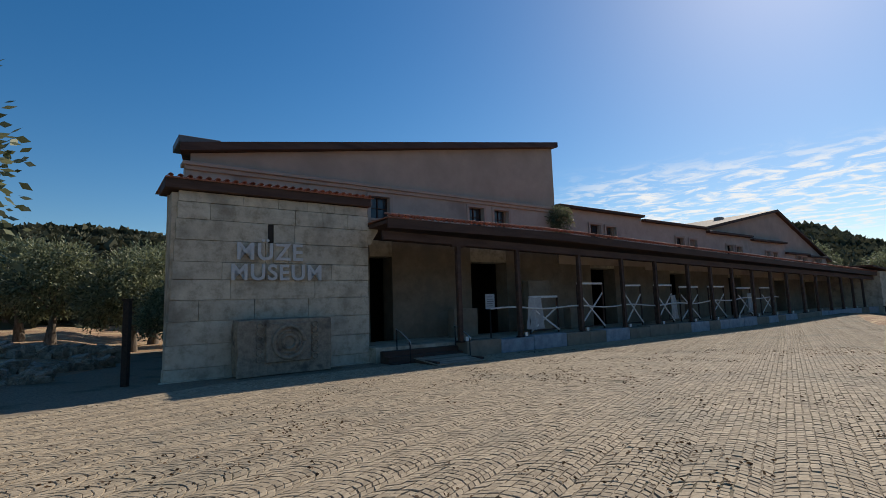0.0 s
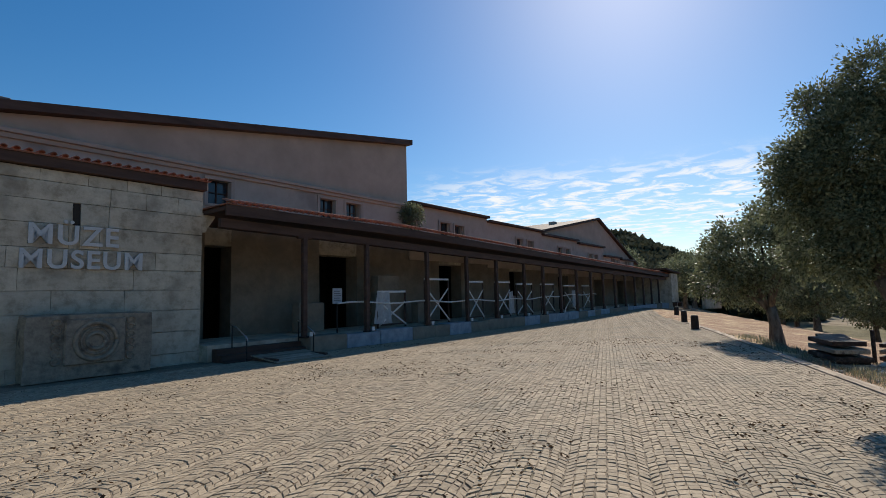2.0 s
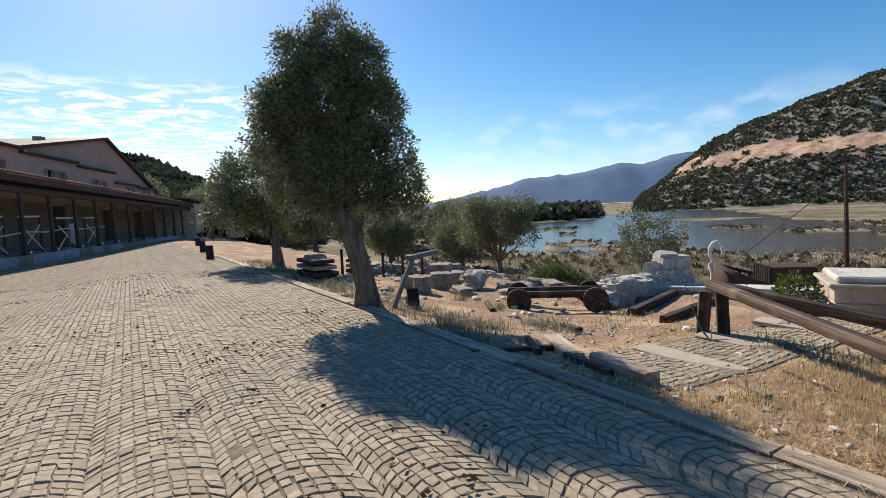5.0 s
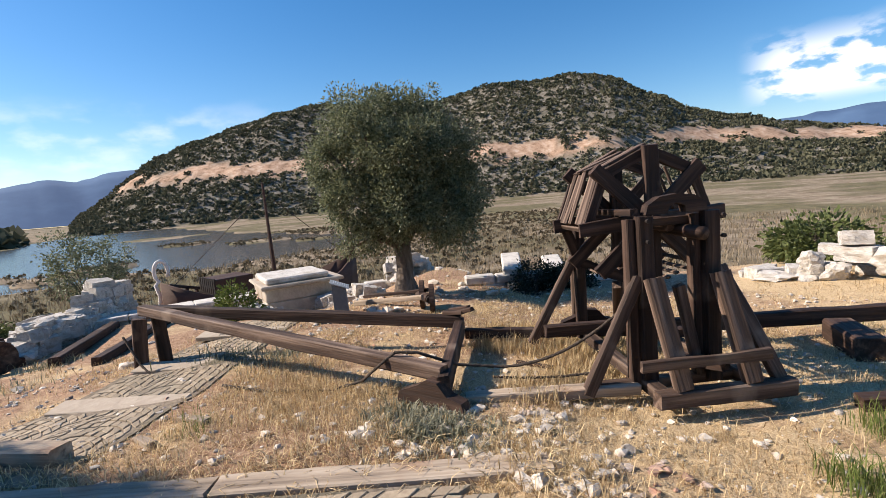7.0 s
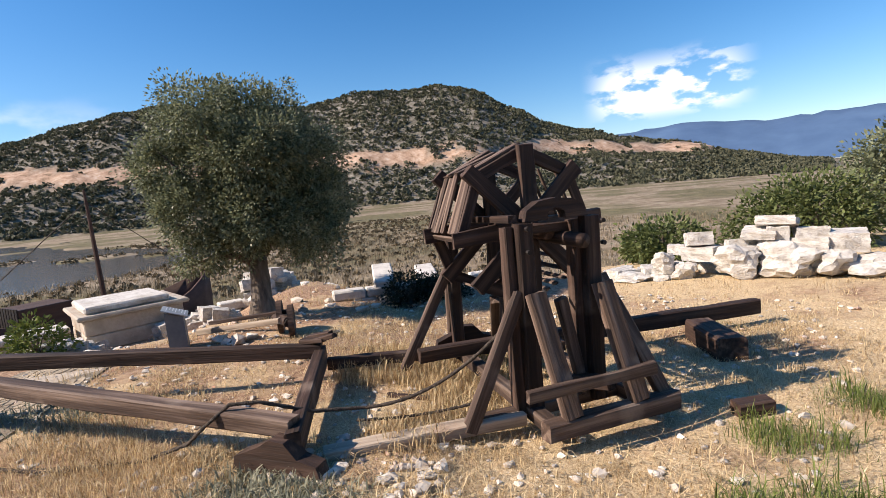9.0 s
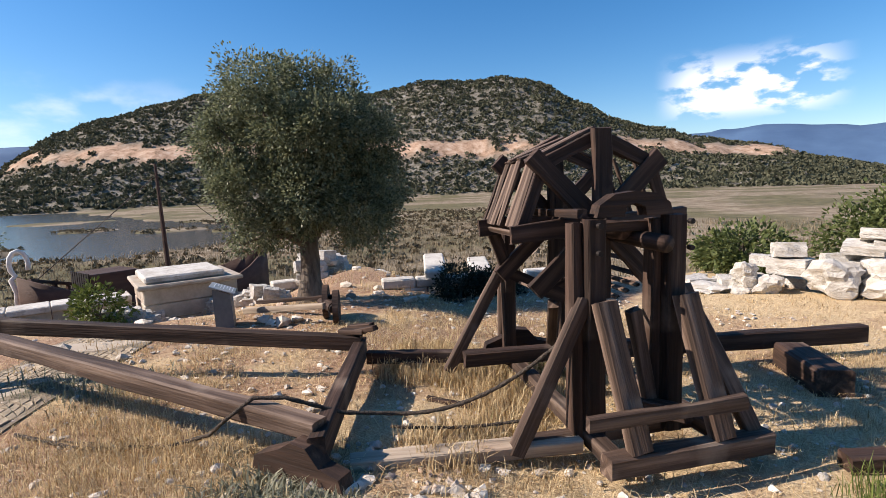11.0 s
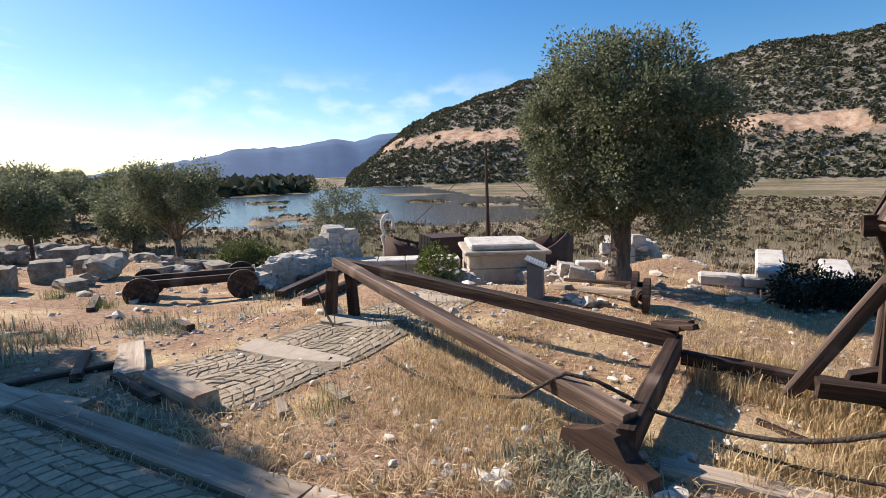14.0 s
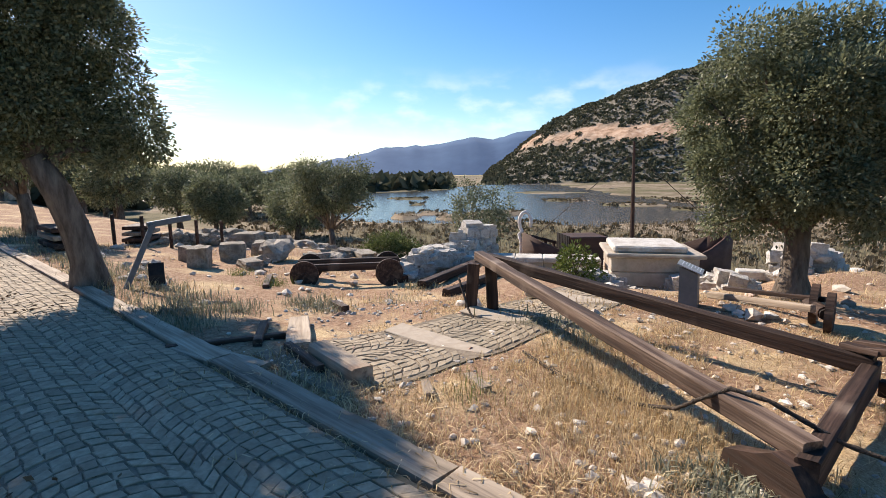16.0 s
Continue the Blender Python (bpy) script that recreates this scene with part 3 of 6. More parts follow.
# front wall of the portico, with the doorways through it
doors = [(1.35, 2.4, 3.95), (6.6, 8.85, 3.85), (15.3, 17.5, 3.7), (23.4, 25.4, 3.5), (31.4, 33.4, 3.3), (39.4, 41.4, 3.1), (46, 48, 3.0)]
edges = [0.0] + [e for d in doors for e in d[:2]] + [52.0]
for i in range(0, len(edges) - 1, 2):
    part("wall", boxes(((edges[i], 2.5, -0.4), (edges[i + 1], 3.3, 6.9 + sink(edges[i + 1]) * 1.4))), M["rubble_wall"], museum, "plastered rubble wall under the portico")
for a, b, h in doors:
    part("lintel", boxes(((a, 2.502, h), (b, 3.298, 5.0 + sink(b))), bevel=0.01), M["limestone"], museum, "stone door lintel")
    # added room shell, coloured near black in place of indoor shade
    part("doorway", boxes(((a - 0.3, 7.0, -0.4), (b + 2.0, 7.15, 5.0)), ((a - 0.3, 3.3, -0.4), (a - 0.2, 7.0, 5)), ((b + 1.9, 3.3, -0.4), (b + 2.0, 7.0, 5)), ((a - 0.3, 3.3, 5.0), (b + 2.0, 7.15, 5.1))), M["inside_shade"], museum, "room behind the doorway, its shade painted near black")


def wall_with_openings(x0, x1, z0, z1, y0, y1, holes, material, name, label=""):
    """A wall of butted pieces round its openings."""
    xs = sorted({x0, x1, *[h[0] for h in holes], *[h[1] for h in holes]})
    for a, b in zip(xs, xs[1:]):
        cut = [h for h in holes if h[0] < b - 1e-6 and h[1] > a + 1e-6]
        zz = z0
        for h in sorted(cut, key=lambda q: q[2]):
            if h[2] > zz:
                part(name, boxes(((a, y0, zz), (b, y1, h[2]))), material, museum, label)
            zz = h[3]
        if z1 > zz:
            part(name, boxes(((a, y0, zz), (b, y1, z1))), material, museum, label)


WINDOWS = [(1.35, 2.25, 5.5, 6.42, 1), (6.5, 7.4, 5.55, 6.42, 1), (8.05, 9.0, 5.55, 6.42, 1)]
for k, s in enumerate((15.3, 16.75, 24.3, 26.0, 31.3, 32.8, 38.0, 39.3, 44.3, 45.6, 48.2, 49.2)):
    WINDOWS.append((s, s + 0.95, 5.6 + sink(s) * 1.2, 6.45 + sink(s) * 1.2, 0))
wall_with_openings(-5.45, 12.6, 5.0, 6.75, 2.35, 2.8, [w[:4] for w in WINDOWS if w[0] < 12], M["plaster_low"], "upper_wall", "pale plastered upper wall")
seg = [12.6, 20.5, 28.5, 35.5, 42, 47, 51.5]
for a, b in zip(seg, seg[1:]):
    top = 7.1 + sink(a) * 1.15 if a < 40 else 6.4 + sink(a) * 1.1
    wall_with_openings(a, b, 4.2 + sink(b), top, 2.4, 2.9, [w[:4] for w in WINDOWS if a <= w[0] < b], M["plaster_low"], "upper_wall", "pale plastered upper wall")
    part("roof_edge", boxes(((a, 2.1, top), (b, 9.0, top + 0.16)), bevel=0.02), M["brown_wood"], museum, "dark roof edge")
for a, b, z0, z1, glazed in WINDOWS:
    frame_ob = part("window", boxes(((a - 0.14, 2.30, z0 - 0.1), (b + 0.14, 2.347, z0)), ((a - 0.14, 2.30, z1), (b + 0.14, 2.347, z1 + 0.12)), ((a - 0.14, 2.30, z0), (a, 2.347, z1)), ((b, 2.30, z0), (b + 0.14, 2.347, z1)), bevel=0.006), M["plaster"], museum, "window with a moulded plaster surround")
    part("pane", boxes(((a, 2.62, z0), (b, 2.64, z1))), M["glass"], frame_ob, "dark glass")
    part("glazing_bar", boxes(((a, 2.58, z0), (a + 0.06, 2.615, z1)), ((b - 0.06, 2.58, z0), (b, 2.615, z1)), (((a + b) / 2 - 0.025, 2.58, z0), ((a + b) / 2 + 0.025, 2.615, z1)), ((a + 0.06, 2.58, (z0 + z1) / 2 - 0.02), (b - 0.06, 2.615, (z0 + z1) / 2 + 0.02))), M["brown_wood"], frame_ob, "dark wooden glazing bars")

# string course, and the higher block whose roof rises along the front
part("cornice", boxes(((-5.55, 2.2, 6.75), (12.62, 2.8, 6.88)), ((-5.5, 2.27, 6.6), (12.6, 2.349, 6.75)), bevel=0.015), M["plaster"], museum, "moulded plaster string course")
def skewed(bm, y0):
    """The building's side is not square to its front."""
    for v in bm.verts:
        if v.co.x < -3.5:
            v.co.x += (v.co.y - y0) * 0.2
    return bm


part("high_wall", skewed(prism([(-5.3, 6.88), (12.55, 6.88), (12.55, 10.25), (-5.3, 7.2)], 2.45, 14.0), 2.45), M["plaster"], museum, "pink-beige plastered gable wall")
part("roof", skewed(prism([(-5.65, 7.18), (12.75, 10.27), (12.75, 10.55), (-5.65, 7.46)], 2.15, 14.3), 2.15), M["brown_wood"], museum, "brown boarded roof edge")
part("roof", boxes(((-5.7, 2.2, 7.46), (-4.4, 3.6, 7.72)), bevel=0.02), M["grey_metal"], museum, "dark raised roof corner")
# far gabled block
part("far_gable", prism([(29, 6.0), (52.5, 4.0), (52.5, 5.0), (41.2, 9.1), (29, 6.8)], 2.6, 18.0), M["plaster"], museum, "pink-beige plastered gable of the far wing")
part("roof", prism([(28.8, 6.78), (41.2, 9.1), (53, 4.95), (53, 5.13), (41.2, 9.32), (28.8, 7.0)], 2.3, 18.2), M["brown_wood"], museum, "brown gable roof edge")
part("chimney", boxes(((36.5, 5, 7.9), (37.1, 5.6, 8.75)), bevel=0.02), M["plaster"], museum, "small plastered chimney")
part("far_wall", boxes(((51.5, -1.6, -0.4), (54.4, 2.4, 3.75)), bevel=0.02), M["limestone"], museum, "pale stone end wall of the portico")
part("roof", prism([(48.5, 4.1), (54.7, 3.75), (54.7, 3.9), (48.5, 4.25)], -1.9, 2.6), M["brown_wood"], museum, "brown roof edge over the end wall")
part("side_wall", skewed(boxes(((-6.12, 0.9, -0.4), (-5.5, 14.0, 5.5))), 0.9), M["limestone"], museum, "stone side wall")
part("back_wall", boxes(((-2.5, 14.0, -0.4), (52, 14.6, 6.9)), ((51.5, 2.9, -0.4), (52.2, 14.0, 4.2))), M["limestone"], museum, "stone outer walls")

# lean-to roof of the portico, its tiles and posts
part("portico_roof", prism([(0.05, 4.62), (52.0, 4.62 + sink(52)), (52.0, 4.74 + sink(52)), (0.05, 4.74)], -1.3, 2.35), M["brown_wood"], museum, "brown boarded underside of the portico roof")
part("fascia", prism([(0.05, 4.46), (8, 4.46), (52.2, 4.46 + sink(52)), (52.2, 4.78 + sink(52)), (8, 4.78), (0.05, 4.78)], -1.42, -1.34), M["brown_wood"], museum, "brown wooden fascia board")
part("wall_beam", prism([(0.05, 4.12), (52.0, 4.12 + sink(52)), (52.0, 4.4 + sink(52)), (0.05, 4.4)], -1.12, -0.94), M["brown_wood"], museum, "long brown wooden beam on the posts")


def tile_row(s0, s1, d, z, rise, name, label, drop=0.0):
    """Barrel tiles laid side by side along an eave."""
    bm = bmesh.new()
    n = int((s1 - s0) / 0.24)
    for i in range(n):
        s = s0 + (i + 0.5) * (s1 - s0) / n
        zz = z + (sink(s) if drop else 0)
        for cup in (0, 1):
            off = 0.12 * cup
            prev = None
            for k in range(6):
                a = math.pi * k / 5
                x = s + off + 0.072 * math.cos(a)
                h = 0.065 * math.sin(a) * (1 if cup == 0 else -0.75)
                v = (bm.verts.new((x, d - 0.05 * (1 - cup), zz + h)), bm.verts.new((x, d + 0.42, zz + h + rise * 0.42)))
                w = (bm.verts.new((x + 0.0, d - 0.05 * (1 - cup), zz + h - 0.022)),)
                if prev:
                    bm.faces.new((prev[0], v[0], v[1], prev[1]))
                    bm.faces.new((prev[2], w[0], v[0], prev[0]))
                prev = (*v, *w)
    return part(name, bm, M["roof_tile"], museum, label)


for i in range(13):
    tile_row(0.05 + i * 4, min(52.2, 4.05 + i * 4), -1.45, 4.86, 0.3, "eave_tiles", "row of red clay barrel tiles", 1)
part("portico_roof_top", prism([(0.05, 4.80), (52.0, 4.80 + sink(52)), (52.0, 4.84 + sink(52)), (0.05, 4.84)], -1.38, 2.3), M["roof_tile"], museum, "red clay tiled lean-to roof")

posts = [3.17, 6.17, 9.95, 13.1, 15.95, 19.1, 21.6, 24.2, 26.9, 29.6, 32.2, 34.9, 37.6, 40.3, 43, 45.7, 48.4]
for s in posts:
    post = part("post", boxes(((s - 0.09, -1.11, 0.55), (s + 0.09, -0.95, 4.12 + sink(s))), bevel=0.012), M["brown_wood"], museum, "brown wooden portico post")
    part("capital", boxes(((s - 0.3, -1.1, 3.98 + sink(s)), (s + 0.3, -0.96, 4.118 + sink(s))), bevel=0.02), M["brown_wood"], post)
    part("post_shoe", boxes(((s - 0.13, -1.15, 0.5), (s + 0.13, -0.91, 0.56)), bevel=0.01), M["iron"], post, "iron post shoe")
    part("tag", boxes(((s + 0.12, -1.19, 0.55), (s + 0.27, -1.17, 0.70))), M["white_paint"], post, "small white tag")
# plinth of the portico, block by block, half covered in sheeting
part("portico_floor", boxes(((0.0, -0.5, -0.4), (52, 2.5, 0.5))), M["limestone"], museum, "stone portico floor")
s = 3.3
rnd = random.Random(5)
while s < 51.5:
    w = rnd.uniform(1.1, 2.0)
    part("plinth_block", boxes(((s, -1.25 + rnd.uniform(-0.02, 0.02), -0.45), (min(51.5, s + w - 0.015), -0.5, 0.52 + rnd.uniform(-0.03, 0.03))), bevel=0.02), M["tarp"] if rnd.random() < 0.55 else M["rubble_wall"], museum, "grey stone plinth block under plastic sheeting")
    s += w
for k in range(3):
    part("step", boxes(((0.15, -0.5 - 0.3 * (k + 1), -0.4), (3.2, -0.5 - 0.3 * k, 0.38 - 0.17 * k)), bevel=0.012), M["brown_wood"], museum, "dark wooden entrance step")

# stone end wall, course by course
part("end_wall_core", boxes(((-6.1, 0.08, -0.4), (-0.05, 0.9, 5.3))), M["limestone"], museum, "rubble core of the stone end wall")
def worn_block(x0, x1, y0, y1, z0, z1, k):
    """A cut stone with uneven faces and knocked-off arrises."""
    bm = bmesh.new()
    bmesh.ops.create_cube(bm, size=2.0)
    bmesh.ops.subdivide_edges(bm, edges=list(bm.edges), cuts=5, use_grid_fill=True)
    c = Vector(((x0 + x1) / 2, (y0 + y1) / 2, (z0 + z1) / 2))
    h = Vector(((x1 - x0) / 2, (y1 - y0) / 2, (z1 - z0) / 2))
    for v in bm.verts:
        n = sum(1 for q in v.co if abs(q) > 0.99)
        p = Vector((v.co.x * h.x, v.co.y * h.y, v.co.z * h.z)) + c
        g = noise.noise(p * 2.3 + Vector((k * 3.1, 0, 0)))
        f = noise.noise(p * 7.0)
        p.y += 0.018 * g + 0.010 * f
        if n >= 2:
            wear = 0.004 + 0.016 * max(0.0, noise.noise(p * 1.9 + Vector((0, k, 4))))
            p -= Vector((math.copysign(wear * 0.6, v.co.x) if abs(v.co.x) > 0.99 else 0, math.copysign(wear, v.co.y) if abs(v.co.y) > 0.99 else 0, math.copysign(wear * 0.6, v.co.z) if abs(v.co.z) > 0.99 else 0))
        v.co = p
    return bm


courses = [-0.4, 0.33, 0.98, 1.62, 2.22, 2.80, 3.32, 3.95, 4.55, 5.05, 5.36]
rnd = random.Random(11)
for i, (z0, z1) in enumerate(zip(courses, courses[1:])):
    x = -6.2 + 0.03 * i
    while x < 0:
        w = rnd.uniform(0.7, 2.6)
        if x + w > -0.5:
            w = 0.02 - x
        y = rnd.uniform(-0.02, 0.015)
        lo, hi = x + 0.002, x + w - 0.002
        if 6 <= i <= 7 and lo < -3.24 and hi > -3.41:
            for a, b in ((lo, -3.42), (-3.25, hi)):
                if b - a > 0.05:
                    part("stone_block", worn_block(a, b, y, 0.5, z0 + 0.004, z1 - 0.004, i + a), M["limestone"], museum)
        else:
            part("stone_block", worn_block(lo, hi, y, 0.5, z0 + 0.004, z1 - 0.004, i + x), M["limestone"], museum)
        x += w
# thin near-black panel paints the shade in the slit's depth
part("slit_window", boxes(((-3.418, 0.04, 3.957), (-3.252, 0.075, 4.543))), M["inside_shade"], museum, "narrow slit window in the stone wall, its shade a near-black panel")
part("capital", prism([(0.0, 4.05), (0.12, 4.05), (0.2, 4.2), (0.42, 4.55), (0.42, 4.68), (0.0, 4.68)], 0.0, 0.7), M["limestone"], museum, "carved stone corner moulding")
part("footing", boxes(((-6.3, -0.12, -0.4), (0.1, 0.05, 0.02)), ((0.02, -0.05, -0.4), (0.5, 0.9, 0.25)), bevel=0.02), M["limestone"], museum, "rough stone footing")
part("roof_band", boxes(((-6.3, -0.15, 5.38), (0.1, 1.2, 5.66)), bevel=0.015), M["brown_wood"], museum, "brown fascia over the stone wall")
tile_row(-6.3, 0.12, -0.2, 5.715, 0.08, "eave_tiles", "row of red clay barrel tiles")
part("roof_band", prism([(-6.3, 5.66), (0.1, 5.66), (0.1, 5.70), (-6.3, 5.70)], -0.18, 2.3), M["roof_tile"], museum, "red clay tiled roof strip")


def letters(text, x, z, height, name, label):
    cu = bpy.data.curves.new(name, "FONT")
    cu.body, cu.size, cu.extrude, cu.space_character = text, height * 1.42, 0.02, 1.1
    cu.offset = 0.012
    ob = new(name, cu)
    ob.parent = museum
    ob.matrix_basis = Matrix.Translation((x, -0.075, z)) @ Matrix.Rotation(radians(90), 4, "X")
    bpy.context.view_layer.update()
    me = bpy.data.meshes.new_from_object(ob)
    w = max(v.co.x for v in me.vertices)
    bpy.data.objects.remove(ob)
    me.materials.clear()
    me.materials.append(M["letter_metal"])
    return part(name, me, None, museum, label, Matrix.Translation((x, -0.075, z)) @ Matrix.Rotation(radians(90), 4, "X")), w


letters("M\u00dcZE", -4.4, 3.42, 0.52, "lettering", "raised metal letters spelling M\u00dcZE")
letters("MUSEUM", -4.55, 2.80, 0.48, "lettering", "raised metal letters spelling MUSEUM")


# ---- trees ----
def leaves_mesh(name, centres, axes, sizes, material, width=0.26, seed=1):
    """Many small leaves: a kinked quad each, at the given centres, pointing along the given axes."""
    rs = np.random.RandomState(seed)
    n = len(centres)
    a = axes / np.maximum(np.linalg.norm(axes, axis=1, keepdims=True), 1e-6)
    side = np.cross(a, rs.normal(size=(n, 3)))
    side /= np.maximum(np.linalg.norm(side, axis=1, keepdims=True), 1e-6)
    L = sizes[:, None]
    W = L * width
    p0 = centres
    p1 = centres + a * L * 0.45 + side * W
    p2 = centres + a * L
    p3 = centres + a * L * 0.45 - side * W
    verts = np.stack([p0, p1, p2, p3], 1).reshape(-1, 3)
    idx = np.arange(n * 4).reshape(-1, 4)
    me = bpy.data.meshes.new(name)
    me.vertices.add(n * 4)
    me.vertices.foreach_set("co", verts.astype(np.float32).ravel())
    me.loops.add(n * 4)
    me.loops.foreach_set("vertex_index", idx.ravel().astype(np.int32))
    me.polygons.add(n)
    me.polygons.foreach_set("loop_start", np.arange(0, n * 4, 4, dtype=np.int32))
    me.update(calc_edges=True)
    me.materials.append(material)
    return me


def crown_points(lobes, clumps, per_clump, leaf, seed, hang=0.15, clump_size=0.22):
    """Leaf places in clumps spread over lobes (x, y, z, rx, ry, rz), thick outside, with gaps."""
    rs = np.random.RandomState(seed)
    vol = np.array([l[3] * l[4] * l[5] for l in lobes])
    pick = rs.choice(len(lobes), clumps, p=vol / vol.sum())
    C = np.array([l[:3] for l in lobes])[pick]
    R = np.array([l[3:] for l in lobes])[pick]
    d = rs.normal(size=(clumps, 3))
    d /= np.linalg.norm(d, axis=1, keepdims=True)
    rad = rs.uniform(0.35, 1.0, (clumps, 1)) ** 0.5
    cc = C + d * R * rad
    cs = clump_size * rs.uniform(0.55, 1.5, clumps)
    k = np.repeat(np.arange(clumps), per_clump)
    o = rs.normal(size=(len(k), 3))
    o /= np.linalg.norm(o, axis=1, keepdims=True)
    r = rs.uniform(0, 1, (len(k), 1)) ** 0.45
    pts = cc[k] + o * r * cs[k][:, None]
    axes = o * 0.7 + d[k] * 0.5 + rs.normal(size=(len(k), 3)) * 0.35 + np.array([0, 0, -hang])
    sz = leaf * rs.uniform(0.6, 1.3, len(k))
    return pts, axes, sz, cc


def tree(name, at, trunk, lobes, clumps, per_clump, leaf, seed, label, category="tree", material="olive_leaf", clump_size=0.22, group=""):
    """trunk: list of (x, y, z, radius) from the foot up."""
    t = empty(name, at, label, category, group)
    foot = trunk[0]
    bm = tube([(x, y, z) for x, y, z, r in [(foot[0], foot[1], -0.25, foot[3] * 1.25)] + list(trunk)], [foot[3] * 1.5, foot[3] * 1.25] + [q[3] for q in trunk[1:]], 12)
    rnd = random.Random(seed)
    for v in bm.verts:
        g = 1 + 0.16 * noise.noise(v.co * 3.2) + 0.10 * noise.noise(v.co * 9)
        axis = Vector((trunk[0][0], trunk[0][1], v.co.z))
        v.co = axis + (v.co - axis) * g
    part("trunk", bm, M["bark"], t, "gnarled grey-brown trunk", smooth=True)
    pts, axes, sz, cc = crown_points(lobes, clumps, per_clump, leaf, seed, clump_size=clump_size)
    top = Vector(trunk[-1][:3])
    picks = rnd.sample(range(len(cc)), min(14, len(cc)))
    for i in picks:
        q = Vector(cc[i])
        mid = top.lerp(q, 0.5) + Vector((rnd.uniform(-0.15, 0.15), rnd.uniform(-0.15, 0.15), 0.1))
        r = trunk[-1][3]
        part("limb", tube([top - Vector((0, 0, r)), top.lerp(mid, 0.5), mid, q], [r * 0.55, r * 0.36, r * 0.24, r * 0.08], 6), M["bark"], t, smooth=True)
    part("crown", leaves_mesh("crown", pts, axes, sz, M[material], seed=seed), None, t, "dense crown of narrow grey-green leaves")
    return t


def land(x, y):
    return land_z(x, y)[0]


tree("olive_tree", (8.45, 4.5, -0.04), [(0, 0, 0, 0.21), (-0.03, 0.0, 0.35, 0.185), (-0.08, 0.06, 0.8, 0.17), (-0.20, 0.15, 1.3, 0.17), (-0.32, 0.28, 1.75, 0.14)],
     [(0.40 * r + x, -0.80 * r + y, z * 1.1 + 0.05, w * 0.86, w * 0.86, h) for x, y in ((-0.24, 0.48),) for r, z, w, h in ((-0.75, 3.05, 0.62, 0.62), (-0.55, 3.85, 0.36, 0.5), (-0.95, 2.6, 0.45, 0.4), (-0.1, 3.2, 0.85, 0.8), (0.2, 4.1, 0.42, 0.55), (0.65, 3.65, 0.5, 0.6), (0.85, 3.0, 0.6, 0.6), (0.1, 2.3, 0.8, 0.6), (-0.7, 1.95, 0.5, 0.42), (0.6, 1.9, 0.55, 0.45), (1.3, 2.35, 0.36, 0.4), (1.45, 1.85, 0.42, 0.4), (1.15, 1.5, 0.38, 0.3), (-0.2, 1.75, 0.55, 0.35), (0.95, 2.1, 0.25, 0.3))],
     1150, 125, 0.055, 3, "olive tree with a dense dark crown beside the cobbled forecourt", clump_size=0.19)
def facing(bearing, lobes):
    """Lobes given as across, away, up and a size, turned to a bearing."""
    b = radians(bearing)
    return [(r * math.cos(b) + a * math.sin(b), -r * math.sin(b) + a * math.cos(b), z, w, w, h) for r, a, z, w, h in lobes]


tree("olive_tree", (9.3, -5.0, land(9.3, -5.0) + 0.03), [(0, 0, 0, 0.2), (0.0, 0.02, 0.3, 0.16), (0.05, -0.02, 0.6, 0.15), (0.08, -0.05, 0.95, 0.14)],
     facing(121, [(-0.95, 0.0, 2.35, 0.62, 0.55), (-1.05, -0.1, 2.85, 0.42, 0.42), (-0.55, -0.35, 3.15, 0.55, 0.42), (-0.85, 0.2, 3.45, 0.30, 0.26), (0.0, 0.2, 3.2, 0.6, 0.46), (-0.1, -0.3, 3.6, 0.22, 0.28), (0.5, 0.1, 3.1, 0.5, 0.4), (0.62, 0.1, 3.45, 0.2, 0.24),
                  (0.15, -0.45, 2.45, 0.75, 0.55), (0.85, 0.0, 2.45, 0.68, 0.55), (1.15, 0.1, 1.75, 0.5, 0.5), (0.75, -0.4, 1.45, 0.55, 0.5), (0.1, -0.5, 1.6, 0.6, 0.45), (-0.65, -0.3, 1.7, 0.62, 0.45), (-0.75, -0.1, 1.15, 0.42, 0.35), (-0.25, -0.55, 1.2, 0.4, 0.3), (0.95, 0.1, 1.05, 0.42, 0.35), (0.2, 0.5, 2.1, 0.8, 0.9)]),
     1050, 120, 0.052, 8, "rounded olive tree with a dense grey-green crown on straw slope", clump_size=0.19)
tree("olive_tree", (15.2, 12.3, land(15.2, 12.3)), [(0, 0, 0, 0.19), (0.0, 0.02, 0.6, 0.17), (-0.1, 0.05, 1.2, 0.15)],
     [(-0.3, 0.3, 2.9, 1.7, 1.7, 1.3), (0.3, 0, 3.9, 1.0, 1.0, 0.8), (-0.9, 0.9, 2.1, 1.1, 1.1, 0.8)], 330, 70, 0.11, 12, "dark olive tree farther along the forecourt edge", clump_size=0.35)
tree("olive_tree", (27.6, 7.5, land(27.6, 7.5)), [(0, 0, 0, 0.2), (0.0, 0.1, 0.8, 0.16), (0.1, 0.2, 1.6, 0.14)],
     [(0, 0, 3.7, 1.5, 1.5, 1.2), (-0.6, 1.0, 4.4, 0.9, 0.9, 0.7), (0.3, -1.1, 4.6, 0.8, 0.8, 0.7), (-0.4, 1.3, 3.0, 0.9, 0.9, 0.7), (0.2, -1.2, 3.1, 0.7, 0.7, 0.7)], 330, 60, 0.12, 21, "small open-crowned olive tree near the lake shore", clump_size=0.36)
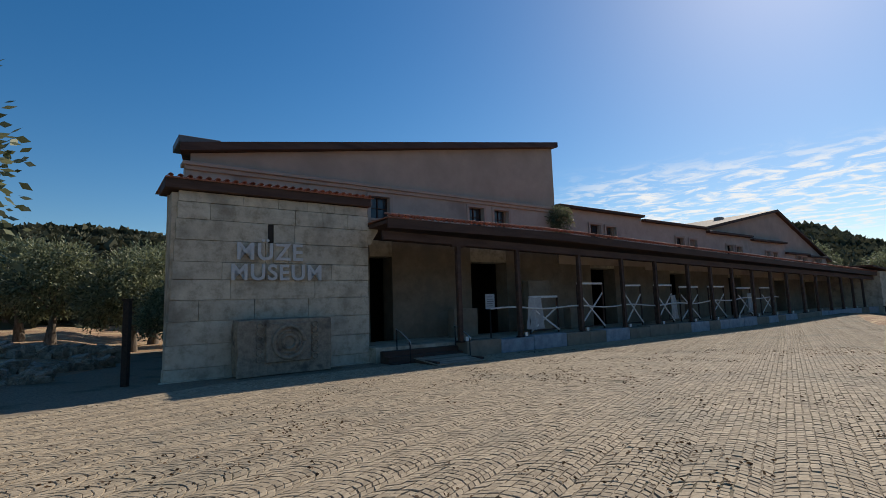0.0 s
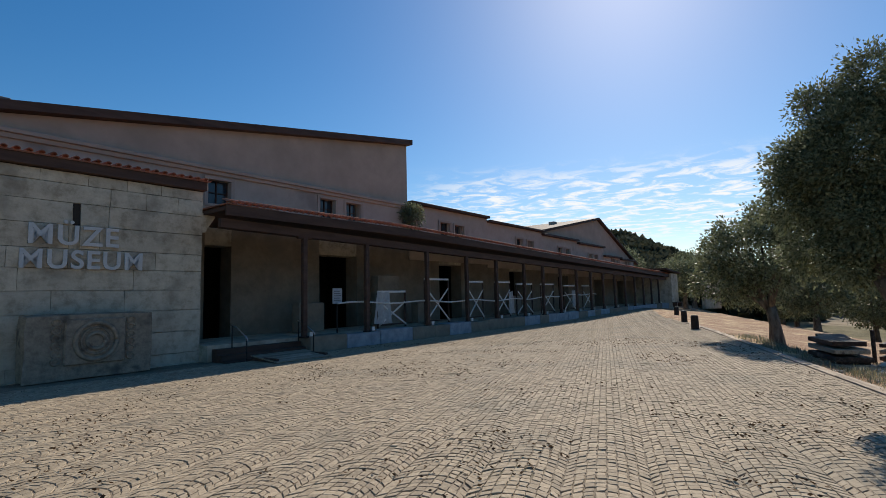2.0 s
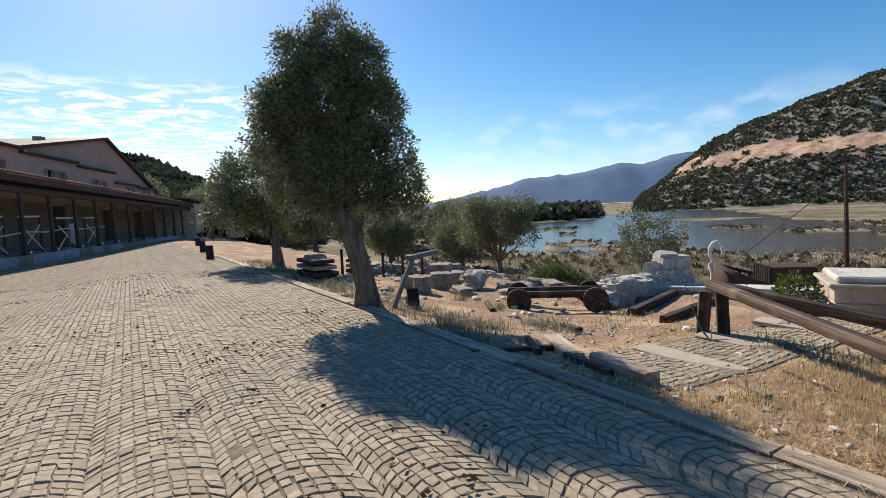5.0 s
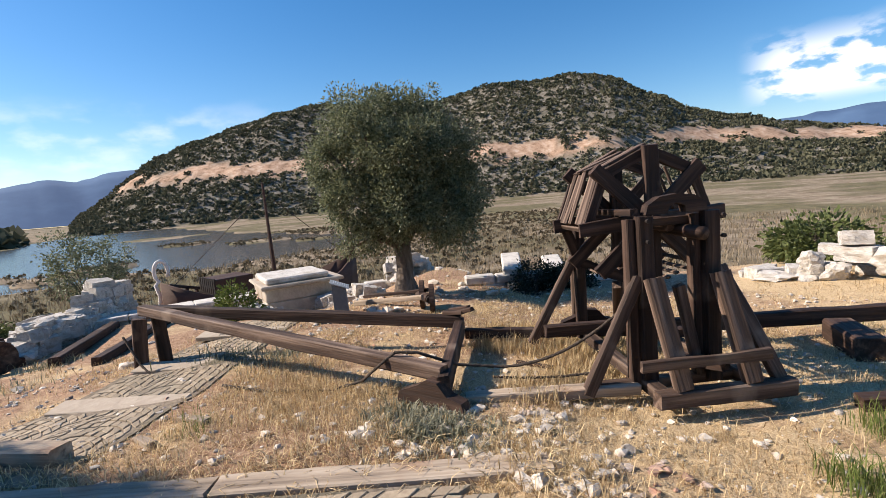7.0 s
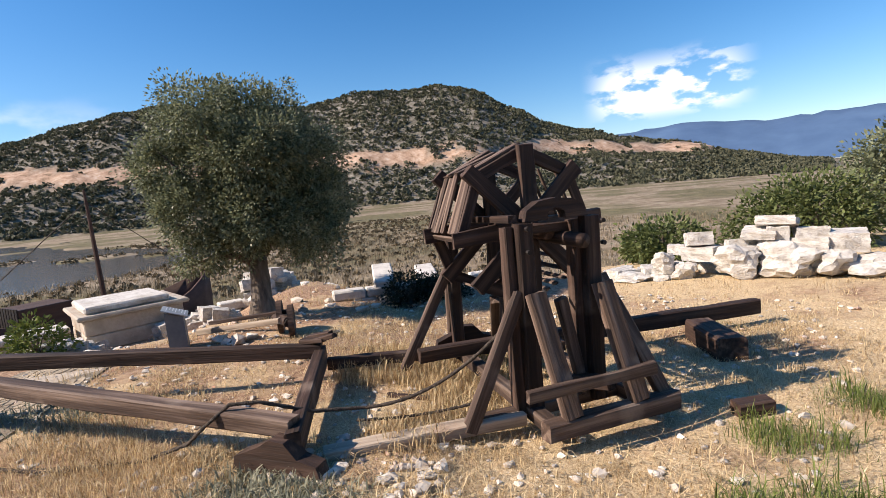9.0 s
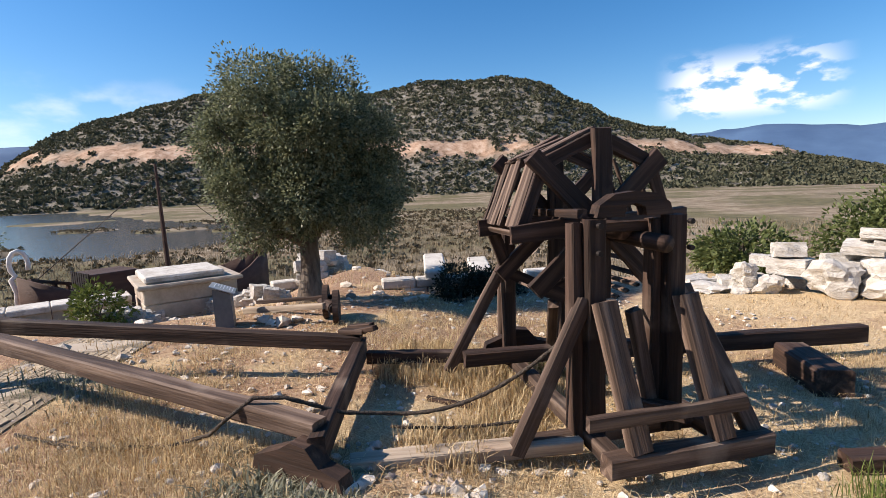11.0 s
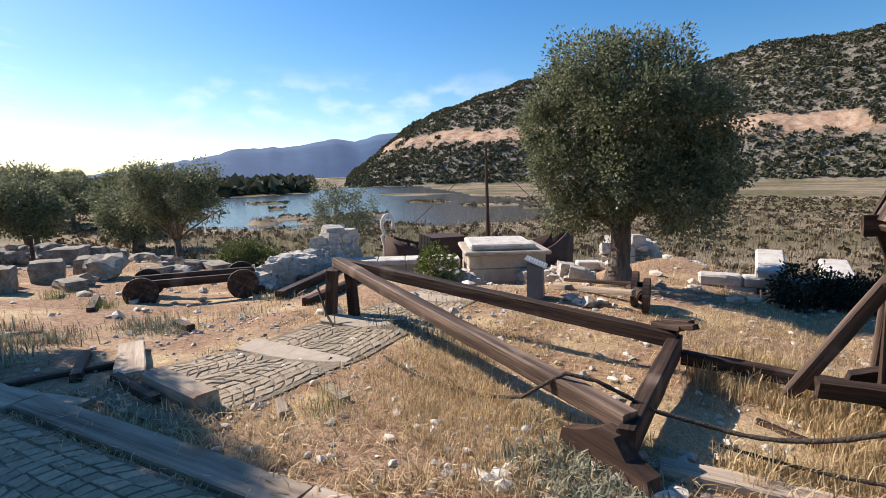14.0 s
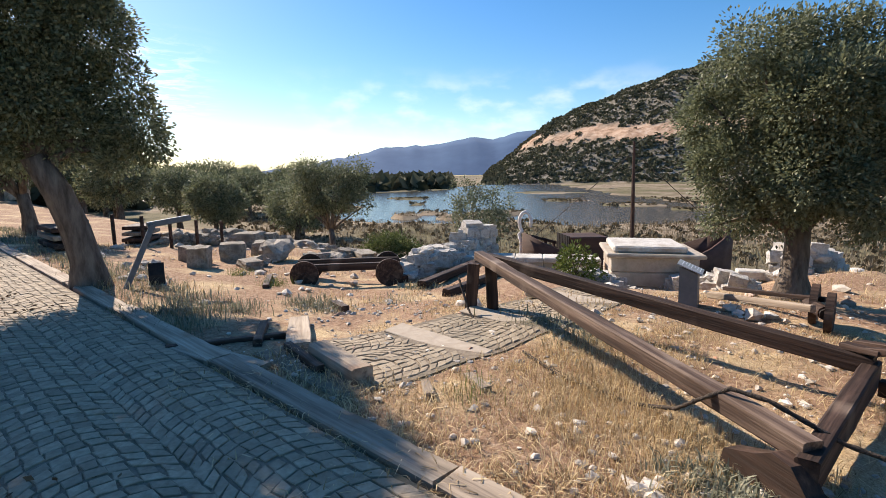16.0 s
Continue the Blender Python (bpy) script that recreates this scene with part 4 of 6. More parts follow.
tree("lake_tree", (29.5, -0.2, land(29.5, -0.2)), [(0, 0, 0, 0.12), (0.1, 0.1, 0.8, 0.08), (0.1, 0.3, 1.6, 0.06)],
     [(0, 0.2, 3.0, 1.4, 1.5, 1.5), (0, 1.0, 4.0, 0.6, 0.7, 0.9), (0, -0.9, 3.6, 0.7, 0.7, 0.9), (0, -0.6, 2.2, 0.9, 0.9, 0.9)], 170, 42, 0.12, 22, "thin sparse tree standing by the lake", material="olive_leaf", clump_size=0.34)
tree("shrub", (28.5, 4.6, land(28.5, 4.6)), [(0, 0, 0, 0.06), (0, 0, 0.4, 0.05)], [(0, 0, 1.0, 1.7, 1.8, 1.0)], 240, 70, 0.12, 23, "dense green shrub on the slope above the lake", "shrub", "shrub_leaf", 0.3)
tree("shrub", (0.9, -14.6, land(0.9, -14.6)), [(0, 0, 0, 0.1), (0, 0, 0.6, 0.08)], [(0, 0, 1.2, 1.5, 1.3, 1.1), (-0.9, 0, 0.9, 0.9, 0.9, 0.8)], 330, 70, 0.10, 24, "rounded grey-green shrub behind the stone heap", "shrub", "olive_leaf", 0.34)
tree("shrub", (2.7, -12.6, land(2.7, -12.6)), [(0, 0, 0, 0.1), (0, 0, 0.4, 0.08)], [(0, 0, 0.6, 1.0, 0.8, 0.7), (0.8, 0, 0.45, 0.8, 0.7, 0.5)], 170, 60, 0.09, 25, "bright green shrub behind the stone heap", "shrub", "shrub_leaf", 0.3)
tree("shrub", (5.0, -11.2, land(5.0, -11.2)), [(0, 0, 0, 0.05), (0, 0, 0.3, 0.04)], [(0, 0, 0.35, 0.9, 0.7, 0.4)], 90, 55, 0.10, 26, "low green shrub beside the stone heap", "shrub", "shrub_leaf", 0.22)
tree("shrub", (8.2, -7.2, land(8.2, -7.2)), [(0, 0, 0, 0.04), (0, 0, 0.2, 0.03)], [(0, 0, 0.26, 0.5, 0.5, 0.28), (-0.4, -0.5, 0.22, 0.45, 0.45, 0.25)], 110, 50, 0.06, 27, "low dark shrub against the ruined stone wall", "shrub", "dark_leaf", 0.15)
tree("shrub", (11.2, -2.45, land(11.2, -2.45)), [(0, 0, 0, 0.03), (0, 0, 0.2, 0.02)], [(0, 0, 0.3, 0.35, 0.35, 0.35)], 40, 45, 0.07, 28, "small green bush before the stone tomb", "shrub", "green_weed", 0.16)
tree("wall_shrub", (FRONT.x + FACE.x * 12.4 + INTO.x * 2.0, FRONT.y + FACE.y * 12.4 + INTO.y * 2.0, 5.2), [(0, 0, 0, 0.04), (0, 0, 0.4, 0.03)],
     [(0, 0, 0.7, 0.6, 0.4, 0.8)], 60, 40, 0.12, 29, "green bush growing out of the upper wall", "shrub", "olive_leaf", 0.25)

# olives and scrub in the distance: one tree built for each look, then copied
far_tree = tree("olive_tree", (-20.5, 27.0, land(-20.5, 27.0)), [(0, 0, 0, 0.25), (0.05, 0, 0.9, 0.2), (0.1, 0.1, 1.7, 0.16)],
                [(0, 0, 3.4, 2.3, 2.3, 1.7), (0.8, -0.5, 4.4, 1.3, 1.3, 1.0), (-1.1, 0.4, 2.6, 1.5, 1.5, 1.2)], 240, 52, 0.19, 31, "grey-green olive tree in the grove behind the museum", clump_size=0.5, group="grove olives")
rnd = random.Random(77)
spots = [(-24.5, 24.0, 1.0), (-16.5, 27.5, 0.95), (-19, 34, 1.15), (-27, 33, 1.2), (-31, 26, 1.1), (-23, 41, 1.3), (-34, 40, 1.2), (-14, 34, 0.9), (-40, 30, 1.3), (-12.6, 24.5, 0.7),
         (-13.8, 10.2, 1.5), (37, 13.5, 0.9), (42, 22, 1.0), (36, 19, 0.9), (48, 30, 1.1), (33, 24, 0.85), (44, 16, 1.0), (55, 22, 1.1), (52, 40, 1.2), (40, 33, 1.0), (62, 30, 1.2), (70, 38, 1.3), (60, 48, 1.3), (58, 62, 1.5), (66, 70, 1.5), (50, 66, 1.4), (72, 58, 1.5), (47, 50, 1.1), (54, 56, 1.3),
         (80, 33, 1.2), (95, 45, 1.3), (110, 38, 1.3), (130, 50, 1.4), (88, 55, 1.4), (120, 60, 1.5), (150, 52, 1.6), (105, 70, 1.6)]
for x, y, k in spots:
    copy_thing(far_tree, Matrix.Translation((x, y, land(x, y) - 0.1)) @ Matrix.Rotation(rnd.uniform(0, 6.28), 4, "Z") @ Matrix.Scale(k * rnd.uniform(0.9, 1.1), 4))


def scatter_bushes(name, n, area, size, seed, label, tests, per=16, material="hill_bush"):
    """Low bushes spread over far slopes, each a small clump of leaf faces."""
    rs = np.random.RandomState(seed)
    pts, axes, sizes = [], [], []
    got = 0
    tries = 0
    while got < n and tries < n * 6:
        tries += 1
        b = rs.uniform(area[0], area[1])
        d = math.sqrt(rs.uniform(area[2] ** 2, area[3] ** 2))
        x, y = 2 + d * math.sin(radians(b)), -1 + d * math.cos(radians(b))
        z, zone = land_z(x, y)
        if not tests(z, zone, x, y):
            continue
        got += 1
        s = size * rs.uniform(0.45, 1.35) ** 1.3
        o = rs.normal(size=(per, 3))
        o /= np.linalg.norm(o, axis=1, keepdims=True)
        o[:, 2] = np.abs(o[:, 2]) * 0.75
        pts.append(np.array([x, y, z]) + o * s * 0.5 * np.array([1, 1, 0.8]))
        axes.append(np.cross(o, rs.normal(size=(per, 3))) + o * 0.3)
        sizes.append(np.full(per, s * 0.95))
    me = leaves_mesh(name, np.concatenate(pts), np.concatenate(axes), np.concatenate(sizes), M[material], 0.42, seed)
    return tagged(new(name, me), label, "scrub", kind="stuff")


scatter_bushes("hill_scrub", 21000, (86, 180, 274, 505), 1.75, 5, "dark green scrub dotted over the rocky hill", lambda z, zn, x, y: zn[1] > 0.3 and (zn[2] < 0.4 or noise.noise((x * 0.07, y * 0.07, 2)) > 0.3), 10)
scatter_bushes("grove_scrub", 2200, (-62, -20, 55, 190), 2.4, 6, "dark scrub on the rocky hill behind the museum", lambda z, zn, x, y: zn[1] > 0.05, 28)
scatter_bushes("grove_scrub", 3200, (34, 52, 95, 185), 2.6, 9, "dense dark green wood on the hill past the museum", lambda z, zn, x, y: zn[1] > 0.02 and FACE.dot(Vector((x, y)) - FRONT) > 62, 36)
scatter_bushes("marsh_scrub", 5200, (60, 150, 24, 120), 0.30, 7, "low brown-green marsh plants", lambda z, zn, x, y: zn[0] > 0.6 and z > LAKE + 0.02, 12, "marsh_plant")
scatter_bushes("far_scrub", 1500, (52, 84, 110, 420), 5.0, 8, "dark trees along the far lake shore", lambda z, zn, x, y: z > LAKE + 0.02 and math.hypot(x - 2, y + 1) > curve(FAR_SHORE, math.degrees(math.atan2(x - 2, y + 1))) + 12, 14)


# ---- treadwheel crane and its lying frame ----
CRANE = Vector((3.66, -3.74, 0.0))
RIGHT, AWAY = Vector((-0.5, -0.866, 0)), Vector((0.866, -0.5, 0))


def cr(a, b, z):
    """A place in the crane's own directions: along its front, into it, up."""
    p = CRANE + RIGHT * (a * 0.89) + AWAY * b
    return (p.x, p.y, z * 0.965)


crane = empty("treadwheel_crane", tuple(CRANE + Vector((0, 0, -0.09))), "dark weathered timber treadwheel crane with missing treads on straw", "crane")
T = M["timber"]
seed = 100


def ctim(name, a, b, w, h, label="", up=(0, 0, 1), parent=None):
    global seed
    seed += 1
    wood = M["grain_timber"] if name in ("leg", "brace", "rail", "sill", "tread") else T
    return beam(name, cr(*a), cr(*b), w * 0.84, h * 0.84, parent or crane, wood, label, up, seed=seed)


ctim("sill", (-0.12, -0.32, -0.02), (1.0, -0.32, -0.02), 0.13, 0.14, "front ground sill")
ctim("sill", (-0.02, -0.24, -0.035), (0.05, 1.62, -0.035), 0.12, 0.12)
ctim("sill", (0.82, -0.24, -0.035), (0.78, 1.62, -0.035), 0.12, 0.12)
ctim("sill", (-0.15, 1.5, -0.02), (0.98, 1.5, -0.02), 0.12, 0.13)
ctim("sill", (-0.52, 0.05, -0.04), (0.9, 0.05, -0.04), 0.1, 0.1)
ctim("rail", (-0.26, -0.36, 0.25), (0.78, -0.36, 0.25), 0.05, 0.09, "cross rail on the front legs")
for a in (0.0, 0.57):
    p = ctim("post", (a, 0.0, -0.05), (a, 0.0, 1.28), 0.13, 0.12, "square upright post", up=tuple(AWAY))
    ctim("post_cheek", (a - 0.10, 0.06, -0.05), (a - 0.10, 0.06, 1.26), 0.07, 0.12, up=tuple(AWAY))
    ctim("leg", (a + 0.01, -0.10, 0.82), (a + 0.09, -0.33, 0.04), 0.145, 0.10, "raking front leg", up=tuple(AWAY))
    for z in (1.05, 1.2):
        part("bolt", tube([(a, -0.085, z + 0.09), (a, -0.055, z + 0.09)], 0.016, 8), M["iron"], crane, "iron bolt head",
             Matrix(((RIGHT.x, AWAY.x, 0, 0), (RIGHT.y, AWAY.y, 0, 0), (0, 0, 1, 0), (0, 0, 0, 1))))
    q = ctim("post", (a, 1.35, -0.05), (a, 1.35, 1.22), 0.12, 0.12, "square rear post", up=tuple(AWAY))
    ctim("leg", (a, 1.44, 0.8), (a + 0.05, 1.62, 0.0), 0.12, 0.09, up=tuple(AWAY))
ctim("brace", (-0.06, 0.0, 0.82), (-0.54, 0.0, -0.06), 0.10, 0.085, "raking side brace", up=tuple(AWAY))
ctim("brace", (-0.06, 1.35, 0.80), (-0.60, 1.35, -0.06), 0.10, 0.08, up=tuple(AWAY))
ctim("brace", (0.30, 0.02, 0.72), (0.46, 0.02, 0.0), 0.09, 0.07, up=tuple(AWAY))
ctim("brace", (0.66, 0.02, 0.84), (0.92, -0.28, 0.03), 0.11, 0.08, up=tuple(AWAY))
ctim("brace", (0.1, 0.7, 0.62), (0.36, 1.25, 0.02), 0.09, 0.09)
ctim("foot_block", (-0.55, 1.0, 0.16), (0.2, 0.95, 0.16), 0.12, 0.13)
ctim("cap", (-0.06, 0.02, 1.31), (0.04, 1.38, 1.27), 0.07, 0.06)
bm = prism([(-0.24, 0.0), (-0.07, 0.0), (-0.06, 0.05), (0.0, 0.075), (0.06, 0.05), (0.07, 0.0), (0.24, 0.0), (0.22, 0.07), (0.13, 0.125), (0.0, 0.14), (-0.13, 0.125), (-0.22, 0.07)], -0.045, 0.045)
part("bearing", bm, T, crane, "arched timber axle bearing", WORLD[crane].inverted() @ Matrix(((RIGHT.x, AWAY.x, 0, cr(0.28, 0.02, 0)[0]), (RIGHT.y, AWAY.y, 0, cr(0.28, 0.02, 0)[1]), (0, 0, 1, 1.24), (0, 0, 0, 1))))
ctim("beam", (-0.05, 0.10, 1.22), (0.66, 0.10, 1.22), 0.07, 0.07)


def rod(name, a, b, r, parent, material, label=""):
    m = along(a, b)
    n = (Vector(b) - Vector(a)).length
    return part(name, tube([(0, 0, 0), (n * 0.5, 0, 0), (n, 0, 0)], [r, r * 1.03, r * 0.97], 14), material, parent, label, WORLD[parent].inverted() @ m, True)


rod("axle", cr(0.28, 0.1, 1.19), cr(0.28, 1.42, 1.19), 0.055, crane, T, "round wooden axle")
rod("axle_stub", cr(0.45, -0.10, 1.12), cr(0.34, 0.42, 1.16), 0.05, crane, T, "round axle end")
HUB = (0.28, 1.21)
for e in (0.34, 0.98):
    for i, ang in enumerate((90, 137, 3, 42)):
        ca, sa = math.cos(radians(ang)), math.sin(radians(ang))
        r = (0.62, 0.68, 0.68, 0.66)[i]
        o = 0.035 * (i % 2)
        ctim("spoke", (HUB[0] - ca * r, e + o, HUB[1] - sa * r * (0.95 if i else 0.78)), (HUB[0] + ca * r, e + o, HUB[1] + sa * r), 0.055, 0.135, "crossed wheel spoke", up=tuple(RIGHT) if ang == 90 else (0, 0, 1))
    for k in range(8):
        if (e < 0.5 and k in (4, 6)) or (e > 0.5 and k == 7):
            continue
        a0, a1 = radians(45 * k), radians(45 * (k + 1))
        r = 0.57
        ctim("rim_board", (HUB[0] + math.cos(a0) * r, e + 0.05, HUB[1] + math.sin(a0) * r), (HUB[0] + math.cos(a1) * r, e + 0.05, HUB[1] + math.sin(a1) * r), 0.035, 0.10)
rt = random.Random(4)
for k in range(8):
    a0, a1 = radians(45 * k), radians(45 * (k + 1))
    r = 0.61
    n = Vector((math.cos((a0 + a1) / 2), 0, math.sin((a0 + a1) / 2)))
    up = tuple(RIGHT * n.x + Vector((0, 0, n.z)))
    if k in (0, 1, 2, 3):
        # boards laid round the rim
        for j in range(5):
            if (k == 1 and j in (1, 3)) or (k == 0 and j == 2):
                continue
            e = 0.46 + 0.125 * j + rt.uniform(-0.012, 0.012)
            w = rt.uniform(0.09, 0.115) if k in (2, 3) else 0.035
            s0, s1 = rt.uniform(0.97, 1.05), rt.uniform(0.97, 1.05)
            ctim("tread", (HUB[0] + math.cos(a0) * r * s0, e, HUB[1] + math.sin(a0) * r * s0), (HUB[0] + math.cos(a1) * r * s1, e, HUB[1] + math.sin(a1) * r * s1), w, 0.022, up=up)
        continue
    for j in range(5):
        if (k == 4 and j > 0) or (k == 5 and j in (0, 3)) or (k == 7 and j == 2):
            continue
        f = (j + 0.5) / 5
        x = HUB[0] + (math.cos(a0) * (1 - f) + math.cos(a1) * f) * r
        z = HUB[1] + (math.sin(a0) * (1 - f) + math.sin(a1) * f) * r
        ctim("tread", (x, 0.43 + rt.uniform(-0.03, 0.03), z), (x + rt.uniform(-0.01, 0.01), 1.04 + rt.uniform(-0.03, 0.03), z), 0.04, 0.022, up=up)
for a, b in (((0.36, 0.1, 0.1), (0.52, -0.22, 0.14)), ((0.40, 0.9, 0.05), (0.85, 0.8, 0.08))):
    ctim("loose_block", a, b, 0.12, 0.10)

# the lying A-frame with its trestle, cross beam and rails
frame_thing = empty("lying_frame", (4.9, -2.9, -0.1), "long dark timber A-frame lying tilted on straw", "timber frame")
W = M["weathered"]
APEX, NEAR, FAR_J = Vector((8.3, -0.86, 0.42)), Vector((4.5, -2.45, 0.19)), Vector((5.75, -3.45, 0.16))


def ftim(name, a, b, w, h, mat=T, label="", up=(0, 0, 1)):
    global seed
    seed += 1
    return beam(name, tuple(a), tuple(b), w * 0.86, h * 0.84, frame_thing, mat, label, up, seed=seed)


ftim("leg", APEX + Vector((0.05, 0.03, 0.03)), NEAR + Vector((0.02, -0.02, 0.0)), 0.13, 0.14, M["grain_timber"], "near leg of the frame, bleached on top")
ftim("leg", APEX + Vector((0.05, -0.08, 0.0)), FAR_J + Vector((-0.07, -0.06, 0.01)), 0.12, 0.15, T, "far leg of the frame")
ftim("cross_beam", NEAR + Vector((-0.06, 0.05, -0.07)), FAR_J + Vector((0.0, -0.1, -0.05)), 0.11, 0.20, T, "deep cross beam")
ftim("trestle_post", (8.28, -0.72, -0.5), (8.30, -0.78, 0.36), 0.17, 0.16, T, "squat trestle post", up=(1, 0, 0))
ftim("trestle_post", (8.45, -1.02, -0.5), (8.42, -0.98, 0.36), 0.17, 0.16, T, "squat trestle post", up=(1, 0, 0))
ftim("trestle_sill", (8.2, -0.5, -0.42), (8.6, -1.25, -0.44), 0.12, 0.08)
ftim("rail", NEAR + Vector((-0.05, -0.15, -0.22)), cr(-0.1, 0.0, -0.05), 0.15, 0.09, W, "bleached ground rail")
ftim("rail", FAR_J + Vector((-0.05, -0.12, -0.14)), (4.35, -5.15, -0.05), 0.10, 0.12, T, "dark ground rail")
ftim("rail", (4.5, -5.0, -0.02), (2.85, -7.0, 0.0), 0.13, 0.18, T, "dark ground rail")
bm = prism([(-0.3, 0), (0.3, 0), (0.28, 0.07), (0.16, 0.10), (0.08, 0.19), (-0.02, 0.2), (-0.1, 0.15), (-0.28, 0.08)], -0.05, 0.05)
for base, ang in ((NEAR + Vector((0.02, 0.10, -0.21)), 200), (Vector((4.85, -4.55, 0.02)), 232)):
    part("cleat", bm.copy(), T, frame_thing, "carved timber cleat", WORLD[frame_thing].inverted() @ Matrix.Translation(base) @ Matrix.Rotation(radians(ang), 4, "Z"))
bm.free()
for k, (dx, dy) in enumerate(((0, 0), (0.05, -0.12), (-0.1, -0.05))):
    ftim("wedge", FAR_J + Vector((0.08 + dx, 0.04 + dy, 0.1)), FAR_J + Vector((-0.14 + dx, -0.04 + dy, 0.12 + 0.02 * k)), 0.08, 0.05, T)


def rope(name, points, r, label, twist=True):
    pts = []
    P = [Vector(p) for p in points]
    for a, b in zip(P, P[1:]):
        n = max(2, int((b - a).length / 0.035))
        pts += [a.lerp(b, i / n) for i in range(n)]
    pts.append(P[-1])
    rr = [r * (1 + 0.16 * math.sin(i * 2.2)) for i in range(len(pts))]
    bm = tube(pts, rr, 6)
    return tagged(part(name, bm, M["rope"], None, smooth=True), label, "rope")


def hang(a, b, sag, n=14):
    a, b = Vector(a), Vector(b)
    return [tuple(a.lerp(b, i / n) - Vector((0, 0, sag * 4 * (i / n) * (1 - i / n)))) for i in range(n + 1)]


rope("rope", [(6.6, -1.3, -0.13), (6.0, -1.55, -0.1), (5.5, -1.95, -0.07), (5.2, -2.12, 0.05), (5.0, -2.16, 0.2), (4.9, -2.28, 0.315), (4.8, -2.42, 0.30), (4.66, -2.7, 0.16)] + hang((4.5, -3.0, 0.10), cr(0.02, -0.02, 0.78), 0.16) + [cr(0.1, 0.34, 1.1)], 0.012, "thin brown hemp rope slung from frame to wheel")
rope("rope", hang((4.55, -2.95, 0.02), cr(-0.3, 0.2, 0.03), 0.03), 0.011, "brown rope lying over the straw")
rope("rope", [(8.2, -0.6, 0.2), (7.95, -0.72, -0.1), (7.7, -0.85, -0.26), (7.3, -0.95, -0.24), (7.0, -1.2, -0.2), (6.5, -1.35, -0.16), (6.1, -1.6, -0.13), (5.6, -1.9, -0.09)], 0.013, "brown rope trailing from the trestle")
rope("rope", [(8.05, -0.55, -0.33), (7.8, -0.45, -0.3), (7.65, -0.6, -0.28), (7.8, -0.8, -0.29), (8.0, -0.75, -0.31), (7.95, -0.55, -0.3)], 0.02, "coil of dark rope at the trestle foot")

# spool on its axle beyond the frame
spool = empty("rope_spool", (7.55, -4.35, land(7.55, -4.35)), "worn wooden drum with two round flanges on straw", "spool")
for dx, dy in ((0, 0), (0.42, -0.10)):
    disc = tube([(0, 0, 0), (0.07, 0, 0)], 0.22, 26)
    part("flange", disc, M["timber"], spool, "round wooden flange", Matrix.Translation((dx, dy, 0.2)) @ Matrix.Rotation(radians(-125), 4, "Z"))
part("drum", tube([(0.0, 0.0, 0.2), (0.45, -0.1, 0.2)], 0.07, 12), M["timber"], spool)
part("hub", tube([(-0.05, 0.03, 0.2), (0.02, 0, 0.2)], 0.05, 10), M["iron"], spool, "dark hub end")
beam("shaft", (7.5, -4.2, land(7.5, -4.2) + 0.25), (8.7, -3.7, land(8.7, -3.7) + 0.12), 0.07, 0.07, spool, M["weathered"], "bleached shaft pole", seed=71)
beam("shaft", (7.8, -4.5, land(7.8, -4.5) + 0.3), (9.0, -4.0, land(9.0, -4.0) + 0.16), 0.06, 0.05, spool, M["timber"], seed=72)


def loose_timber(p, q, w, h, material, label, s):
    """A beam lying on the ground."""
    a, b = Vector((*p, land(*p) + h * 0.45)), Vector((*q, land(*q) + h * 0.45))
    t = beam("timber", tuple(a), tuple(b), w, h, None, M[material], label, seed=s)
    return tagged(t, category="timber")


loose_timber((6.15, 0.42), (5.60, -0.12), 0.17, 0.15, "weathered", "broken bleached beam with rust-brown end on earth", 1)
loose_timber((6.3, 0.75), (5.75, 0.25), 0.07, 0.08, "timber", "dark squared timber lying across the path edge", 2)
loose_timber((7.1, 1.35), (6.35, 1.05), 0.08, 0.07, "timber", "dark squared timber lying beside weeds", 3)
loose_timber((6.75, 0.95), (6.1, 1.75), 0.07, 0.07, "timber", "dark squared timber on the path edge", 4)
loose_timber((7.4, 1.1), (6.3, 0.65), 0.22, 0.08, "weathered", "bleached plank beside the cobbled path", 5)
loose_timber((6.2, 1.7), (5.75, 0.75), 0.24, 0.06, "weathered", "bleached plank bordering the cobbles", 6)
loose_timber((5.72, -0.55), (5.45, -0.62), 0.07, 0.05, "weathered", "short grey stick on the dry earth", 7)
loose_timber((5.9, -0.85), (5.62, -1.0), 0.07, 0.04, "weathered", "short grey plank piece on the dry earth", 8)
loose_timber((2.85, -5.75), (3.25, -6.25), 0.26, 0.22, "timber", "squared dark timber block on straw", 9)
loose_timber((2.62, -4.55), (2.45, -4.72), 0.12, 0.10, "timber", "small squared timber offcut on straw", 10)
loose_timber((8.7, 1.15), (8.3, 0.85), 0.10, 0.09, "timber", "dark timber end lying in low weeds", 11)
loose_timber((13.0, -0.6), (10.4, 0.2), 0.16, 0.14, "timber", "long dark beam lying across the slope", 12)
loose_timber((12.2, -1.4), (9.6, -0.3), 0.14, 0.12, "timber", "long dark beam lying across the slope", 13)
loose_timber((13.6, 1.6), (11.4, 0.7), 0.18, 0.14, "timber", "dark beam resting near the cart", 14)
loose_timber((10.9, 3.1), (9.7, 2.6), 0.10, 0.07, "timber", "dark board lying on bare earth", 15)
loose_timber((4.9, -3.55), (4.55, -3.75), 0.05, 0.03, "timber", "dark stick lying in the straw", 16)

